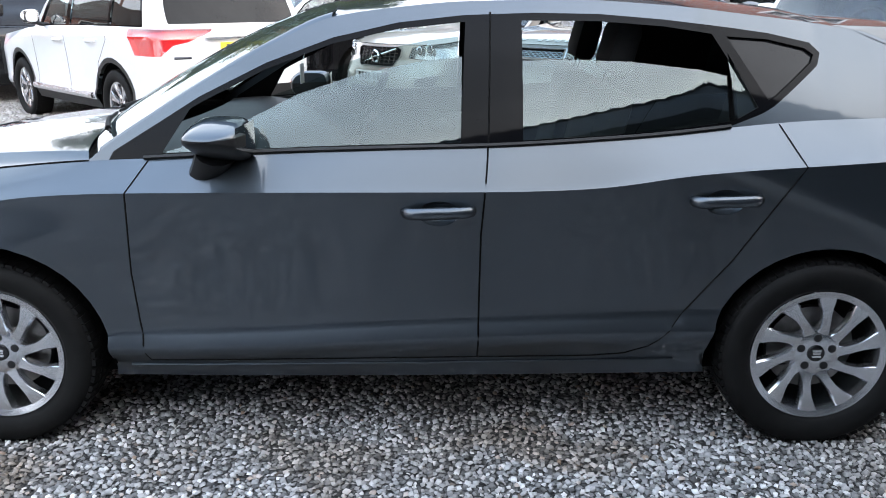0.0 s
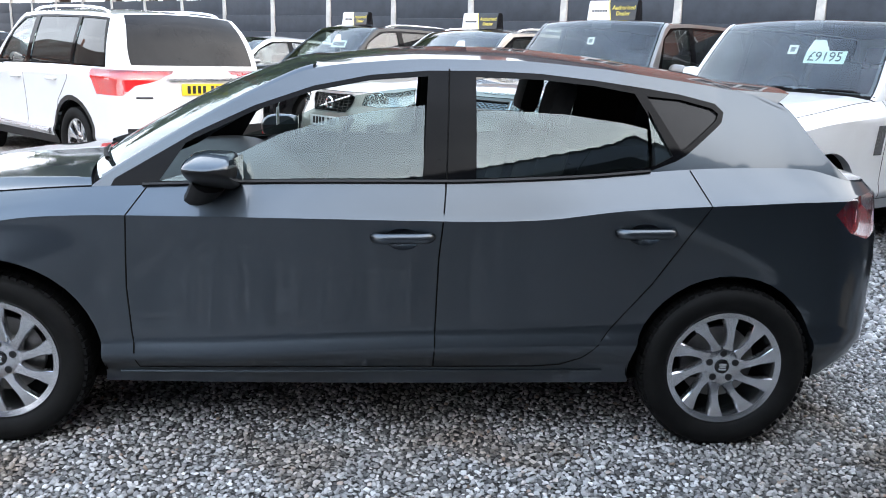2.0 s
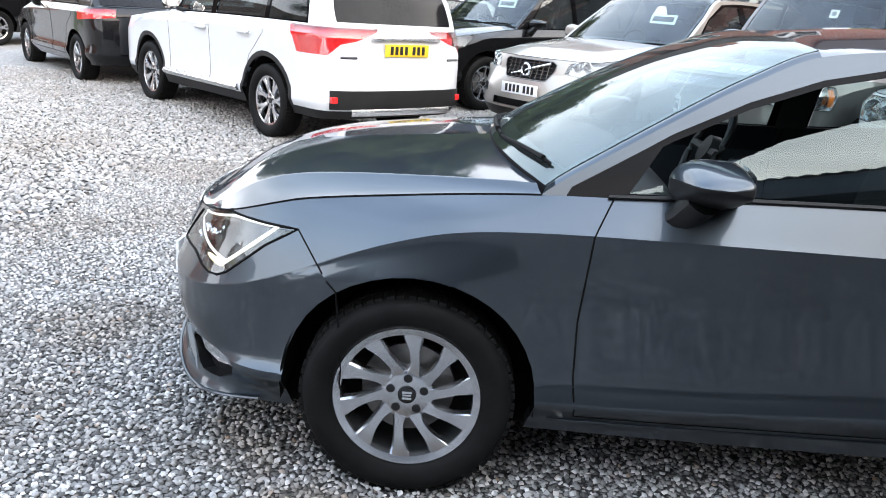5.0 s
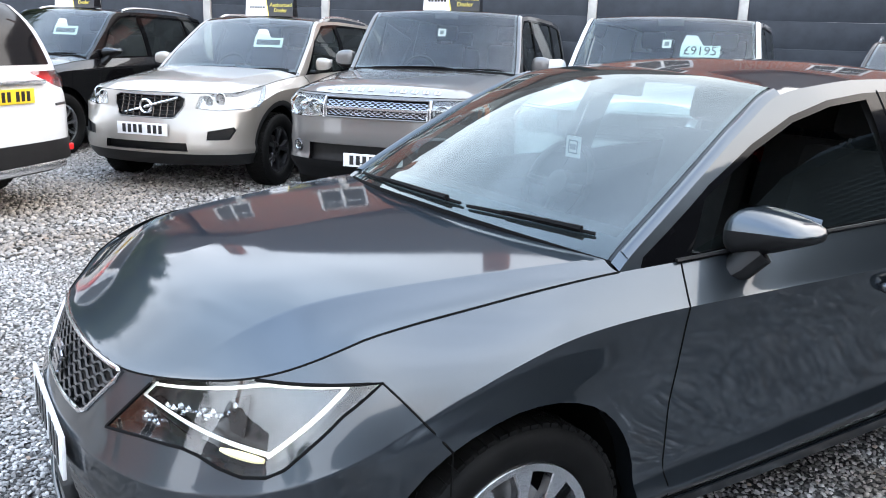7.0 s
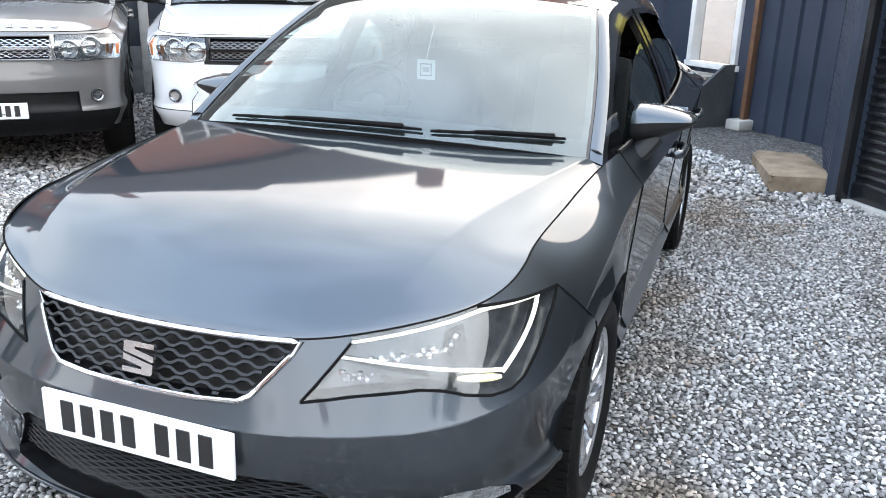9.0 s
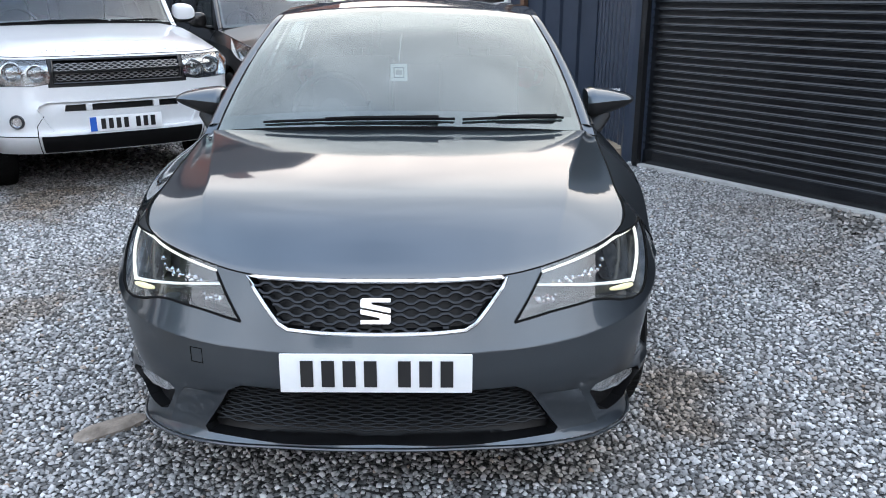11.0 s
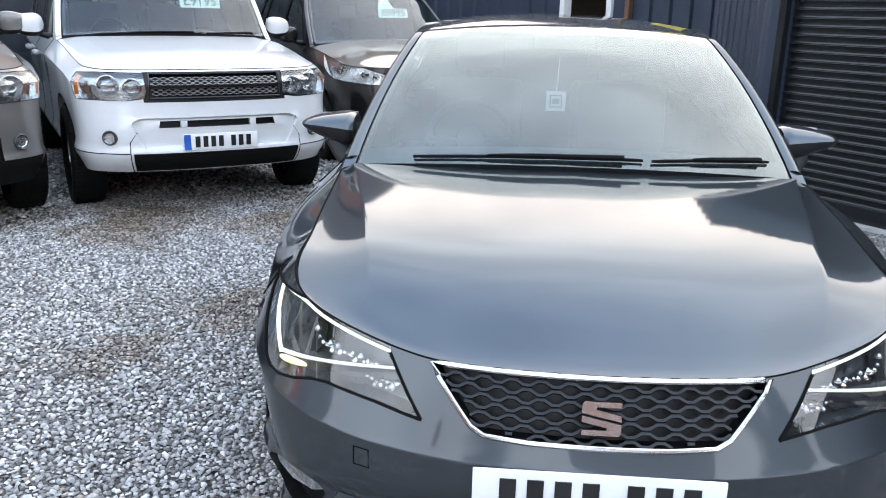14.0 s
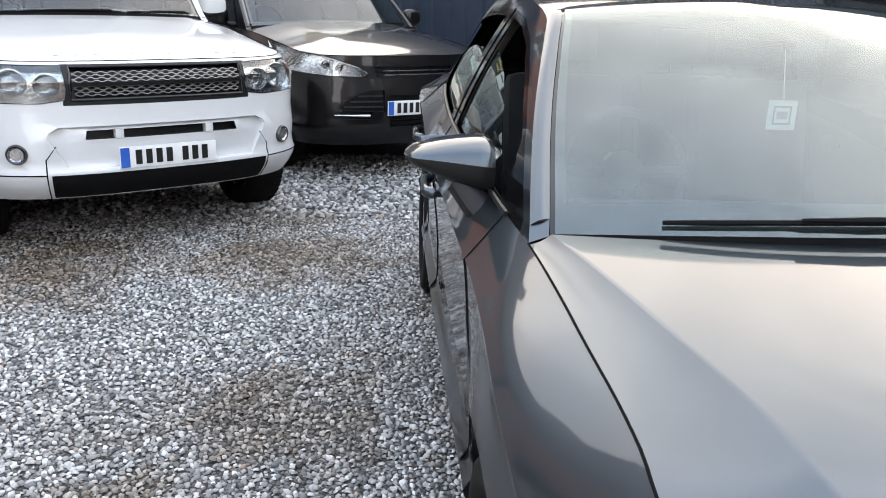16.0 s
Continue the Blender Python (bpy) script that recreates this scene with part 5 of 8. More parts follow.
def make_gravel_bed():
    m, n, l, b = material("gravel_bed")
    geo = n.new("ShaderNodeNewGeometry")
    v = n.new("ShaderNodeTexVoronoi")
    v.inputs["Scale"].default_value = 46
    l.new(geo.outputs["Position"], v.inputs["Vector"])
    sep = n.new("ShaderNodeSeparateColor")
    l.new(v.outputs["Color"], sep.inputs["Color"])
    # stones, with gaps coloured dark for the damp and shade between them
    edge = n.new("ShaderNodeTexVoronoi")
    edge.feature = "DISTANCE_TO_EDGE"
    edge.inputs["Scale"].default_value = 46
    l.new(geo.outputs["Position"], edge.inputs["Vector"])
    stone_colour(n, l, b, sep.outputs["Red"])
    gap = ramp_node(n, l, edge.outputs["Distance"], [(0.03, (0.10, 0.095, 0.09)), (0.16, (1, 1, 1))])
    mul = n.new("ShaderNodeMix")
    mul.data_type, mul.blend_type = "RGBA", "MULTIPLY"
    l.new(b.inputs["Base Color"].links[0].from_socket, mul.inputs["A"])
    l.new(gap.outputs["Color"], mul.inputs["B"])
    # the bed under the loose stones is coloured darker, as shaded damp grit
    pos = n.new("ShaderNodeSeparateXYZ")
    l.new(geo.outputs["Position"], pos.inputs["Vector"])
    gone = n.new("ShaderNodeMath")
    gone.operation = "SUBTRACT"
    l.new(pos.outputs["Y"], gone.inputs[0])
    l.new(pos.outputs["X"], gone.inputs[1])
    bed_tone = n.new("ShaderNodeMapRange")
    bed_tone.interpolation_type = "SMOOTHSTEP"
    bed_tone.inputs["From Min"].default_value, bed_tone.inputs["From Max"].default_value = 9.0, 15.0
    bed_tone.inputs["To Min"].default_value = 0.45
    l.new(gone.outputs["Value"], bed_tone.inputs["Value"])
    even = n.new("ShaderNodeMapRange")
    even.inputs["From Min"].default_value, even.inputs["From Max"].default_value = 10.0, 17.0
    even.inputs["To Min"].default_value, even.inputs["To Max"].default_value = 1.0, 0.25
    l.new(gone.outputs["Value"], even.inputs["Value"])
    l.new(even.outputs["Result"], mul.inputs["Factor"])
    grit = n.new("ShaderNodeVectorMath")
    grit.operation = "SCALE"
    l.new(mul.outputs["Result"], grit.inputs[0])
    l.new(bed_tone.outputs["Result"], grit.inputs["Scale"])
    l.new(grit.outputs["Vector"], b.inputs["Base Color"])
    bump(n, l, b, v.outputs["Distance"], 1.0, -0.012)
    return m


def make_stone():
    m, n, l, b = material("crushed_stone")
    geo = n.new("ShaderNodeNewGeometry")
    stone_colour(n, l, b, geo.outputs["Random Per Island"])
    f = noise_node(n, l, 160, 3)
    bump(n, l, b, f.outputs["Fac"], 0.3, 0.002)
    return m


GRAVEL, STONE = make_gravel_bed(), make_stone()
NAVY = worn("navy_cladding", (0.026, 0.036, 0.058), (0.038, 0.050, 0.076), (0.32, 0.5), 3)
SHUTTER = worn("black_shutter", (0.006, 0.0065, 0.008), (0.011, 0.012, 0.014), (0.20, 0.30), 5, spec=0.5, depth=0.0002)
FENCE_WOOD = worn("navy_stained_boards", (0.024, 0.030, 0.040), (0.044, 0.052, 0.066), (0.55, 0.75), 5)
CONCRETE = worn("concrete", (0.36, 0.35, 0.33), (0.54, 0.53, 0.50), (0.8, 0.92), 6, fine=60, depth=0.003)
DARK_CONCRETE = worn("grey_gravel_board", (0.14, 0.145, 0.15), (0.22, 0.225, 0.23), (0.8, 0.92), 6, fine=60, depth=0.003)
OLD_STONE = worn("mud_stained_stone", (0.075, 0.058, 0.045), (0.30, 0.255, 0.21), (0.85, 0.95), 14, fine=70, depth=0.008)
SANDSTONE = worn("sandstone", (0.12, 0.085, 0.055), (0.30, 0.235, 0.165), (0.8, 0.92), 5, fine=50, depth=0.004)
WHITE_FRAME = worn("white_upvc", (0.68, 0.69, 0.69), (0.78, 0.78, 0.77), (0.3, 0.45), 8, depth=0.0)
BROWN_WOOD = worn("brown_timber", (0.10, 0.05, 0.03), (0.17, 0.09, 0.05), (0.5, 0.7), 10)
PALE_WOOD = worn("pale_door_panel", (0.30, 0.29, 0.26), (0.38, 0.37, 0.34), (0.5, 0.7), 6)
STEP_WOOD = worn("worn_step_boards", (0.10, 0.09, 0.075), (0.40, 0.37, 0.32), (0.7, 0.9), 5, fine=40, depth=0.002)
STEP_DARK = worn("dark_step_sides", (0.045, 0.05, 0.055), (0.08, 0.085, 0.09), (0.5, 0.7), 6)
ROOF_TILE = worn("dark_roof_tile", (0.07, 0.055, 0.05), (0.13, 0.10, 0.09), (0.7, 0.85), 4)
LEAF = worn("leaf_green", (0.035, 0.060, 0.018), (0.085, 0.115, 0.035), (0.5, 0.7), 2)
BARK = worn("bark", (0.07, 0.055, 0.04), (0.13, 0.10, 0.08), (0.8, 0.95), 9, fine=40, depth=0.01)
GRASS = worn("verge_grass", (0.05, 0.08, 0.02), (0.10, 0.13, 0.045), (0.7, 0.9), 3)
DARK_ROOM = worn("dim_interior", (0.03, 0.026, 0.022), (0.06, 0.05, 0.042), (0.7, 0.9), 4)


def make_brick():
    m, n, l, b = material("red_brick")
    co = n.new("ShaderNodeTexCoord")
    t = n.new("ShaderNodeTexBrick")
    t.inputs["Scale"].default_value = 1.0
    t.inputs["Brick Width"].default_value, t.inputs["Row Height"].default_value, t.inputs["Mortar Size"].default_value = 0.225, 0.075, 0.010
    t.inputs["Color1"].default_value, t.inputs["Color2"].default_value, t.inputs["Mortar"].default_value = (0.30, 0.085, 0.045, 1), (0.21, 0.06, 0.035, 1), (0.32, 0.29, 0.26, 1)
    mp = n.new("ShaderNodeMapping")
    mp.inputs["Rotation"].default_value = (radians(90), 0, 0)
    l.new(co.outputs["Object"], mp.inputs["Vector"])
    l.new(mp.outputs["Vector"], t.inputs["Vector"])
    l.new(t.outputs["Color"], b.inputs["Base Color"])
    b.inputs["Roughness"].default_value = 0.85
    bump(n, l, b, t.outputs["Fac"], 0.5, -0.006)
    return m


BRICK = make_brick()



def lie(x, y):
    """The yard rises gently towards the fence."""
    return 0.011 * max(0.0, min(y, 30.0) - 1.0) * ease(0.5, 3.0, y) * ease(4.0, -1.0, x)


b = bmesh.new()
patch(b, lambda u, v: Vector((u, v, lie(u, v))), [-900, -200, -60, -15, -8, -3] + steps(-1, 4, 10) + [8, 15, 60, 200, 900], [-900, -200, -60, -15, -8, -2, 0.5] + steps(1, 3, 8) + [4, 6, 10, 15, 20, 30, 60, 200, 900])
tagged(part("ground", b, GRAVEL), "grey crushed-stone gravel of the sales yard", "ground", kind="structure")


def make_stones(x0, x1, y0, y1, pitch, hole=None, seed=3):
    """Loose crushed stones, one angular block each, scattered over a stretch of the yard."""
    rng = np.random.default_rng(seed)
    gx, gy = np.meshgrid(np.arange(x0, x1, pitch), np.arange(y0, y1, pitch))
    px, py = gx.ravel(), gy.ravel()
    px = px + rng.uniform(-0.5, 0.5, px.size) * pitch
    py = py + rng.uniform(-0.5, 0.5, py.size) * pitch
    if hole:
        keep = ~((px > hole[0]) & (px < hole[1]) & (py > hole[2]) & (py < hole[3]))
        px, py = px[keep], py[keep]
    # the yard ends at the building
    keep = (py + 1.79) * 10.05 - (px - 3.05) * 7.41 > -0.05 * 12.4
    px, py = px[keep], py[keep]
    N = px.size
    size = pitch * rng.uniform(0.31, 0.60, N)
    corner = np.array([[-1, -1, -1], [1, -1, -1], [1, 1, -1], [-1, 1, -1], [-1, -1, 1], [1, -1, 1], [1, 1, 1], [-1, 1, 1]], float)
    v = corner[None] * rng.uniform(0.5, 1.0, (N, 8, 3))
    v[:, :, 0] *= rng.uniform(0.75, 1.25, N)[:, None]
    v[:, :, 2] *= 0.42
    v[:, 4:, :2] *= 0.80
    v *= size[:, None, None]
    a, t1, t2 = rng.uniform(0, 6.283, N), rng.normal(0, 0.36, N), rng.normal(0, 0.36, N)

    def turn(v, i, j, t):
        c, s = np.cos(t)[:, None], np.sin(t)[:, None]
        p, q = v[:, :, i].copy(), v[:, :, j].copy()
        v[:, :, i], v[:, :, j] = c * p - s * q, s * p + c * q
    turn(v, 1, 2, t1)
    turn(v, 0, 2, t2)
    turn(v, 0, 1, a)
    v[:, :, 0] += px[:, None]
    v[:, :, 1] += py[:, None]
    lift = np.array([lie(p, q) for p, q in zip(px, py)])
    v[:, :, 2] += (size * rng.uniform(0.2, 0.9, N) + lift)[:, None]
    quads = np.array([[4, 5, 6, 7], [0, 1, 5, 4], [1, 2, 6, 5], [2, 3, 7, 6], [3, 0, 4, 7]])
    idx = (quads[None] + (np.arange(N) * 8)[:, None, None]).ravel()
    me = bpy.data.meshes.new("gravel_stones")
    me.vertices.add(N * 8)
    me.vertices.foreach_set("co", v.reshape(-1).astype(np.float32))
    me.loops.add(N * 20)
    me.loops.foreach_set("vertex_index", idx.astype(np.int32))
    me.polygons.add(N * 5)
    me.polygons.foreach_set("loop_start", (np.arange(N * 5) * 4).astype(np.int32))
    me.materials.append(STONE)
    me.update(calc_edges=True)
    me.validate()
    return tagged(new("gravel_stones", me), "loose angular grey and white gravel stones", "gravel", kind="stuff")


make_stones(-3.7, 2.6, -2.75, 3.5, 0.0195, seed=3)
make_stones(-8.0, 4.8, -6.0, 9.0, 0.037, hole=(-3.7, 2.6, -2.75, 3.5), seed=5)


# ---- the workshop building ----
def frame_on(a, b2):
    """A frame on a wall: x along it from a to b2, y out of its right-hand side reversed, z up."""
    d = Vector((b2[0] - a[0], b2[1] - a[1], 0))
    return Matrix.Translation((a[0], a[1], 0)) @ Matrix.Rotation(math.atan2(d.y, d.x), 4, "Z"), d.length


def cladding(name, a, b2, h, z0=0.0, rib=0.25, holes=()):
    """A wall of box-ribbed metal sheet, its ribs towards the yard (+y of the wall's frame), with openings through it."""
    m, L = frame_on(a, b2)
    root = thing(name, m, "navy blue box-ribbed metal cladding wall", "wall", kind="structure")
    cuts_x = sorted({0.0, L, *[q for o in holes for q in o[:2]]})
    for x0, x1 in zip(cuts_x, cuts_x[1:]):
        spans = [(z0, h)]
        for o in holes:
            if o[0] <= x0 + 1e-6 and o[1] >= x1 - 1e-6:
                spans = [q for s0, s1 in spans for q in ((s0, min(s1, o[2])), (max(s0, o[3]), s1)) if q[1] - q[0] > 0.01]
        for s0, s1 in spans:
            b = bmesh.new()
            xs = [(x0, 0.0)]
            k = math.ceil(x0 / rib)
            while k * rib < x1:
                for dx, y in ((0.0, 0.0), (0.02, 0.035), (0.10, 0.035), (0.12, 0.0)):
                    x = k * rib + dx
                    if x0 < x < x1:
                        xs.append((x, y))
                k += 1
            xs.append((x1, 0.0))
            lo = [b.verts.new((x, y, s0)) for x, y in xs]
            hi = [b.verts.new((x, y, s1)) for x, y in xs]
            for i in range(len(xs) - 1):
                b.faces.new((lo[i], lo[i + 1], hi[i + 1], hi[i]))
            box(b, x0, x1, -0.16, -0.01, s0, s1)
            part("cladding_sheet", b, NAVY, root, smooth=False)
    return root, m, L


BUILDING_H = 2.86
OFFICE_H = 3.05
# the shutter front runs along the yard behind the hatchback
A_SH, B_SH = (-7.6, -9.64), (3.05, -1.79)
m_sh, L_sh = frame_on(A_SH, B_SH)
S0, S1, S_TOP = L_sh - 4.6, L_sh - 0.16, 2.45
root, m_sh, L_sh = cladding("wall_shutter_front", A_SH, B_SH, BUILDING_H, holes=((S0, S1, 0.0, S_TOP),))
shutter = thing("roller_shutter", m_sh, "black steel roller shutter, closed, in the navy wall", "roller shutter")
b = bmesh.new()
PITCH = 0.0625
prof = [(0.0, 0.001), (0.002, 0.007), (0.005, 0.0105), (0.009, 0.0105), (0.012, 0.007), (0.0135, 0.001), (0.016, -0.003), (0.030, -0.006), (0.048, -0.005), (0.060, 0.0), (PITCH, 0.001)]
for (za, ya), (zb, yb) in zip(prof, prof[1:]):
    b.faces.new([b.verts.new(p) for p in ((S0, ya - 0.05, za), (S1, ya - 0.05, za), (S1, yb - 0.05, zb), (S0, yb - 0.05, zb))])
bmesh.ops.remove_doubles(b, verts=b.verts, dist=1e-5)
first = part("slat", b, SHUTTER, shutter, sharp=50)
first.location = (0, 0, 0.14)
for k in range(1, 38):
    o = first.copy()
    scene.collection.objects.link(o)
    o.location = (0, 0, 0.14 + PITCH * k)
b = bmesh.new()
box(b, S0, S1, -0.075, -0.030, 0.03, 0.145, 0.005)
part("bottom_bar", b, SHUTTER, shutter, "black bottom bar")
for x in (S0 - 0.02, S1 + 0.03):
    b = bmesh.new()
    box(b, x - 0.03, x + 0.03, -0.09, 0.045, 0.0, S_TOP + 0.05, 0.006)
    part("guide_rail", b, SHUTTER, shutter, "black guide rail")
b = bmesh.new()
box(b, S0 - 0.1, S1 + 0.1, -0.05, 0.20, S_TOP, S_TOP + 0.27, 0.015)
part("shutter_box", b, NAVY, shutter, "navy shutter box")
b = bmesh.new()
box(b, S0 - 0.1, S1 + 0.12, -0.10, 0.035, 0.0, 0.030, 0.006, m_sh)
tagged(part("shutter_sill", b, CONCRETE), "pale concrete sill under the roller shutter", "sill", kind="structure")
A_OF, B_OF = (5.26, -1.88), (8.85, 2.0)
cladding("wall_side_return", B_SH, A_OF, OFFICE_H)
_, m_of, L_of = cladding("wall_office", A_OF, B_OF, OFFICE_H, z0=0.0, holes=((1.27, 2.02, 0.62, 2.62), (4.12, 4.98, 1.66, 2.7)))
# roof with a ribbed metal edge
b = bmesh.new()
m_roof = m_sh
for k in range(int(L_sh / 0.15)):
    x = k * 0.15
    b.faces.new([b.verts.new(p) for p in ((x, 0.12, BUILDING_H + 0.03), (x + 0.075, 0.12, BUILDING_H + 0.07), (x + 0.075, -6, BUILDING_H + 0.75), (x, -6, BUILDING_H + 0.71))])
    b.faces.new([b.verts.new(p) for p in ((x + 0.075, 0.12, BUILDING_H + 0.07), (x + 0.15, 0.12, BUILDING_H + 0.03), (x + 0.15, -6, BUILDING_H + 0.71), (x + 0.075, -6, BUILDING_H + 0.75))])
box(b, 0, L_sh, -0.2, 0.08, BUILDING_H - 0.12, BUILDING_H + 0.03)
bmesh.ops.transform(b, matrix=m_roof, verts=b.verts)
tagged(part("workshop_roof", b, NAVY, smooth=False), "dark corrugated metal roof edge of the workshop", "roof", kind="structure")
b = bmesh.new()
box(b, -0.4, L_of + 3, -6.0, 0.12, OFFICE_H, OFFICE_H + 0.12, 0, m_of)
tagged(part("office_roof", b, NAVY, smooth=False), "dark flat roof edge of the office", "roof", kind="structure")
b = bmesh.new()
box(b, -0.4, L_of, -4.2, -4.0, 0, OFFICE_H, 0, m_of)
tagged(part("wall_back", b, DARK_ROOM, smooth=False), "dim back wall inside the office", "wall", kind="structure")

# office door, window, signs
door = thing("door_1", m_of, "open white-framed office doorway above the steps", "door", kind="structure")
for nm, q in (("door_jamb", (1.27, 1.34, 0.62, 2.62)), ("door_jamb", (1.95, 2.02, 0.62, 2.62)), ("door_head", (1.34, 1.95, 2.55, 2.62)), ("door_sill", (1.24, 2.05, 0.585, 0.645))):
    b = bmesh.new()
    box(b, q[0], q[1], -0.09, 0.05, q[2], q[3], 0.006)
    part(nm, b, WHITE_FRAME, door, "white plastic frame")
b = bmesh.new()
box(b, 1.30, 1.34, -0.75, -0.09, 0.65, 2.55, 0.004)
for z in (0.85, 1.65):
    box(b, 1.34, 1.348, -0.66, -0.18, z, z + 0.6, 0.004)
part("door_leaf", b, PALE_WOOD, door, "pale panelled door leaf standing open")
b = bmesh.new()
box(b, 1.0, 1.06, 0.01, 0.09, 0.0, 2.78, 0.01, m_of)
tagged(part("timber_post", b, BROWN_WOOD), "rust brown square post against the navy wall", "post")
b = bmesh.new()
box(b, 0.94, 1.14, -0.02, 0.20, 0.0, 0.11, 0.02, m_of)
tagged(part("post_footing", b, CONCRETE), "rough concrete footing under the brown post", "footing")
window = thing("window_1", m_of, "white-framed office window in the navy wall", "window", kind="structure")
for q in ((4.12, 4.18, 1.66, 2.7), (4.92, 4.98, 1.66, 2.7), (4.18, 4.92, 1.66, 1.72), (4.18, 4.92, 2.64, 2.7)):
    b = bmesh.new()
    box(b, q[0], q[1], -0.06, 0.05, q[2], q[3], 0.006)
    part("window_frame", b, WHITE_FRAME, window)
b = bmesh.new()
box(b, 4.18, 4.92, -0.03, -0.022, 1.72, 2.64)
o = part("pane", b, GLASS, window, "clear window glass")
o.visible_shadow = False
b = bmesh.new()
box(b, 4.10, 5.0, -0.5, -0.45, 1.5, 2.8, 0, m_of)
tagged(part("wooden_board", b, BROWN_WOOD), "brown board behind the office window", "board")
sign = thing("yellow_sign", m_of, "yellow notice board with small dark print", "sign")
b = bmesh.new()
prism(b, [(0.16, 1.72), (0.34, 1.72), (0.36, 1.69), (0.41, 1.69), (0.43, 1.72), (0.60, 1.72), (0.60, 2.35), (0.16, 2.35)], 0.012, Matrix(((1, 0, 0, 0), (0, 0, 1, 0.04), (0, 1, 0, 0), (0, 0, 0, 1))))
part("board", b, YELLOW_CARD, sign, smooth=False)
for k in range(7):
    b = bmesh.new()
    box(b, 0.21, 0.55 - 0.05 * (k % 3), 0.050, 0.055, 1.77 + 0.07 * k, 1.785 + 0.07 * k)
    part("text_bar", b, INK, sign, smooth=False)
sign = thing("door_sign", m_of, "small black sign with pale print by the office door", "sign")
b = bmesh.new()
box(b, 1.02, 1.24, 0.04, 0.055, 1.78, 2.3, 0.004)
part("board", b, GLOSS_BLACK, sign)
for k in range(3):
    b = bmesh.new()
    box(b, 1.07 + 0.05 * k, 1.09 + 0.05 * k, 0.054, 0.058, 1.83, 2.2)
    part("text_bar", b, CARD, sign, smooth=False)
# steps
stairs = thing("entrance_steps", m_of, "worn wooden steps with dark sides up to the office door", "steps")
for k in range(3):
    b = bmesh.new()
    box(b, 1.30, 2.05, 0.05, 0.92 - 0.26 * k, 0.16 + 0.17 * k, 0.20 + 0.17 * k, 0.008)
    part("tread", b, STEP_WOOD, stairs, "worn wooden tread")
    b = bmesh.new()
    box(b, 1.31, 2.04, 0.05, 0.88 - 0.26 * k, 0.17 * k, 0.165 + 0.17 * k)
    part("riser", b, STEP_DARK, stairs, "dark riser")
b = bmesh.new()
prism(b, [(0.03, 0.0), (1.02, 0.0), (1.02, 0.05), (0.18, 0.66), (0.03, 0.66)], 0.035, Matrix(((0, 0, 1, 1.25), (1, 0, 0, 0), (0, 1, 0, 0), (0, 0, 0, 1))))
part("stringer", b, STEP_DARK, stairs, "dark sloping side board", smooth=False)
b = bmesh.new()
box(b, 1.24, 2.10, 0.04, 0.60, -0.01, 0.035, 0.01, m_of @ pose(-0.2, 0.9, 0))
tagged(part("concrete_pad", b, CONCRETE), "worn concrete pad in front of the steps", "pad", kind="structure")
rng = random.Random(4)
b = bmesh.new()
box(b, -0.5, 0.5, -0.22, 0.22, -0.03, 0.13, 0.05, pose(3.55, -1.52, 0, 0, 0, 8))
for v in b.verts:
    v.co += Vector((rng.uniform(-0.03, 0.03), rng.uniform(-0.03, 0.03), rng.uniform(-0.02, 0.01)))
tagged(part("stone_slab", b, SANDSTONE), "rough sandstone slab lying at the wall foot", "stone")
b = bmesh.new()
slab = pose(-1.655, 0.995, 0, 0, 0, -50)
outline = [(-0.135, -0.02), (-0.115, -0.05), (-0.04, -0.058), (0.05, -0.050), (0.118, -0.038), (0.138, 0.0), (0.110, 0.034), (0.03, 0.050), (-0.06, 0.046), (-0.122, 0.025)]
low, top, mid = ([b.verts.new(slab @ Vector((x * k, y * k, z + rng.uniform(-0.003, 0.003)))) for x, y in outline] for k, z in ((1.0, -0.005), (0.95, 0.013), (0.6, 0.021)))
for p, q in ((low, top), (top, mid)):
    for k in range(len(outline)):
        b.faces.new((p[k], p[(k + 1) % len(outline)], q[(k + 1) % len(outline)], q[k]))
b.faces.new(mid)
tagged(part("buried_stone", b, OLD_STONE, sharp=25), "flat brown stone showing through the gravel", "stone")

# ---- the fence ----
F0, F_DIR, BAY = Vector((-27.43, 40.82, 0)), Vector((0.682, -0.731, 0)), 1.83
F_ANG = math.degrees(math.atan2(F_DIR.y, F_DIR.x))
fence = thing("fence", Matrix.Translation(F0) @ Matrix.Rotation(math.radians(F_ANG), 4, "Z"), "dark navy board fence between pale concrete posts", "fence", kind="structure")
b = bmesh.new()
box(b, -0.055, 0.055, -0.055, 0.055, -0.1, 2.36, 0.012)
post = part("post", b, CONCRETE, fence, "pale concrete post")
b = bmesh.new()
box(b, 0.06, BAY - 0.06, -0.018, 0.018, 0.0, 0.330, 0.004)
board = part("board", b, FENCE_WOOD, fence)
b = bmesh.new()
box(b, 0.06, BAY - 0.06, -0.03, 0.03, 0.0, 0.30, 0.004)
gboard = part("gravel_board", b, DARK_CONCRETE, fence, "grey concrete gravel board")
rng = random.Random(9)
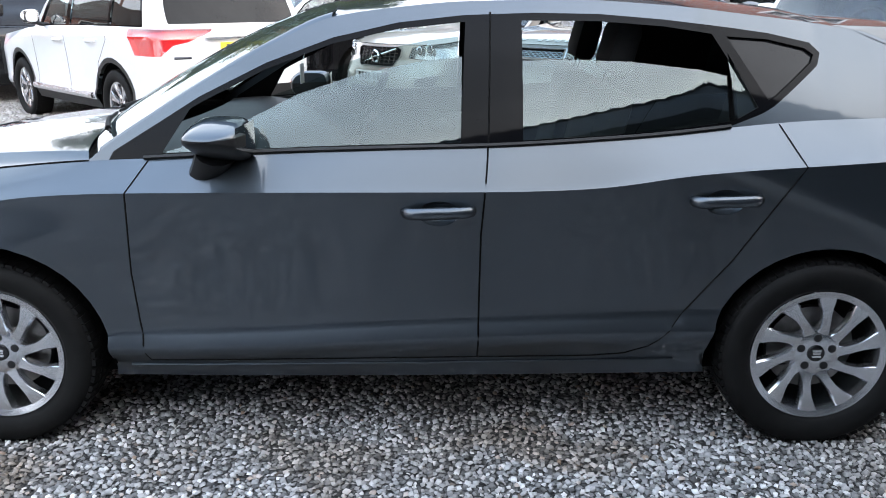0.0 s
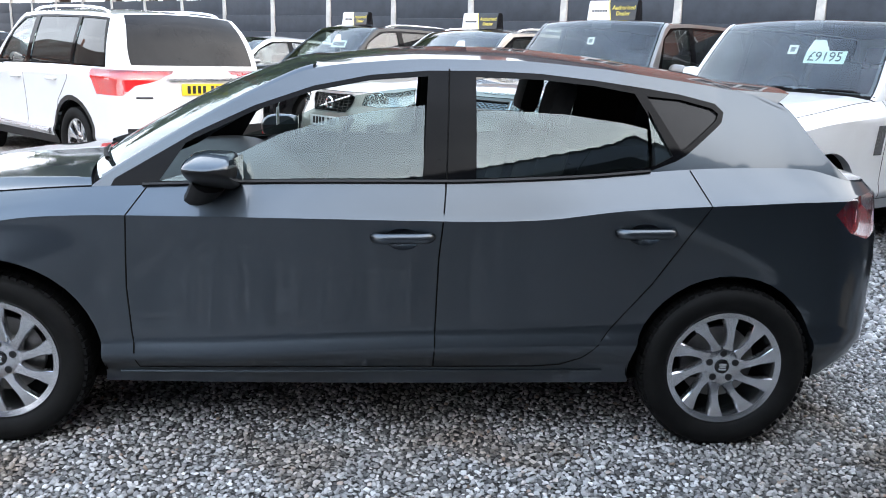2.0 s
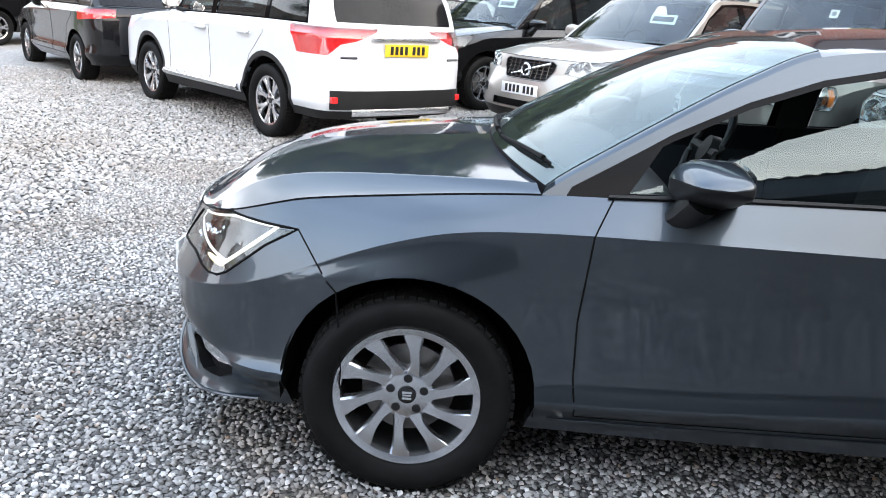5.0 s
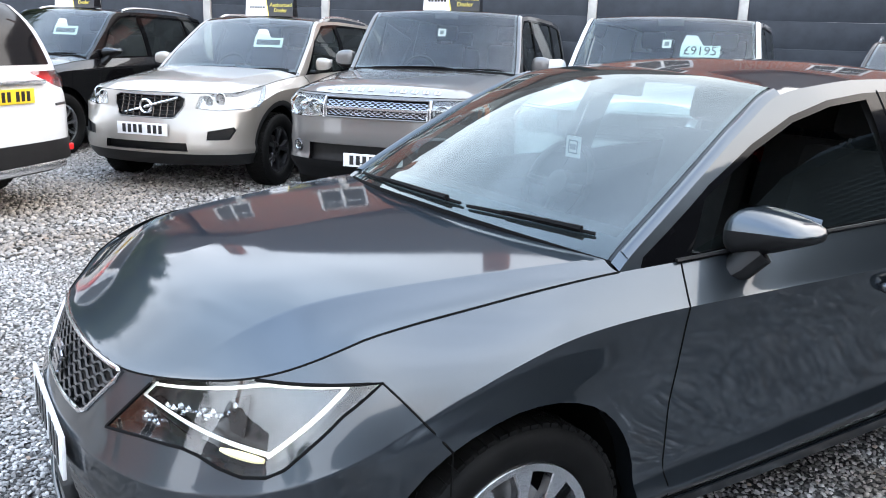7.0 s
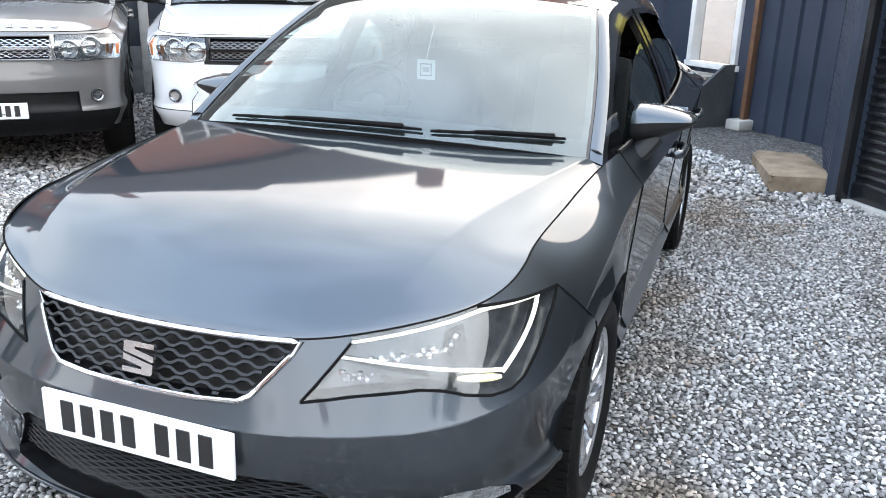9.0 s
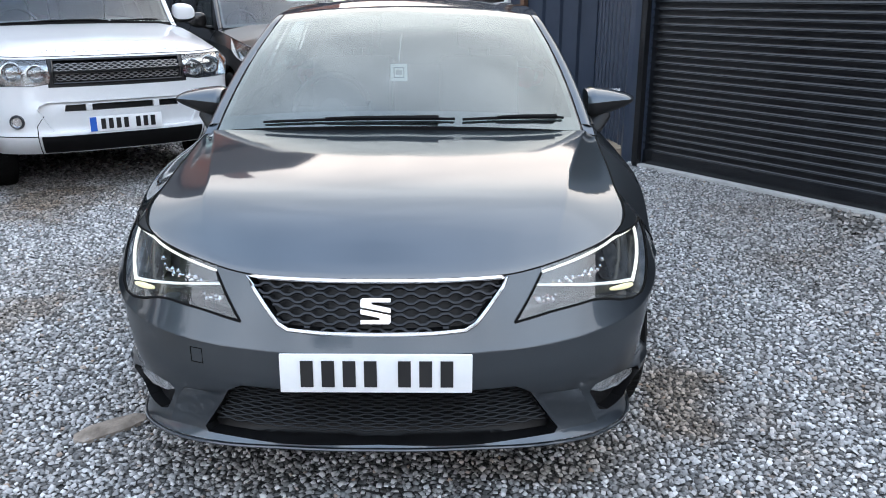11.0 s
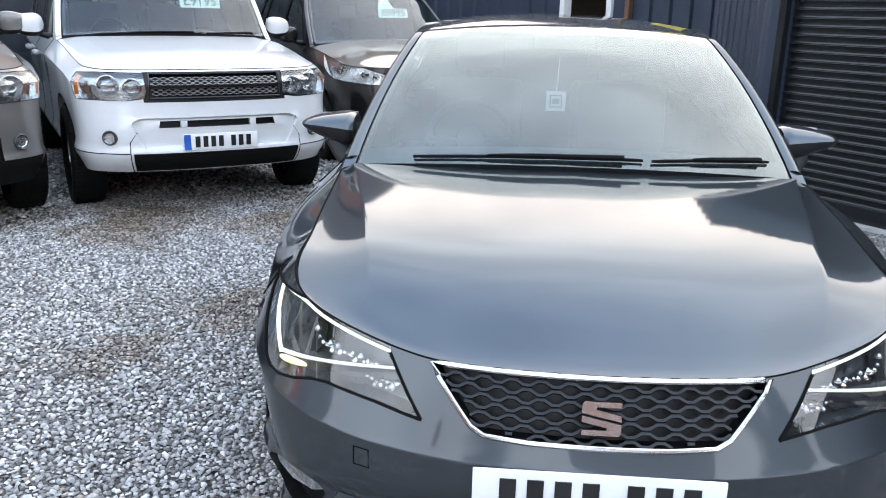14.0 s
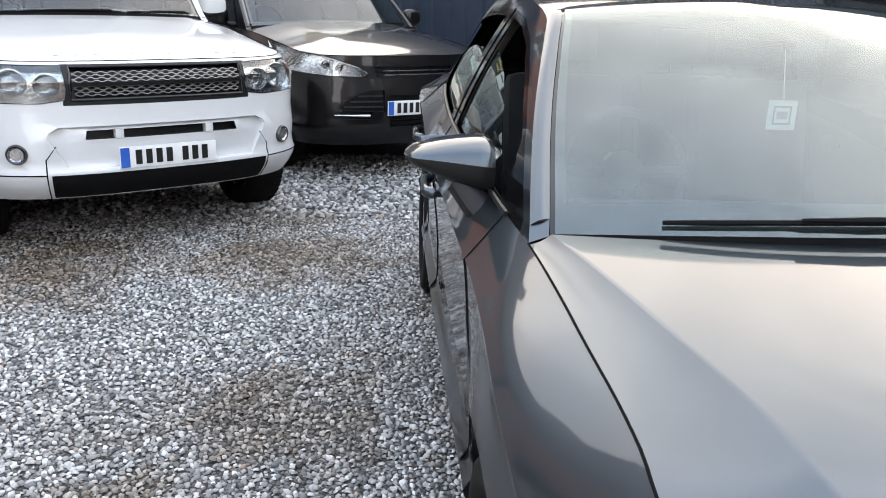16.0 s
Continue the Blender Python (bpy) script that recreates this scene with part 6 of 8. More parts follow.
for k in range(30):
    if k:
        o = post.copy()
        scene.collection.objects.link(o)
        o.location = (k * BAY, 0, lie(*(F0 + F_DIR * k * BAY).to_2d()) + rng.uniform(-0.03, 0.02))
    if k == 29:
        break
    for j in range(7):
        src = gboard if j < 2 else board
        if k == 0 and j in (0, 2):
            o = src
        else:
            o = src.copy()
            scene.collection.objects.link(o)
        z = (0.30 * j if j < 2 else 0.60 + 0.328 * (j - 2)) + lie(*(F0 + F_DIR * (k + 0.5) * BAY).to_2d()) - 0.03
        o.location = (k * BAY, rng.uniform(-0.004, 0.004) + (0.008 if j % 2 else 0), z)
        o.rotation_euler = (radians(rng.uniform(2, 5)) if j >= 2 else 0, radians(rng.uniform(-0.15, 0.15)), 0)

# ---- the cars ----
leon = make_car("hatchback_car", hatchback_lines(), pose(0, 0, 0), "dark grey metallic hatchback with lowered side windows", fine=1.0)
leon, leon_sh, leon_parts, leon_hood, leon_screen, leon_roof = leon

# ---- small parts of the hatchback ----
def text_mesh(words, size, depth=0.002, align="CENTER"):
    cu = bpy.data.curves.new("words", "FONT")
    cu.body, cu.size, cu.extrude, cu.align_x, cu.align_y = words, size, depth, align, "CENTER"
    ob = new("words", cu)
    me = bpy.data.meshes.new_from_object(ob.evaluated_get(bpy.context.evaluated_depsgraph_get()))
    bpy.data.objects.remove(ob)
    bpy.data.curves.remove(cu)
    b = bmesh.new()
    b.from_mesh(me)
    bpy.data.meshes.remove(me)
    return b


def zigzag(s0, s1, z, amp, period, poly):
    """A zigzag line across a grille, kept inside its outline."""
    runs, now = [], []
    n = int((s1 - s0) / (period / 4))
    for k in range(n + 1):
        s = s0 + period / 4 * k
        ph = k % 4
        q = (s, z + amp * (1, 1, -1, -1)[ph])
        if inside(poly, *q):
            now.append(q)
        elif len(now) > 1:
            runs.append(now)
            now = []
        else:
            now = []
    if len(now) > 1:
        runs.append(now)
    return runs


def grille_mesh(car_part, sh, poly, z0, z1, rows, period, r, d, mat, label):
    y = (z1 - z0) / rows
    for k in range(rows + 1):
        z = z0 + y * k
        # the net is even about the middle: begin half a cell beyond it
        lines = zigzag(sh.s0 - period * 0.125 + (period / 2 if k % 2 else 0) - period, poly[1][0] + 0.25, z, y * 0.24, period, poly)
        if not lines:
            continue
        for run in lines:
            run = [q for q in run if q[0] >= sh.s0 - 1e-6]
            if len(run) < 2:
                continue
            mid = run[0][0] < sh.s0 + period * 0.3
            if mid:
                run = [(sh.s0, run[0][1])] + run
            pts = [sh.low(s, zz, d) for s, zz in run]
            other = [Vector((p.x, -p.y, p.z)) for p in pts]
            for line in ([other[:0:-1] + pts] if mid else [pts, other]):
                b = bmesh.new()
                sweep(b, line, r, 4)
                part("grille_bar", b, mat, car_part, label if k == 0 else "")


sh = leon_sh
polys = sh.c["panels"](sh)
grille = [o for o in leon.children if o.name.startswith("grille")][0]
low_grille = [o for o in leon.children if o.name.startswith("lower_grille")][0]
grille_mesh(grille, sh, polys["grille"], 0.600, 0.722, 7, 0.064, 0.0046, 0.004, GRILLE_GREY, "black hexagon mesh bar")
grille_mesh(low_grille, sh, polys["lower_grille"], 0.290, 0.424, 14, 0.066, 0.0026, 0.012, MESH_BLACK, "black mesh bar")
b = bmesh.new()
rim_line = [(q[0], min(q[1], 0.7245)) for q in polys["grille"][1:-1]]
rim_line = [(sh.s0, 0.7245), (sh.sy(0.2), 0.7245), (sh.sy(0.378), 0.7245)] + rim_line[2:] + [(sh.sy(0.15), 0.592), (sh.s0, 0.591)]
half = [sh.low(s, z, -0.001) for s, z in dense(rim_line, 0.02, False)]
ring = half + [Vector((p.x, -p.y, p.z)) for p in half[::-1]]
keep = [ring[0]]
for p in ring[1:]:
    if (p - keep[-1]).length > 0.006:
        keep.append(p)
sweep(b, keep, 0.0062, 8, True)
part("grille_surround", b, DIM_CHROME, leon, "satin chrome grille surround")
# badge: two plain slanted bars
gx = sh.low(sh.s0, 0.66).x
m_b = Matrix.Translation((gx - 0.016, 0, 0.656)) @ Matrix(((0, 0, -1, 0), (-1, 0, 0, 0), (0, 1, 0, 0), (0, 0, 0, 1))) @ Matrix.Rotation(radians(-14), 4, "X") @ Matrix.Scale(0.88, 4)
b = bmesh.new()
half_badge = [(-0.046, 0.012), (-0.046, 0.034), (-0.040, 0.040), (0.046, 0.040), (0.046, 0.027), (-0.012, 0.027), (-0.012, 0.021), (0.046, 0.009), (0.046, -0.006)]
prism(b, half_badge, 0.010, m_b)
prism(b, [(-p, -q) for p, q in half_badge], 0.010, m_b)
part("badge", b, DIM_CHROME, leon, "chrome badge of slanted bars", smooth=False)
# plate on its holder
px = sh.low(sh.s0, 0.50).x
plate_at(leon, pose(px - 0.004, 0, 0.4905, 0, 1.5, 0), PLATE_WHITE)
# tow-eye cover
b = bars(bmesh.new(), sh, sh.low, [[(sh.sy(0.530), 0.478), (sh.sy(0.494), 0.478), (sh.sy(0.494), 0.522), (sh.sy(0.530), 0.522), (sh.sy(0.530), 0.478)]], 0.0018, sides=(1,))
part("shut_line", b, SEAM, leon)
# fog lamps
for sd in (-1, 1):
    b = bmesh.new()
    q = [(-2.118, 0.342), (-2.10, 0.358), (-2.04, 0.366), (-1.96, 0.360), (-1.89, 0.345), (-1.885, 0.325), (-1.97, 0.312), (-2.07, 0.322)]
    vs = [b.verts.new((p.x, p.y * sd, p.z)) for p in (sh.low(s, z, 0.014) for s, z in q)]
    ws = [b.verts.new((p.x, p.y * sd, p.z)) for p in (sh.low(s, z, 0.045) for s, z in q)]
    b.faces.new(vs)
    for k in range(len(q)):
        b.faces.new((vs[k], vs[(k + 1) % len(q)], ws[(k + 1) % len(q)], ws[k]))
    part("fog_lamp", b, LAMP_CHROME, leon, "clear fog lamp", smooth=False)
    # raised blade between the fog lamp and the lower intake
    def blade(k, j):
        top, foot = (sh.sy(0.585 - 0.125 * k), 0.372 + 0.012 * k), (sh.sy(0.660 - 0.120 * k), 0.240 + 0.010 * k)
        p = sh.low(top[0] + (foot[0] - top[0]) * j, top[1] + (foot[1] - top[1]) * j, -0.001 - 0.013 * math.sin(math.pi * j ** 0.6) * (1 - k) ** 1.3 if k >= 0 else 0.006)
        return Vector((p.x, p.y * sd, p.z))
    b = bmesh.new()
    patch(b, blade, [-0.06, 0.0, 0.12, 0.3, 0.55, 0.8, 1.0], steps(0, 1, 8))
    part("bumper_blade", b, GREY_PAINT, leon, "creased painted bumper blade")
# splitter lip in body colour
b = bmesh.new()
line = [sh.low(s, sh.key(s)[4][0] + 0.012, -0.006) for s in steps(sh.s0, -1.80, 30)]
full = [Vector((p.x, -p.y, p.z)) for p in line[:0:-1]] + line
sweep(b, full, 0.0065, 8, flat=0.8)
part("splitter", b, GREY_PAINT, leon, "painted lower lip")
# headlamps
for sd in (-1, 1):
    lamp = leon_parts[("headlamp", sd)]
    lamp.data.materials.clear()
    lamp.data.materials.append(LAMP_SILVER)

    def at(s, z, d):
        p = sh.low(s, z, d)
        return Vector((p.x, p.y * sd, p.z))
    y = sh.sy

    def top_z(s):
        return min(sh.belt(s) - 0.018, 0.776)
    def line(a, b, n=10, d=0.016):
        return [at(a[0] + (b[0] - a[0]) * t, a[1] + (b[1] - a[1]) * t, d) for t in steps(0, 1, n)]
    led_top = [at(s, top_z(s), 0.014) for s in steps(y(0.490), -1.735, 14)]
    b = bmesh.new()
    sweep(b, led_top, steps(0.0034, 0.0046, 14), 8)
    part("led_strip", b, LED, lamp, "lit white daylight strip")
    b = bmesh.new()
    sweep(b, line((-1.735, 0.776), (-1.928, 0.645)), 0.0052, 8)
    part("led_strip", b, LED, lamp, "lit white daylight strip")
    b = bmesh.new()
    sweep(b, line((-1.935, 0.636), (-2.045, 0.644), 6), [0.005, 0.008, 0.009, 0.009, 0.008, 0.007, 0.004], 8)
    part("side_light", b, LED_YELLOW, lamp, "warm lit side light")
    b = bmesh.new()
    sweep(b, line((-1.928, 0.648), (y(0.460), 0.690), 12, 0.018), steps(0.0052, 0.0032, 12), 6)
    part("light_guide", b, LED_DIM, lamp, "dim white light guide")
    b = bmesh.new()
    sweep(b, line((y(0.460), 0.690), (y(0.488), 0.722), 4, 0.018), 0.0032, 6)
    part("light_guide", b, LED_DIM, lamp, "dim white light guide")
    # a shelf parts the lamp into an upper and a lower chamber
    b = bmesh.new()
    up = [(y(0.652), 0.650), (y(0.60), 0.660), (y(0.54), 0.670), (y(0.470), 0.682)]
    patch(b, lambda k, d: at(up[k][0], up[k][1], d), [0, 1, 2, 3], [0.016, 0.054])
    part("lamp_shelf", b, LAMP_DARK, lamp)
    rng = random.Random(5)
    # dark wedges behind the lower chamber and beside the upright strip
    b = bmesh.new()
    wedge = [(y(0.640), 0.630), (y(0.600), 0.640), (y(0.540), 0.650), (y(0.560), 0.632), (y(0.620), 0.622)]
    b.faces.new([b.verts.new(at(s, z, 0.040)) for s, z in wedge])
    part("lamp_mask", b, LAMP_DARK, lamp, "dark mask", smooth=False)
    b = bmesh.new()
    wedge = [(y(0.735), 0.742), (y(0.700), 0.730), (y(0.690), 0.700), (y(0.705), 0.668), (y(0.735), 0.660)]
    b.faces.new([b.verts.new(at(s, z, 0.042)) for s, z in wedge])
    part("lamp_mask", b, LAMP_DARK, lamp, "dark mask", smooth=False)
    # rows of clear lens blocks
    row = [(0.712, 0.722), (0.700, 0.706), (0.686, 0.698)] + [(0.676 - 0.0112 * k, 0.696 - 0.0012 * k + 0.006 * (k % 2) - 0.003 * (k % 3)) for k in range(14)]
    row += [(0.546 - 0.0135 * k, 0.656 - 0.003 * (k % 3)) for k in range(7)] + [(0.522 - 0.0155 * k, 0.641 + 0.003 * (k % 2)) for k in range(4)]
    for k, (sy_, sz) in enumerate(row):
        b = bmesh.new()
        p = at(y(sy_), sz, 0.030)
        r = rng.uniform(0.0045, 0.0095)
        bmesh.ops.create_icosphere(b, subdivisions=1, radius=r)
        for v in b.verts:
            v.co = Vector((v.co.x * 1.1, v.co.y * rng.uniform(0.9, 1.4), v.co.z * rng.uniform(0.7, 1.2))) + p
        part("lens_block", b, CHROME if k % 3 else SATIN, lamp, "silver lens block" if k == 0 else "", smooth=False)
# mirrors, handles
for sd in (-1, 1):
    make_mirror(leon, -0.50, 0.775, 1.004, sd, GREY_PAINT, 1.0)
    make_handle(sh, leon_parts[("front_door", sd)], 0.108, 0.798, sd, GREY_PAINT, 0.222, True)
    make_handle(sh, leon_parts[("rear_door", sd)], 0.962, 0.832, sd, GREY_PAINT, 0.215, True)
    # rubber strip under the windows
    b = bmesh.new()
    sweep(b, [Vector((p.x, p.y * sd, p.z)) for p in (sh.top(s, sh.belt(s) + 0.004, -0.004) for s in steps(-0.80, 0.985, 30))], 0.007, 6)
    part("window_seal", b, TRIM, leon, "black rubber window seal")
    # bright upper edge of the sill
    b = bmesh.new()
    sweep(b, [Vector((p.x, p.y * sd, p.z)) for p in (sh.low(x, 0.262 + 0.016 * (x + 0.9), -0.003) for x in steps(-0.90, 0.86, 30))], 0.0055, 8)
    part("sill_edge", b, GREY_PAINT, leon, "rounded painted sill edge")
    # shut line down the black middle pillar
    b = bmesh.new()
    sweep(b, [Vector((p.x, p.y * sd, p.z)) for p in (sh.top(0.258 + 0.02 * (z - 1.0), z, -0.0004) for z in steps(sh.belt(0.258), 1.365, 14))], 0.003, 4)
    part("shut_line", b, SEAM, leon)
# spoiler
b = bmesh.new()
patch(b, lambda k, a: leon_roof(0.93 + 0.07 * min(k, 1.0), a * 0.97) + Vector((0.11 * max(0, k) ** 1.5, 0, 0.012 * k)), steps(0, 1, 5), steps(-1, 1, 20))
patch(b, lambda k, a: leon_roof(1.0, a * 0.97) + Vector((0.11 - 0.05 * k, 0, 0.012 - 0.045 * k)), steps(0, 1, 2), steps(-1, 1, 20))
for sd in (-1, 1):
    q = sh.top(1.60, sh.rail(1.60))
    corners = [leon_roof(0.93, sd * 0.97), leon_roof(1.0, sd * 0.97) + Vector((0.11, 0, 0.012)), leon_roof(1.0, sd * 0.97) + Vector((0.06, 0, -0.033)), Vector((q.x, q.y * sd, q.z)), leon_roof(0.97, sd)]
    b.faces.new([b.verts.new(p) for p in corners])
part("roof_spoiler", b, GREY_PAINT, leon, "painted roof spoiler")
# dark sensor patch at the head of the windscreen
b = bmesh.new()
patch(b, lambda k, a: leon_screen(k, a * (1.25 - 0.5 * (k - 0.90) / 0.06)) - Vector((-0.004, 0, 0.004)), steps(0.895, 0.985, 4), steps(-0.13, 0.13, 6))
part("sensor_patch", b, CABIN, leon, "dark sensor patch behind the screen")
# pale mark on each wheel cap
for hub in [o for o in leon.children if o.name.split(".")[0] == "wheel"]:
    cap = [o for o in hub.children if o.name.split(".")[0] == "hub_cap"][0]
    b = bmesh.new()
    for z0, z1, x0, x1 in ((0.006, 0.013, -0.014, 0.014), (-0.0025, 0.003, -0.012, 0.012), (-0.013, -0.006, -0.014, 0.014)):
        box(b, x0, x1, -0.0712, -0.0690, z0, z1)
    part("cap_mark", b, SATIN, cap, "pale bar mark", smooth=False)
# hang tag behind the windscreen
tag = thing("hang_tag", pose(-0.445, 0.03, 1.125, 0, 0, 0), "white square paper tag hung in the windscreen", "paper tag")
b = bmesh.new()
box(b, -0.0015, 0.0015, -0.038, 0.038, -0.038, 0.038)
part("card", b, CARD, tag, smooth=False)
b = bmesh.new()
for q in ((-0.024, 0.024, 0.020, 0.024), (-0.024, 0.024, -0.024, -0.020), (-0.024, -0.020, -0.020, 0.020), (0.020, 0.024, -0.020, 0.020)):
    box(b, -0.003, -0.0015, q[0], q[1], q[2], q[3])
part("printed_square", b, INK, tag, smooth=False)
b = bmesh.new()
box(b, -0.003, -0.0015, -0.014, 0.014, -0.010, 0.010)
part("printed_block", b, DARK_CONCRETE, tag, smooth=False)
b = bmesh.new()
sweep(b, [(0, 0, 0.038), (0.05, -0.01, 0.165)], 0.0012, 4)
part("string", b, CARD, tag)

# ---- small parts of the other cars ----
def roof_sign(m):
    """A dealer's roof sign: white and black halves, a yellow slanted edge, two lines of words."""
    t = thing("roof_sign", m, "white and black dealer sign on a car roof", "roof sign", "dealer roof signs")
    w, h, d = 0.30, 0.20, 0.07
    prof = [(-d, 0.0), (-d * 0.62, h * 0.88), (-d * 0.4, h), (d * 0.4, h), (d * 0.62, h * 0.88), (d, 0.0)]

    def block(name, ya, yb, mat, lab):
        b = bmesh.new()
        rows = [[b.verts.new((x, yy + (0.05 * (z / h - 0.5)) * sl, z)) for x, z in prof] for yy, sl in (ya, yb)]
        for i in range(len(prof)):
            j = (i + 1) % len(prof)
            b.faces.new((rows[0][i], rows[0][j], rows[1][j], rows[1][i]))
        b.faces.new(rows[0])
        b.faces.new(rows[1][::-1])
        part(name, b, mat, t, lab, sharp=30)
    block("white_half", (w, 0), (0.035, 1), CARD, "white half")
    block("yellow_edge", (0.035, 1), (0.02, 1), YELLOW_CARD, "yellow slanted edge")
    block("black_half", (0.02, 1), (-w, 0), GLOSS_BLACK, "black half")
    lean = math.atan2(d * 0.38, h * 0.88)
    for words, z, y in (("Authorised", 0.125, -0.145), ("Dealer", 0.065, -0.145)):
        b = text_mesh(words, 0.062, 0.001)
        f = Matrix.Translation((-d * (1 - 0.38 * z / (h * 0.88)) - 0.003, y, z)) @ Matrix.Rotation(lean, 4, "Y") @ Matrix(((0, 0, -1, 0), (-1, 0, 0, 0), (0, 1, 0, 0), (0, 0, 0, 1)))
        bmesh.ops.transform(b, matrix=f, verts=b.verts)
        part("lettering", b, YELLOW_CARD, t, "pale yellow word", smooth=False)
    x = -d * (1 - 0.38 * 0.095 / (h * 0.88)) - 0.003
    for k in range(6):
        b = bmesh.new()
        box(b, x, x + 0.003, 0.25 - 0.034 * k, 0.228 - 0.034 * k, 0.083, 0.107)
        part("name_bar", b, GLOSS_BLACK, t, "black bar of small writing" if k == 0 else "", smooth=False)
    return t


def price_card(m, words):
    t = thing("price_card", m, "pale green price card behind a windscreen", "price card")
    b = bmesh.new()
    box(b, -0.002, 0.002, -0.17, 0.17, -0.055, 0.055)
    part("card", b, PRICE_CARD, t, smooth=False)
    b = bmesh.new()
    prism(b, [(-0.17, 0.055), (0.02, 0.055), (-0.04, 0.15), (-0.14, 0.15)], 0.003, Matrix(((0, 0, 1, 0), (-1, 0, 0, 0), (0, 1, 0, 0), (0, 0, 0, 1))))
    part("header", b, CARD, t, "white header", smooth=False)
    if words:
        b = text_mesh(words, 0.115, 0.001)
        bmesh.ops.transform(b, matrix=Matrix.Translation((-0.0045, 0, 0)) @ Matrix(((0, 0, -1, 0), (-1, 0, 0, 0), (0, 1, 0, 0), (0, 0, 0, 1))), verts=b.verts)
        part("price", b, INK, t, "printed price", smooth=False)
    else:
        b = bmesh.new()
        box(b, -0.0045, -0.002, -0.14, 0.14, -0.03, 0.03)
        part("price_bar", b, INK, t, smooth=False)


def small_tag(m):
    t = thing("hang_tag", m, "white square paper tag hung in the windscreen", "paper tag")
    b = bmesh.new()
    box(b, -0.0015, 0.0015, -0.04, 0.04, -0.04, 0.04)
    part("card", b, CARD, t, smooth=False)
    b = bmesh.new()
    box(b, -0.003, -0.0015, -0.02, 0.02, -0.02, 0.02)
    part("printed_square", b, DARK_CONCRETE, t, smooth=False)


def lamp_bowls(cp, sd, bowls, mat=CHROME):
    """Round projector bowls in a headlamp: (outline y, height, radius)."""
    sh, parts = cp[1], cp[2]
    lamp = parts[("headlamp", sd)]
    for y, z, r in bowls:
        p = sh.low(sh.sy(y), z, 0.030)
        b = bmesh.new()
        f = Matrix.Translation((p.x, p.y * sd, p.z))
        lathe(b, [(r, -0.028), (r * 0.92, -0.030), (r * 0.86, -0.022), (r * 0.6, 0.012), (r * 0.45, 0.014)], 20, "y", m=f @ Matrix.Rotation(radians(-90), 4, "Z"))
        bowl = part("lamp_bowl", b, mat, lamp, "chrome lamp bowl")
        b = bmesh.new()
        lathe(b, [(0.001, -0.016), (r * 0.3, -0.012), (r * 0.48, 0.0), (r * 0.5, 0.012)], 16, "y", m=f @ Matrix.Rotation(radians(-90), 4, "Z"))
        part("projector", b, LAMP_GLASS if mat is not CHROME else GLOSS_BLACK, bowl, "projector lens")


def named(cp, name):
    return [o for o in cp[0].children if o.name.split(".")[0] == name][0]


def roof_rails(cp, mat=SATIN, k0=0.10, k1=0.92):
    car, sh, roof = cp[0], cp[1], cp[5]
    for sd in (-1, 1):
        b = bmesh.new()
        pts = [roof(k, sd * 0.93) + Vector((0, 0, 0.012 + 0.035 * math.sin(math.pi * t) ** 0.3)) for t, k in ((t, k0 + (k1 - k0) * t) for t in steps(0, 1, 16))]
        sweep(b, pts, 0.015, 6)
        part("roof_rail", b, mat, car, "silver roof rail")


def upright_mirror(car, x, y, z, side, mat, size):
    """The tall door mirror of an off-roader: rounded painted shell, dark foot, glass behind."""
    def shell(u, v):
        t = 2 * math.pi * v
        e = math.sqrt(max(0.02, 1 - abs(2 * u - 1) ** 3.2))
        cs, sn = math.cos(t), math.sin(t)
        return Vector((x + (0.055 * e * math.copysign(abs(cs) ** 0.6, cs) - 0.02) * size, (y + (0.05 + 0.20 * u) * size) * side, z + (0.092 - 0.020 * u) * e * math.copysign(abs(sn) ** 0.55, sn) * size))
    b = bmesh.new()
    g = patch(b, shell, [0, 0.03, 0.08, 0.18, 0.35, 0.5, 0.65, 0.82, 0.92, 0.97, 1.0], steps(-0.07, 0.57, 16))
    body = part("door_mirror", b, mat, car, "painted upright mirror cap")
    b = bmesh.new()
    patch(b, shell, [0, 0.03, 0.08, 0.18, 0.35, 0.5, 0.65, 0.82, 0.92, 0.97, 1.0], steps(0.57, 0.93, 10))
    part("lower_shell", b, TRIM, body, "black lower shell")
    b = bmesh.new()
    patch(b, lambda u, v: Vector((x + 0.028 * size, (y + (0.075 + 0.155 * u) * size) * side, z + (v - 0.5) * 0.135 * size)), [0, 1], [0, 1])
    part("mirror_glass", b, CHROME, body, "mirror glass")
    b = bmesh.new()
    sweep(b, [(x, (y - 0.03) * side, z - 0.085 * size), (x, (y + 0.04) * side, z - 0.080 * size), (x, (y + 0.11 * size) * side, z - 0.055 * size)], [0.045 * size, 0.040 * size, 0.034 * size], 10, flat=0.6)
    part("stalk", b, TRIM, body, "black plastic mirror foot")
    return body


def car_mirrors(cp, mat, x=None, size=1.0, tall=False):
    car, sh = cp[0], cp[1]
    x = sh.c["sA"] + 0.34 if x is None else x
    p = sh.low(x, sh.belt(x))
    for sd in (-1, 1):
        if tall:
            upright_mirror(car, p.x, p.y - 0.02, p.z + 0.10, sd, mat, size)
        else:
            make_mirror(car, p.x, p.y - 0.02, p.z + 0.075, sd, mat, size, TRIM)


def car_handles(cp, mat, z=None):
    car, sh, parts = cp[0], cp[1], cp[2]
    c = sh.c
    xb = c["sT"] + 0.38
    for sd in (-1, 1):
        for k, x in (("front_door", xb - 0.16), ("rear_door", xb + 0.74)):
            if (k, sd) in parts:
                make_handle(sh, parts[(k, sd)], x, (z or sh.belt(x) - 0.14), sd, mat, 0.2)


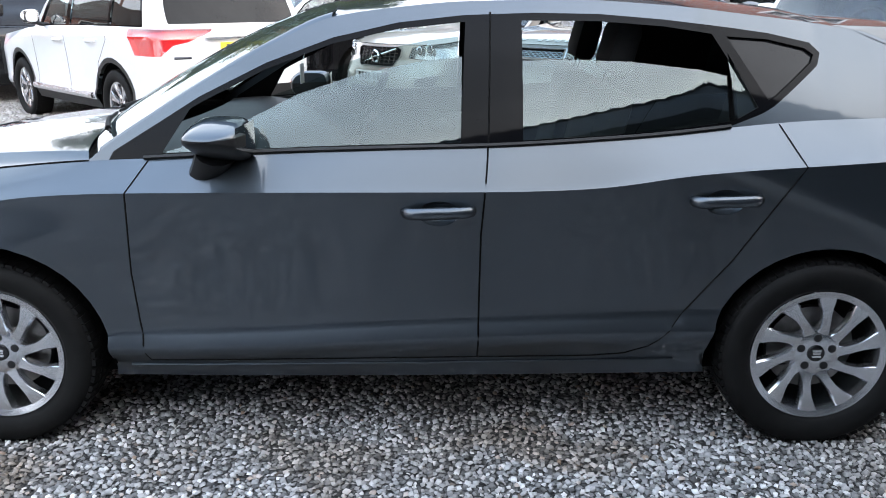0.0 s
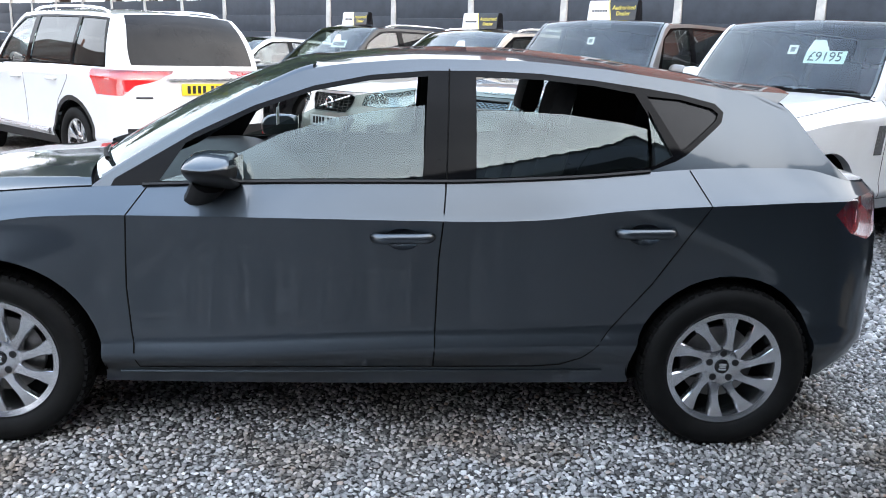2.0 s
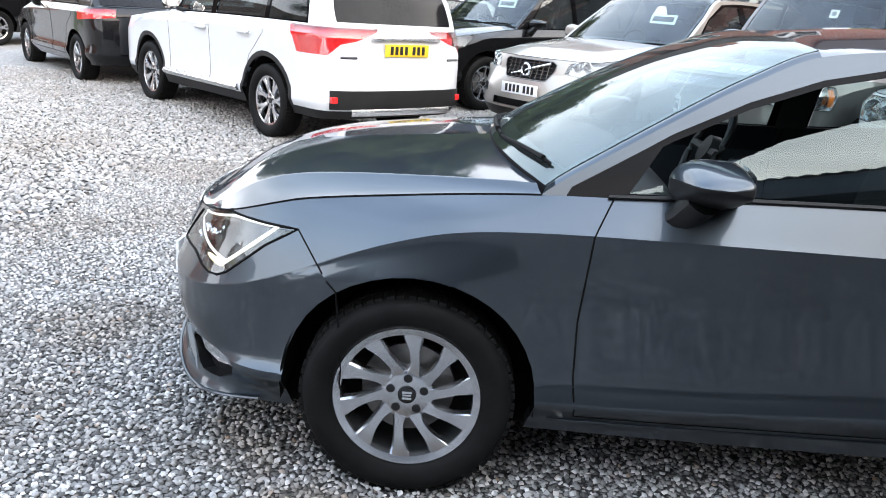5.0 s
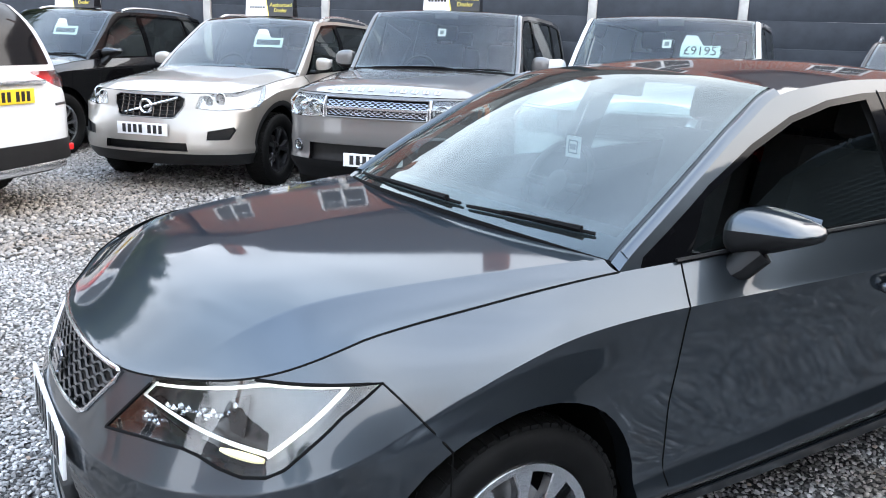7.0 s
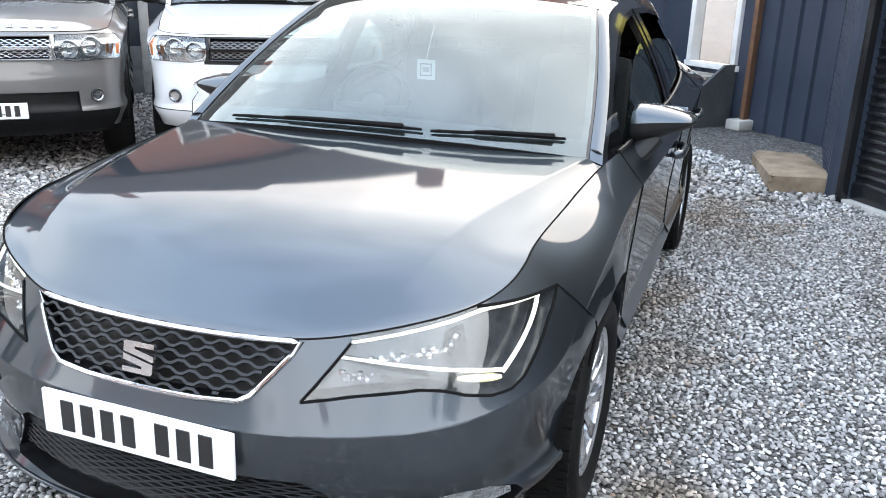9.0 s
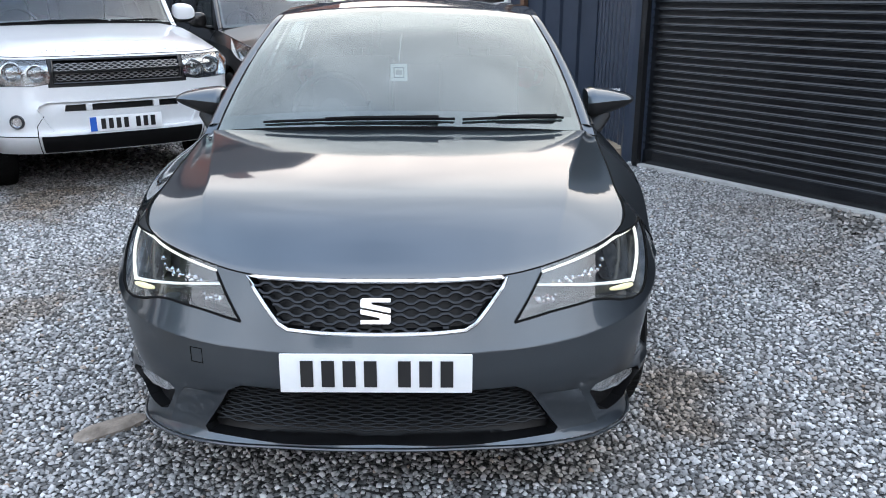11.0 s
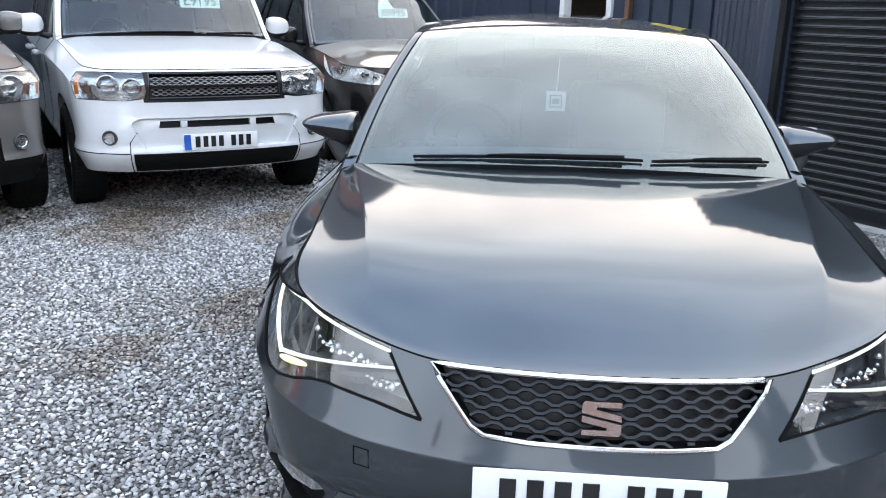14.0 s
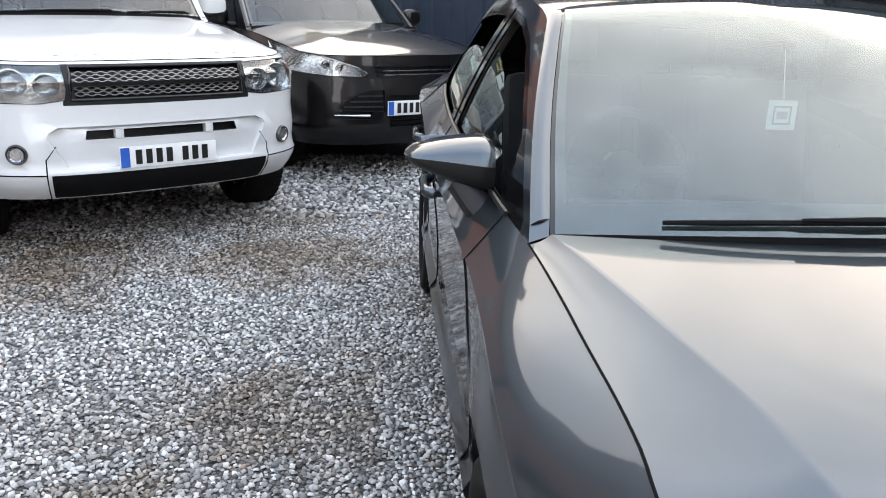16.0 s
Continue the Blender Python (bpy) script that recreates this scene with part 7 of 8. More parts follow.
def bar_letters(cp, n, width):
    """Raised plain bars across the bonnet's lip where the maker's name stands."""
    car, sh, hood = cp[0], cp[1], cp[3]
    for k in range(n):
        if k == n // 2:
            continue
        a = (k - (n - 1) / 2) / n * width * 2
        p, q = hood(0.055, -a), hood(0.085, -a)
        b = bmesh.new()
        for o in (-0.022, 0.014):
            sweep(b, [p + Vector((0, o, 0.003)), q + Vector((0, o, 0.003))], 0.005, 4)
        sweep(b, [p + Vector((0, -0.022, 0.003)), p + Vector((0, 0.014, 0.003))], 0.004, 4)
        part("letter_bar", b, SATIN, car, "raised silver bar" if k == 0 else "")


def slats(cp, name, ys, zs, r, d, mat, label):
    """Level bars across an opening of the nose."""
    car, sh = cp[0], cp[1]
    g = named(cp, name)
    for z in zs:
        b = bmesh.new()
        pts = [sh.low(s, z, d) for s in steps(sh.s0, sh.sy(ys), 10)]
        sweep(b, [Vector((p.x, -p.y, p.z)) for p in pts[:0:-1]] + pts, r, 5)
        part("grille_bar", b, mat, g, label)


def grille_frame(cp, gy, z0, z1, mat, r=0.010):
    car, sh = cp[0], cp[1]
    pts = [sh.low(s, z1, -0.002) for s in steps(sh.s0, sh.sy(gy), 8)] + [sh.low(sh.sy(gy), z, -0.002) for z in steps(z1, z0, 4)[1:-1]] + [sh.low(s, z0, -0.002) for s in steps(sh.sy(gy), sh.s0, 8)]
    ring = pts + [Vector((p.x, -p.y, p.z)) for p in pts[-2:0:-1]]
    b = bmesh.new()
    sweep(b, ring, r, 6, True)
    part("grille_surround", b, mat, car, "grille surround")


def on_screen(cp, k, a, dx=0.06):
    p = cp[4](k, a)
    return cp[0].matrix_world @ Matrix.Translation(p + Vector((dx, 0, -0.02))) @ Matrix.Rotation(radians(25), 4, "Y")


def on_roof(cp, k):
    return cp[0].matrix_world @ Matrix.Translation(cp[5](k, 0) + Vector((0, 0, 0.003)))

# ---- the parked row ----
def parked(front, heading, c):
    """The pose of a car whose front middle stands at a point, facing an angle in plan (degrees)."""
    h = radians(heading)
    return Matrix.Translation((front[0], front[1], lie(front[0] - 2.0 * math.cos(h), front[1] - 2.0 * math.sin(h)))) @ Matrix.Rotation(h - math.pi, 4, "Z") @ Matrix.Translation((-c["xF"], 0, 0))


def off_roader(paint_mat, grille_mat, front, heading, name, label, white):
    c = car_lines(paint_mat=paint_mat, L=4.79, wb=2.745, fo=0.87, hw=0.965, H=1.81, belt=1.19, nose_z=1.03, cowl_z=1.21, cowl_x=-0.88, screen_top=-0.22, roof_end=2.15, lean=0.22, R=0.375, bot=0.34,
                  lamp=[(0.485, 0, 0.845), (0.475, 0, 0.90), (0.49, 0, 1.01), (0.80, 0, 1.015), (9, -1.90, 1.008), (9, -1.92, 0.90), (9, -1.95, 0.835), (0.60, 0, 0.83)], grille=(0.455, 0.845, 1.005, 0.02),
                  intake=[(0, 0.40, 0.645, 0.690)] if white else [(0, 0.60, 0.40, 0.62), ], extra=dict(plate_recess=[(0, 0.712), (0.53, 0.712), (0.575, 0.690), (0.585, 0.665), (0.50, 0.500), (0, 0.500)], nose_band=[(0, 1.016), (0.497, 1.016), (0.497, 0.818), (0, 0.816)]) if white else dict(nose_band=[(0, 1.012), (0.48, 1.012), (0.48, 0.838), (0, 0.838)]),
                  tail_n=4.5, nose_n=2.75, style=FIVE_SPOKE if white else SEVEN_SPOKE, rim=0.262, tumble=(0.16, 0.10), crown=0.04, rise=0.02, hood_crown=0.09)
    c["front"] = [(0, 0.09), (0.35, 0.035), (0.7, 0.004), (0.9, 0.0), (1.05, 0.012), (1.25, 0.010), (1.33, 0.0), (1.42, 0.004), (1.50, 0.024), (2.0, 0.032)]
    c["zc"] = [(-9, 0.93), (-2.0, 0.94), (-1.7, 0.99), (-1.37, 1.03), (0, 1.08), (1.37, 1.11), (9, 1.12)]
    c["in_top"] = [(-9, 0.09), (-2.1, 0.09), (-1.8, 0.09), (-1.37, 0.10), (-0.7, 0.09), (0, 0.06), (9, 0.06)]
    c["hood_flat"], c["hood_fold"], c["lamp_mat"] = 0.30, (0.72, 0.80), LAMP_CHROME
    if white:
        c["deep"].update(plate_recess=0.028, intake=0.065)
        c["lip"] = {"intake": 0.028}
    else:
        c["lower_mat"] = DIM_CHROME
    cp = make_car(name, c, parked(front, heading, c), label, "four-by-four", fine=0.6)
    car, sh = cp[0], cp[1]
    for k in range(2):
        z0 = 0.866 + 0.068 * k
        grille_mesh(named(cp, "grille"), sh, [(sh.s0 - 0.1, z0 + 0.05), (sh.sy(0.455), z0 + 0.05), (sh.sy(0.455), z0 - 0.01), (sh.s0 - 0.1, z0 - 0.01)], z0, z0 + 0.042, 3, 0.055, 0.0038, 0.006, grille_mat, "hexagon mesh bar")
    slats(cp, "grille", 0.46, (0.921, ), 0.013, 0.008, grille_mat if not white else MESH_BLACK, "level grille bar")
    grille_frame(cp, 0.457, 0.845, 1.005, paint_mat if not white else GLOSS_BLACK, 0.008)
    for sd in (-1, 1):
        lamp_bowls(cp, sd, [(0.575, 0.915, 0.064), (0.735, 0.930, 0.070)], LAMP_CHROME)
        b = bmesh.new()
        patch(b, lambda s, z: (lambda p: Vector((p.x, p.y * sd, p.z)))(sh.low(s, z, 0.004)), steps(-1.985, -1.935, 4), steps(0.865, 0.99, 5))
        part("indicator", b, AMBER, cp[2][("headlamp", sd)], "amber indicator")
        # fog lamp
        p = sh.low(sh.sy(0.72), 0.585, -0.004)
        b = bmesh.new()
        lathe(b, [(0.001, -0.006), (0.030, -0.006), (0.036, -0.012), (0.042, -0.004), (0.044, 0.02)], 18, "y", m=Matrix.Translation((p.x, p.y * sd, p.z)) @ Matrix.Rotation(radians(-90 - 22 * sd), 4, "Z"))
        fog = part("fog_lamp", b, LAMP_CHROME, car, "round fog lamp")
        b = bmesh.new()
        lathe(b, [(0.040, -0.012), (0.045, -0.016), (0.050, -0.010), (0.052, 0.004)], 20, "y", m=Matrix.Translation((p.x, p.y * sd, p.z)) @ Matrix.Rotation(radians(-90 - 22 * sd), 4, "Z"))
        part("bezel", b, DARK_ALLOY, fog, "dark ring")
    px = sh.low(sh.s0, 0.55).x
    plate_at(car, pose(px - 0.01, 0, 0.545 if white else 0.50, 0, 0, 0), PLATE_WHITE, EU_BLUE if white else None)
    # dark lower valance
    b = bmesh.new()
    z_top, z_low = (0.475, 0.345) if white else (0.48, 0.31)
    cols = steps(sh.s0, sh.sy(0.58 if white else 0.86), 16)

    def flap(k, w):
        p = sh.low(cols[abs(k)], z_top + (z_low - z_top) * w, -0.006)
        return Vector((p.x, math.copysign(p.y, k), p.z))
    patch(b, flap, list(range(-16, 17)), steps(0, 1, 4))
    part("valance", b, MATTE_BLACK, car, "black lower valance")
    if white:
        for a, z0 in ((-0.24, 0.655), (0.24, 0.655)):
            b = bmesh.new()
            q = sh.low(sh.sy(abs(a)), 0.667, 0.0)
            box(b, q.x + 0.022, q.x + 0.07, a - 0.022, a + 0.022, 0.643, 0.692, 0.006)
            part("intake_fin", b, paint_mat, car)
        for sd in (-1, 1):
            b = bars(bmesh.new(), sh, sh.low, [[(sh.sy(0.55), 0.62), (sh.sy(0.60), 0.55), (sh.sy(0.60), 0.34)], [(sh.sy(0.60), 0.475), (-1.82, 0.485)]], 0.0035, sides=(sd,))
            part("shut_line", b, SEAM, car)
    car_mirrors(cp, paint_mat, None, 1.1, True)
    car_handles(cp, paint_mat)
    bar_letters(cp, 11, 0.62)
    # vent in the wing
    for sd in (-1, 1):
        b = bmesh.new()
        patch(b, lambda s, z: (lambda p: Vector((p.x, p.y * sd, p.z)))(sh.low(s, z, -0.004)), steps(-0.78, -0.66, 3), steps(0.78, 1.0, 4))
        part("wing_vent", b, TRIM if not white else SATIN, car, "side vent")
    return cp


white_rr = off_roader(WHITE_PAINT, STEEL, (1.89, 2.21), 213.7, "white_four_by_four", "white four-by-four with a black mesh grille", True)
grey_rr = off_roader(TAUPE_PAINT, DIM_CHROME, (0.70, 3.76), 221, "grey_four_by_four", "stone grey four-by-four with a silver mesh grille", False)
price_card(on_screen(white_rr, 0.42, -0.40), "£9195")
small_tag(on_screen(white_rr, 0.50, -0.02))
small_tag(on_screen(grey_rr, 0.55, -0.02))
roof_sign(on_roof(grey_rr, 0.10))

# silver crossover
c = car_lines(paint_mat=SILVER_PAINT, L=4.63, wb=2.774, fo=0.93, hw=0.945, H=1.69, belt=1.09, nose_z=0.915, cowl_z=1.12, cowl_x=-1.0, screen_top=0.0, roof_end=1.75, lean=0.45, R=0.36, bot=0.27,
              lamp=[(0.49, 0, 0.785), (0.53, 0, 0.885), (0.80, 0, 0.945), (9, -1.50, 0.985), (9, -1.60, 0.93), (9, -1.80, 0.80), (0.70, 0, 0.765)], grille=(0.37, 0.69, 0.885, 0.07), intake=[(0, 0.42, 0.40, 0.475), (0.55, 0.80, 0.47, 0.61)], black_low=0.105,
              nose_n=2.2, style=FIVE_SPOKE, rim=0.225, hood_crown=0.12,
              extra=dict(grille=[(0, 0.888), (0.33, 0.892), (0.385, 0.866), (0.375, 0.80), (0.305, 0.702), (0.27, 0.69), (0, 0.69)], fog_recess=[(0.60, 0.585), (0.80, 0.625), (0.815, 0.60), (0.765, 0.51), (0.59, 0.505)]))
c["front"] = [(0, 0.08), (0.5, 0.02), (1.0, 0.0), (1.25, 0.006), (1.45, 0.012), (1.65, 0.035), (2.0, 0.085)]
c["in_top"] = [(-9, 0.12), (-2.0, 0.12), (-1.7, 0.12), (-1.37, 0.12), (-0.8, 0.09), (0, 0.07), (9, 0.07)]
c["hood_flat"], c["hood_fold"], c["lamp_mat"] = 0.25, (0.60, 0.78), LAMP_CHROME
c["rim_mat"] = DARK_ALLOY
volvo = make_car("silver_crossover", c, parked((-0.71, 5.57), 221.6, c), "champagne silver crossover with a black grille", "crossover", fine=0.6)
slats(volvo, "grille", 0.34, (0.72, 0.755, 0.79, 0.825, 0.86), 0.006, 0.006, GLOSS_BLACK, "black level bar")
sh_v = volvo[1]
half = [sh_v.low(s, z, -0.001) for s, z in dense([(sh_v.s0, 0.888)] + sh_v.c["panels"](sh_v)["grille"][1:-1] + [(sh_v.s0, 0.69)], 0.03, False)]
ring = [half[0]]
for p in half[1:] + [Vector((p.x, -p.y, p.z)) for p in half[-2:0:-1]]:
    if (p - ring[-1]).length > 0.006:
        ring.append(p)
b = bmesh.new()
sweep(b, ring, 0.006, 6, True)
part("grille_surround", b, STEEL, volvo[0], "thin bright grille surround")
for k in range(-4, 5):
    if k:
        b = bmesh.new()
        q = sh_v.sy(abs(k) * 0.072)
        sweep(b, [(lambda p: Vector((p.x, math.copysign(p.y, k), p.z)))(sh_v.low(q, z, 0.006)) for z in ((0.70 if abs(k) < 4 else 0.715), 0.80, 0.884)], 0.0055, 4)
        part("grille_slat", b, GLOSS_BLACK, named(volvo, "grille"), "black upright slat")
b = bmesh.new()
gxv = sh_v.low(sh_v.s0, 0.79).x
sweep(b, [(gxv + 0.020, 0.29, 0.705), (gxv - 0.010, 0, 0.785), (gxv + 0.026, -0.31, 0.872)], 0.013, 6)
lathe(b, [(0.046, -0.012), (0.060, -0.018), (0.072, -0.006), (0.060, 0.006)], 24, "y", m=Matrix.Translation((gxv - 0.016, 0, 0.785)) @ Matrix.Rotation(radians(-90), 4, "Z"))
part("badge", b, CHROME, volvo[0], "chrome ring badge on a slanted bar")
for sd in (-1, 1):
    lamp_bowls(volvo, sd, [(0.62, 0.86, 0.045), (0.73, 0.875, 0.055)])
plate_at(volvo[0], pose(sh_v.low(sh_v.s0, 0.58).x - 0.012, 0, 0.588, 0, 0, 0), PLATE_WHITE)
car_mirrors(volvo, SILVER_PAINT, None, 0.95, True)
car_handles(volvo, SILVER_PAINT)
roof_rails(volvo)
price_card(on_screen(volvo, 0.45, -0.40), "")
roof_sign(on_roof(volvo, 0.14))

# dark crossover beside the office
c = car_lines(paint_mat=DARK_PAINT, L=4.52, wb=2.69, fo=0.93, hw=0.92, H=1.69, belt=1.11, nose_z=0.95, cowl_z=1.15, cowl_x=-1.02, screen_top=-0.08, roof_end=1.7, lean=0.4, R=0.35, bot=0.28,
              lamp=[(0.40, 0, 0.800), (0.46, 0, 0.87), (0.74, 0, 0.955), (9, -1.30, 1.035), (9, -1.45, 0.975), (9, -1.70, 0.845), (0.66, 0, 0.800)], grille=(0.36, 0.800, 0.870, 0.03), intake=[(0, 0.22, 0.42, 0.66), (0.30, 0.52, 0.52, 0.70), (0.56, 0.78, 0.44, 0.51)], nose_n=2.3, rim=0.225, hood_crown=0.05,
              extra=dict(side_intake=[(0.27, 0.70), (0.40, 0.695), (0.50, 0.655), (0.61, 0.575), (0.58, 0.550), (0.27, 0.540)], fog_recess=[(0.36, 0.530), (0.62, 0.540), (0.69, 0.525), (0.65, 0.488), (0.38, 0.480)]))
c["lamp_mat"] = LAMP_CHROME
c["hood_flat"], c["hood_fold"] = 0.16, (0.42, 0.62)
c["front"] = [(0, 0.08), (0.5, 0.02), (1.0, 0.0), (1.5, 0.004), (2.0, 0.03)]
kuga = make_car("dark_crossover", c, parked((3.88, 0.82), 209, c), "dark brown-grey crossover with silver roof rails", "crossover", fine=0.6)
slats(kuga, "grille", 0.34, (0.812, 0.842), 0.008, 0.0, CHROME, "chrome grille bar")
slats(kuga, "intake", 0.20, (0.45, 0.48), 0.008, 0.01, MESH_BLACK, "black level bar")
sh_k = kuga[1]
for sd in (-1, 1):
    for z, y1 in ((0.575, 0.575), (0.615, 0.53), (0.655, 0.47)):
        b = bars(bmesh.new(), sh_k, sh_k.low, [[(sh_k.sy(0.28), z), (sh_k.sy(y1), z)]], 0.006, 0.008, sides=(sd,))
        part("intake_slat", b, DARK_ALLOY, kuga[0], "dark level slat")
    b = bmesh.new()
    patch(b, lambda k, j: (lambda p: Vector((p.x, p.y * sd, p.z)))(sh_k.low(sh_k.sy(0.385 + 0.255 * k), 0.508 + 0.006 * k + 0.018 * (j - 0.5) * (1.3 - 0.5 * k), 0.004 - 0.008 * math.sin(math.pi * j))), steps(0, 1, 8), steps(0, 1, 4))
    part("fog_lamp", b, LAMP_CHROME, kuga[0], "long clear fog lamp")
    b = bmesh.new()
    lip = [(0.40, 0.820), (0.46, 0.862), (0.60, 0.905), (0.73, 0.945)]
    b = bars(b, sh_k, sh_k.low, [[(sh_k.sy(a), z) for a, z in lip]], 0.008, 0.006, sides=(sd,))
    part("light_guide", b, SATIN, kuga[2][("headlamp", sd)], "pale upper lamp edge")
    lamp_bowls(kuga, sd, [(0.62, 0.868, 0.032), (0.72, 0.885, 0.035)])
plate_at(kuga[0], pose(kuga[1].low(kuga[1].s0, 0.56).x - 0.012, 0, 0.565, 0, 0, 0), PLATE_WHITE, EU_BLUE)
car_mirrors(kuga, DARK_PAINT, None, 0.98, True)
car_handles(kuga, DARK_PAINT)
roof_rails(kuga)
roof_sign(on_roof(kuga, 0.10))
price_card(on_screen(kuga, 0.50, -0.30), "£9995")

# white sport utility car, tail towards the yard
c = car_lines(paint_mat=WHITE_PAINT, L=4.695, wb=2.67, fo=0.98, hw=0.905, H=1.71, belt=1.11, nose_z=0.95, cowl_z=1.12, cowl_x=-1.0, screen_top=-0.15, roof_end=1.90, lean=0.36, R=0.352, bot=0.27,
              tail_lamp=[(9, 1.86, 0.86), (9, 1.80, 0.99), (9, 1.70, 1.10), (0.30, 0, 1.10), (0.33, 0, 1.070), (0.56, 0, 0.985), (0.70, 0, 0.955), (0.80, 0, 0.86)], black_low=0.10, style=SEVEN_SPOKE, rim=0.235)
outl = make_car("white_utility_car", c, Matrix.Translation((-3.50, 6.47, lie(0, 6.45))) @ Matrix.Rotation(math.atan2(0.686, -0.727) - math.pi - radians(2), 4, "Z"), "white sport utility car with red tail lamps", "utility car", fine=0.6)
sh_o = outl[1]
tx = sh_o.low(sh_o.s1, 0.9).x
plate_at(outl[0], pose(tx + 0.012, 0, 0.92, 0, 0, 180), PLATE_YELLOW)
b = bmesh.new()
box(b, tx - 0.02, tx + 0.022, -0.40, 0.40, 1.005, 1.04, 0.008)
part("tail_strip", b, SATIN, outl[0], "chrome strip over the plate")
b = bmesh.new()
pts = [sh_o.low(s, 0.45, -0.004) for s in steps(sh_o.ty(0.78), sh_o.s1, 12)]
full = pts + [Vector((p.x, -p.y, p.z)) for p in pts[-2::-1]]
patch(b, lambda k, w: full[k] + Vector((0.008 * (1 - abs(w - 0.5)), 0, 0.02 + 0.17 * (w - 0.5))), list(range(len(full))), [0, 0.5, 1])
part("rear_valance", b, TRIM, outl[0], "dark plastic bumper panel")
b = bmesh.new()
patch(b, lambda k, w: full[k] + Vector((0.016 + 0.008 * math.sin(math.pi * w), 0, -0.060 - 0.062 * w)), list(range(3, len(full) - 3)), [0, 0.5, 1])
part("skid_strip", b, SATIN, outl[0], "silver skid strip")
for sd in (-1, 1):
    b = bmesh.new()
    p = sh_o.low(sh_o.ty(0.74), 0.46, -0.01)
    box(b, p.x - 0.03, p.x + 0.014, p.y * sd - 0.035, p.y * sd + 0.035, p.z - 0.02, p.z + 0.04, 0.010)
    part("rear_reflector", b, RED_LAMP, outl[0], "red bumper lamp")
    b = bmesh.new()
    sweep(b, [Vector((p.x, p.y * sd, p.z)) for p in (sh_o.low(s, 0.42, -0.012) for s in steps(-0.85, 0.85, 16))], 0.028, 6, flat=1.3)
    part("side_strip", b, SATIN, outl[0], "silver sill strip")
b = bmesh.new()
sweep(b, [(sh_o.c["xR"] - 0.28, 0.10, 1.20), (sh_o.c["xR"] - 0.30, -0.28, 1.235)], 0.012, 6)
part("rear_wiper", b, TRIM, outl[0], "black rear wiper")
for y0, y1, z in ((0.72, 0.54, 0.835), (-0.55, -0.70, 0.845)):
    b = bmesh.new()
    q = [sh_o.low(sh_o.ty(abs(y)), z, -0.003) for y in (y0, y1)]
    sweep(b, [(v.x, math.copysign(v.y, y0), v.z) for v in q], 0.011, 4, flat=1.0)
    part("name_bar", b, DARK_ALLOY, outl[0], "small grey name bar")
car_mirrors(outl, WHITE_PAINT, None, 1.0, True)
car_handles(outl, WHITE_PAINT)
roof_rails(outl, SATIN, 0.08, 0.9)


def plain_car(name, label, mat, front=None, heading=0, at=None, suv=False, style=STAR_SPOKE, sign=False, grille_z=(0.56, 0.70), size=1.0, tail=False):
    """A smaller parked car farther off."""
    if suv:
        c = car_lines(paint_mat=mat, L=4.65, wb=2.7, fo=0.92, hw=0.93, H=1.70, belt=1.10, nose_z=0.92, cowl_z=1.11, cowl_x=-1.0, screen_top=-0.08, roof_end=1.8, lean=0.4, R=0.355, bot=0.29,
                      lamp=[(0.52, 0, 0.79), (0.56, 0, 0.88), (0.78, 0, 0.94), (9, -1.55, 0.98), (9, -1.75, 0.82)], grille=(0.42, 0.66, 0.86, 0.06), intake=[(0, 0.42, 0.40, 0.52)], nose_n=2.8, style=style, rim=0.23)
    else:
        c = car_lines(paint_mat=mat, L=4.05 * size, wb=2.49 * size, fo=0.82, hw=0.86, H=1.48, belt=0.98, nose_z=0.76, cowl_z=0.98, cowl_x=-1.08, screen_top=-0.12, roof_end=1.22 * size, lean=0.58, R=0.305, bot=0.22,
                      lamp=[(0.46, 0, 0.665), (0.50, 0, 0.735), (0.70, 0, 0.79), (9, -1.15, 0.86), (9, -1.50, 0.70)], grille=(0.40, grille_z[0], grille_z[1], 0.08), intake=[(0, 0.45, 0.28, 0.38)], nose_n=2.3, tail_n=2.8,
                      style=style, rim=0.205, tumble=(0.34, 0.3), privacy=False, tail_lamp=[(9, 1.42, 0.80), (9, 1.44, 0.96), (0.50, 0, 0.97), (0.52, 0, 0.86)] if tail else None, top_in=0.07)
    cp = make_car(name, c, at if at is not None else parked(front, heading, c), label, "car", fine=0.45)
    z = 0.62 if suv else 0.44
    if not tail:
        plate_at(cp[0], pose(cp[1].low(cp[1].s0, z).x - 0.012, 0, z, 0, 0, 0), PLATE_WHITE)
        z0, z1 = (0.70, 0.84) if suv else (grille_z[0] + 0.02, grille_z[1] - 0.02)
        slats(cp, "grille", 0.34, steps(z0, z1, 3), 0.007, 0.004, SATIN, "chrome level bar")
    car_mirrors(cp, mat, None, 0.95)
    if suv:
        roof_rails(cp)
    if sign:
        roof_sign(on_roof(cp, 0.10))
    return cp


dark_suv = plain_car("dark_utility_car", "dark grey sport utility car with roof rails", BLACK_PAINT, (-2.3, 8.05), 221, suv=True, sign=True)
price_card(on_screen(dark_suv, 0.45, -0.35), "")
plain_car("black_hatchback", "black small hatchback with red tail lamps", BLACK_PAINT, at=Matrix.Translation((-6.75, 9.5, lie(0, 9.5))) @ Matrix.Rotation(math.atan2(0.74, -0.67) - math.pi, 4, "Z"), style=FIVE_SPOKE, tail=True)
plain_car("black_supermini", "black supermini with chrome-barred grille", BLACK_PAINT, (-10.89, 11.53), 243, style=FIVE_SPOKE, sign=True, grille_z=(0.50, 0.66))
plain_car("blue_silver_hatchback", "pale blue-silver hatchback in the row", BLUE_SILVER_PAINT, (-13.6, 14.9), 242, sign=True)
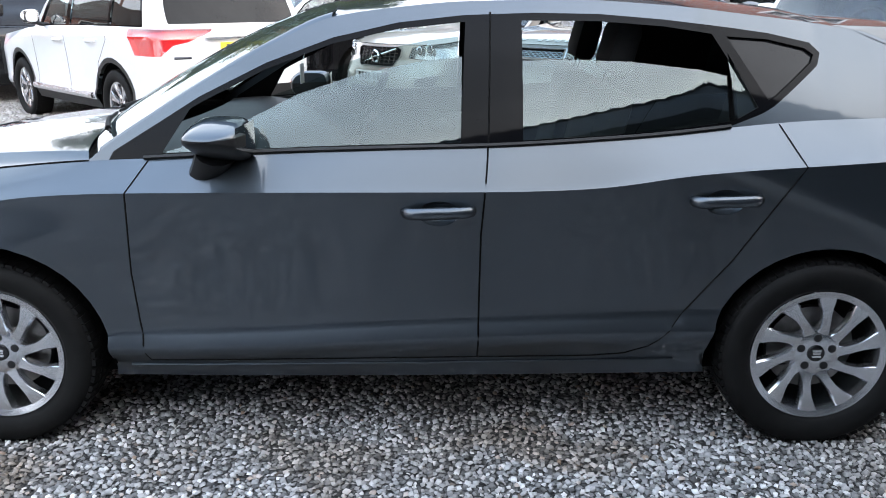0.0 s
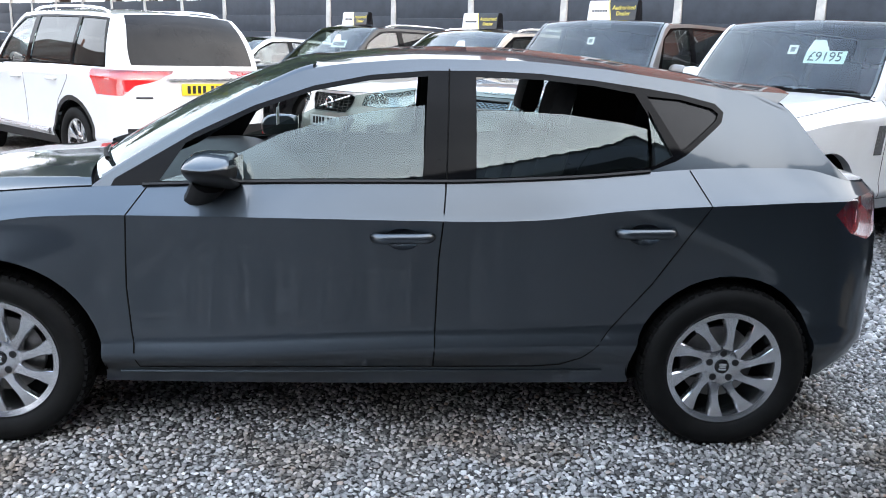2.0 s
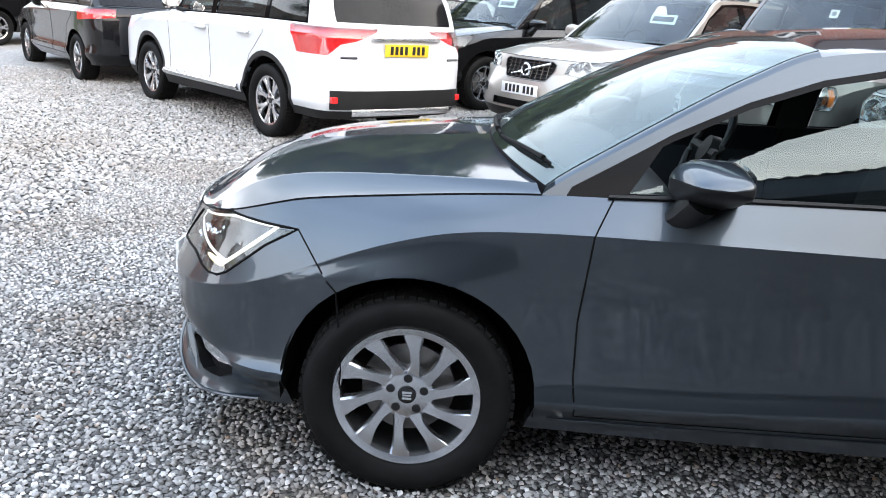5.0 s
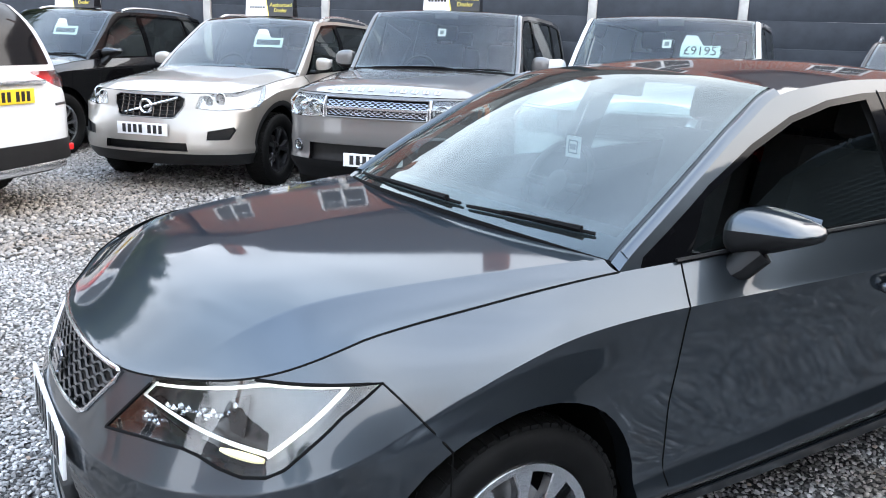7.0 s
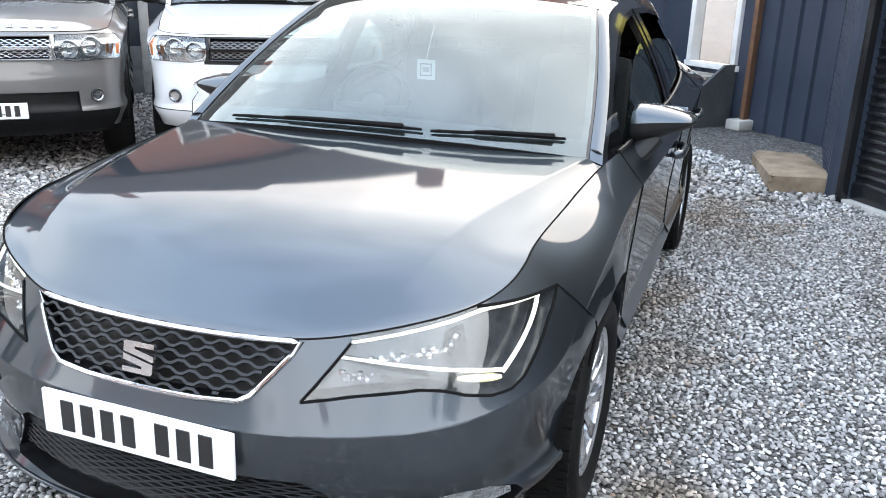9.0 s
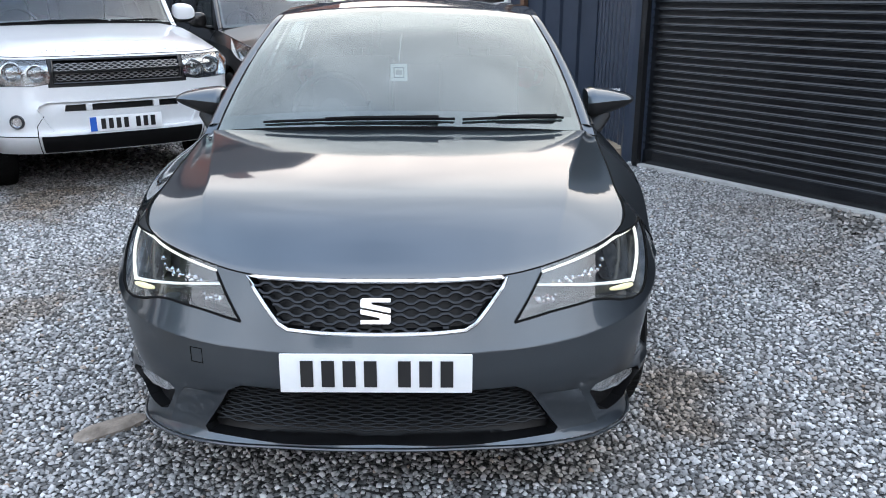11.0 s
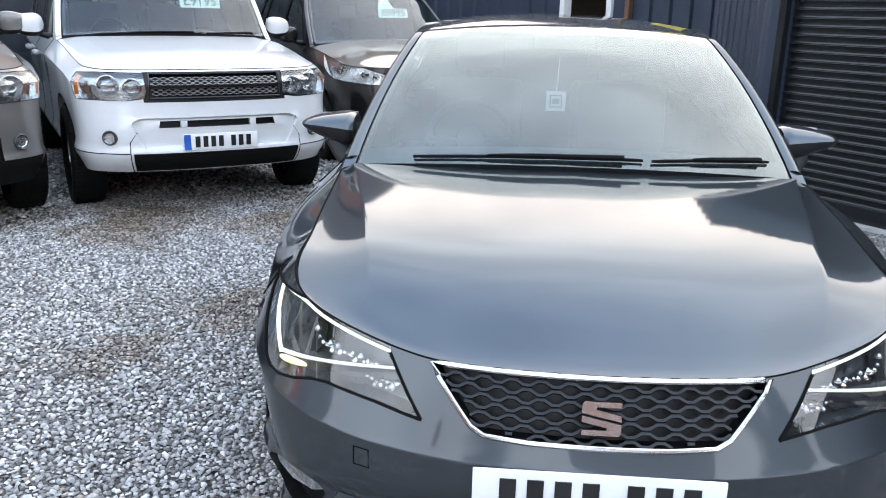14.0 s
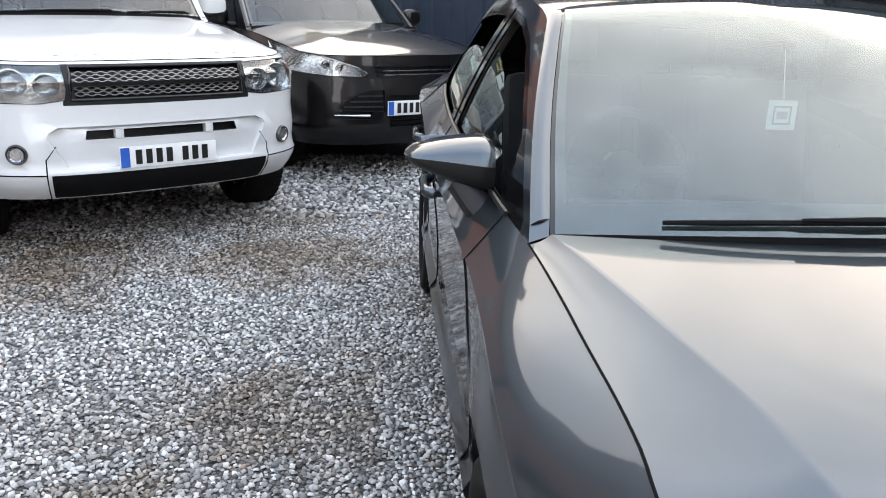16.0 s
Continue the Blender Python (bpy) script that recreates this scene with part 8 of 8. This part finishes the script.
plain_car("silver_hatchback", "silver hatchback in the row", LIGHT_SILVER_PAINT, (-16.2, 17.6), 242, size=1.05)
plain_car("silver_hatchback", "silver hatchback in the row", LIGHT_SILVER_PAINT, (-18.6, 20.3), 241)
plain_car("black_hatchback", "black hatchback at the end of the row", BLACK_PAINT, (-21.0, 22.6), 241)
plain_car("white_hatchback", "white hatchback in the back row", WHITE_PAINT, (-4.0, 10.1), 221, size=1.05)
plain_car("silver_hatchback", "silver hatchback in the back row", LIGHT_SILVER_PAINT, (-5.6, 11.9), 221, sign=True)
plain_car("blue_silver_hatchback", "pale blue-silver hatchback in the back row", BLUE_SILVER_PAINT, (-7.2, 13.6), 221)
plain_car("dark_utility_car", "dark grey sport utility car in the back row", TAUPE_PAINT, (-8.9, 15.4), 221, suv=True)
plain_car("white_hatchback", "white hatchback in the back row", WHITE_PAINT, (-10.6, 17.2), 221)

# ---- beyond the fence ----
def make_house(name, m, w, d, eaves, ridge, label):
    """A brick house, its long front on y = 0 towards -y, with windows cut through the front wall."""
    t = thing(name, m, label, "house")
    cols = [w * (k + 0.5) / 3 for k in range(3)]
    holes = [(x - 0.6, x + 0.6, z, z + 1.25) for x in cols for z in (0.9, 3.4)]
    b = bmesh.new()
    xs = sorted({0, w, *[q for h in holes for q in h[:2]]})
    zs = sorted({0, eaves, *[q for h in holes for q in h[2:]]})
    for x0, x1 in zip(xs, xs[1:]):
        for z0, z1 in zip(zs, zs[1:]):
            if not any(h[0] - 1e-6 <= x0 and x1 <= h[1] + 1e-6 and h[2] - 1e-6 <= z0 and z1 <= h[3] + 1e-6 for h in holes):
                box(b, x0, x1, 0, 0.25, z0, z1)
    bmesh.ops.remove_doubles(b, verts=b.verts, dist=1e-4)
    part("wall", b, BRICK, t, "red brick wall", smooth=False)
    for x in (0, w - 0.25):
        b = bmesh.new()
        prism(b, [(0.25, 0), (d, 0), (d, eaves), (d / 2, ridge - 0.1), (0.25, eaves)], 0.25, Matrix(((0, 0, 1, x), (1, 0, 0, 0), (0, 1, 0, 0), (0, 0, 0, 1))))
        part("gable_wall", b, BRICK, t, smooth=False)
    b = bmesh.new()
    box(b, 0.25, w - 0.25, d - 0.25, d, 0, eaves)
    part("wall", b, BRICK, t, smooth=False)
    for side in (0, 1):
        b = bmesh.new()
        n = 14
        for k in range(n):
            u0, u1 = k / n, (k + 1) / n
            y0, y1 = (-0.35 + (d / 2 + 0.35) * u for u in (u0, u1))
            z0, z1 = (eaves - 0.15 + (ridge - eaves + 0.15) * u for u in (u0, u1))
            if side:
                y0, y1 = d - y0, d - y1
            box(b, -0.3, w + 0.3, min(y0, y1) - 0.03, max(y0, y1), z0 - 0.02, z1 + 0.03)
        part("roof", b, ROOF_TILE, t, "dark tiled roof", smooth=False)
    b = bmesh.new()
    box(b, w * 0.78, w * 0.78 + 0.7, d / 2 - 0.35, d / 2 + 0.35, ridge - 0.6, ridge + 1.1, 0.02)
    part("chimney", b, BRICK, t, "brick chimney", smooth=False)
    for h in holes:
        win = new("window")
        win.parent = t
        for q in ((h[0], h[0] + 0.07, h[2], h[3]), (h[1] - 0.07, h[1], h[2], h[3]), (h[0], h[1], h[2], h[2] + 0.07), (h[0], h[1], h[3] - 0.07, h[3]), ((h[0] + h[1]) / 2 - 0.03, (h[0] + h[1]) / 2 + 0.03, h[2], h[3]), (h[0], h[1], h[2] + 0.8, h[2] + 0.85)):
            b = bmesh.new()
            box(b, q[0], q[1], 0.04, 0.12, q[2], q[3], 0.004)
            part("frame", b, WHITE_FRAME, win)
        b = bmesh.new()
        box(b, h[0], h[1], 0.10, 0.106, h[2], h[3])
        part("glazing", b, GLOSS_BLACK, win, "dark window glass", smooth=False)
        b = bmesh.new()
        box(b, h[0] - 0.08, h[1] + 0.08, -0.06, 0.1, h[2] - 0.08, h[2], 0.01)
        part("sill", b, CONCRETE, win)
    return t


def make_tree(name, at, height, spread, label, seed):
    """A tapered trunk with limbs and a crown of small leaves in uneven clumps."""
    rng = np.random.default_rng(seed)
    t = thing(name, Matrix.Translation(at), label, "tree")
    b = bmesh.new()
    sweep(b, [(0, 0, 0), (0.05, 0.03, height * 0.25), (-0.04, 0.06, height * 0.5), (0.05, 0, height * 0.85)], [height * 0.032, height * 0.025, height * 0.017, 0.02], 9)
    tips = []
    for k in range(11):
        a = k * 2.4 + rng.uniform(-0.3, 0.3)
        z = height * (0.3 + 0.5 * k / 11)
        r = spread * rng.uniform(0.5, 0.95) * (1.0 - 0.35 * k / 11)
        tip = Vector((r * math.cos(a), r * math.sin(a), z + height * rng.uniform(0.08, 0.2)))
        sweep(b, [(0, 0, z), tip * 0.5 + Vector((0, 0, z * 0.5)), tip], [height * 0.011, height * 0.007, 0.012], 6)
        tips.append(tip)
    part("trunk", b, BARK, t, "brown bark")
    cl = []
    for tip in tips + [Vector((0, 0, height * 0.92))]:
        for _ in range(6):
            cl.append(np.array(tip) + rng.normal(0, spread * 0.2, 3) * (1, 1, 0.7))
    pts = np.concatenate([c + rng.normal(0, spread * 0.11, (330, 3)) * (1, 1, 0.75) for c in cl])
    N = len(pts)
    q = np.array([[-1, -0.5, 0], [0, -0.7, 0.1], [1, 0, 0], [0, 0.7, -0.1]], float)[None] * rng.uniform(0.05, 0.10, N)[:, None, None]
    e = rng.uniform(0, 6.283, (N, 2))
    for i, j, ang in ((0, 1, e[:, 0]), (1, 2, e[:, 1])):
        c_, s_ = np.cos(ang)[:, None], np.sin(ang)[:, None]
        p0, p1 = q[:, :, i].copy(), q[:, :, j].copy()
        q[:, :, i], q[:, :, j] = c_ * p0 - s_ * p1, s_ * p0 + c_ * p1
    v = q + pts[:, None]
    me = bpy.data.meshes.new("crown")
    me.vertices.add(N * 4)
    me.vertices.foreach_set("co", v.reshape(-1).astype(np.float32))
    me.loops.add(N * 4)
    me.loops.foreach_set("vertex_index", np.arange(N * 4, dtype=np.int32))
    me.polygons.add(N)
    me.polygons.foreach_set("loop_start", (np.arange(N) * 4).astype(np.int32))
    me.materials.append(LEAF)
    me.update(calc_edges=True)
    o = tagged(new("crown", me), "green leaves", kind="stuff")
    o.parent = t
    return t


along = Matrix.Rotation(radians(-47), 4, "Z")
make_house("brick_house", Matrix.Translation((1.8, 17.6, 0)) @ along, 9.0, 8.0, 6.0, 9.6, "red brick house with white windows behind the fence")
make_house("brick_house", Matrix.Translation((8.35, 10.6, 0)) @ along, 10.8, 8.0, 6.0, 9.6, "red brick house with white windows behind the fence")
make_house("brick_house", Matrix.Translation((-4.6, 24.4, 0)) @ along, 8.6, 8.0, 5.8, 9.2, "red brick house with white windows behind the fence")
# unseen houses, added as darker shapes for the cars to mirror near the horizon
make_house("brick_house", Matrix.Translation((-19, -9, 0)) @ Matrix.Rotation(radians(125), 4, "Z"), 11.0, 8.0, 5.0, 8.0, "red brick house across the lane")
make_house("brick_house", Matrix.Translation((-27, 6, 0)) @ Matrix.Rotation(radians(80), 4, "Z"), 11.0, 8.0, 5.0, 8.0, "red brick house across the lane")
make_house("brick_house", Matrix.Translation((-29.5, 18.5, 0)) @ Matrix.Rotation(radians(84), 4, "Z"), 10.0, 8.0, 5.0, 8.0, "red brick house across the lane")
make_tree("broadleaf_tree", (-6.6, 21.6, 0), 8.6, 3.0, "green broadleaf tree behind the fence", 2)
make_tree("broadleaf_tree", (-11.5, 26.6, 0), 9.0, 3.0, "green broadleaf tree behind the fence", 5)
make_tree("broadleaf_tree", (-2.4, 17.6, 0), 6.4, 2.0, "green broadleaf tree behind the fence", 21)
make_tree("broadleaf_tree", (-9.2, 24.6, 0), 11.0, 3.8, "tall green broadleaf tree behind the fence", 31)
make_tree("broadleaf_tree", (-4.4, 20.4, 0), 9.0, 3.0, "green broadleaf tree behind the fence", 33)
make_tree("broadleaf_tree", (-24, 6, 0), 9.0, 3.4, "green broadleaf tree at the yard's edge", 8)
make_tree("broadleaf_tree", (-17, -17, 0), 8.0, 3.2, "green broadleaf tree at the yard's edge", 11)
b = bmesh.new()
patch(b, lambda u, v: Vector((u, v, lie(u, v) + 0.012)), steps(-20, -11.6, 6), steps(10.2, 11.4, 2))
tagged(part("grass_verge", b, GRASS), "strip of green grass at the yard's edge", "grass", kind="structure")
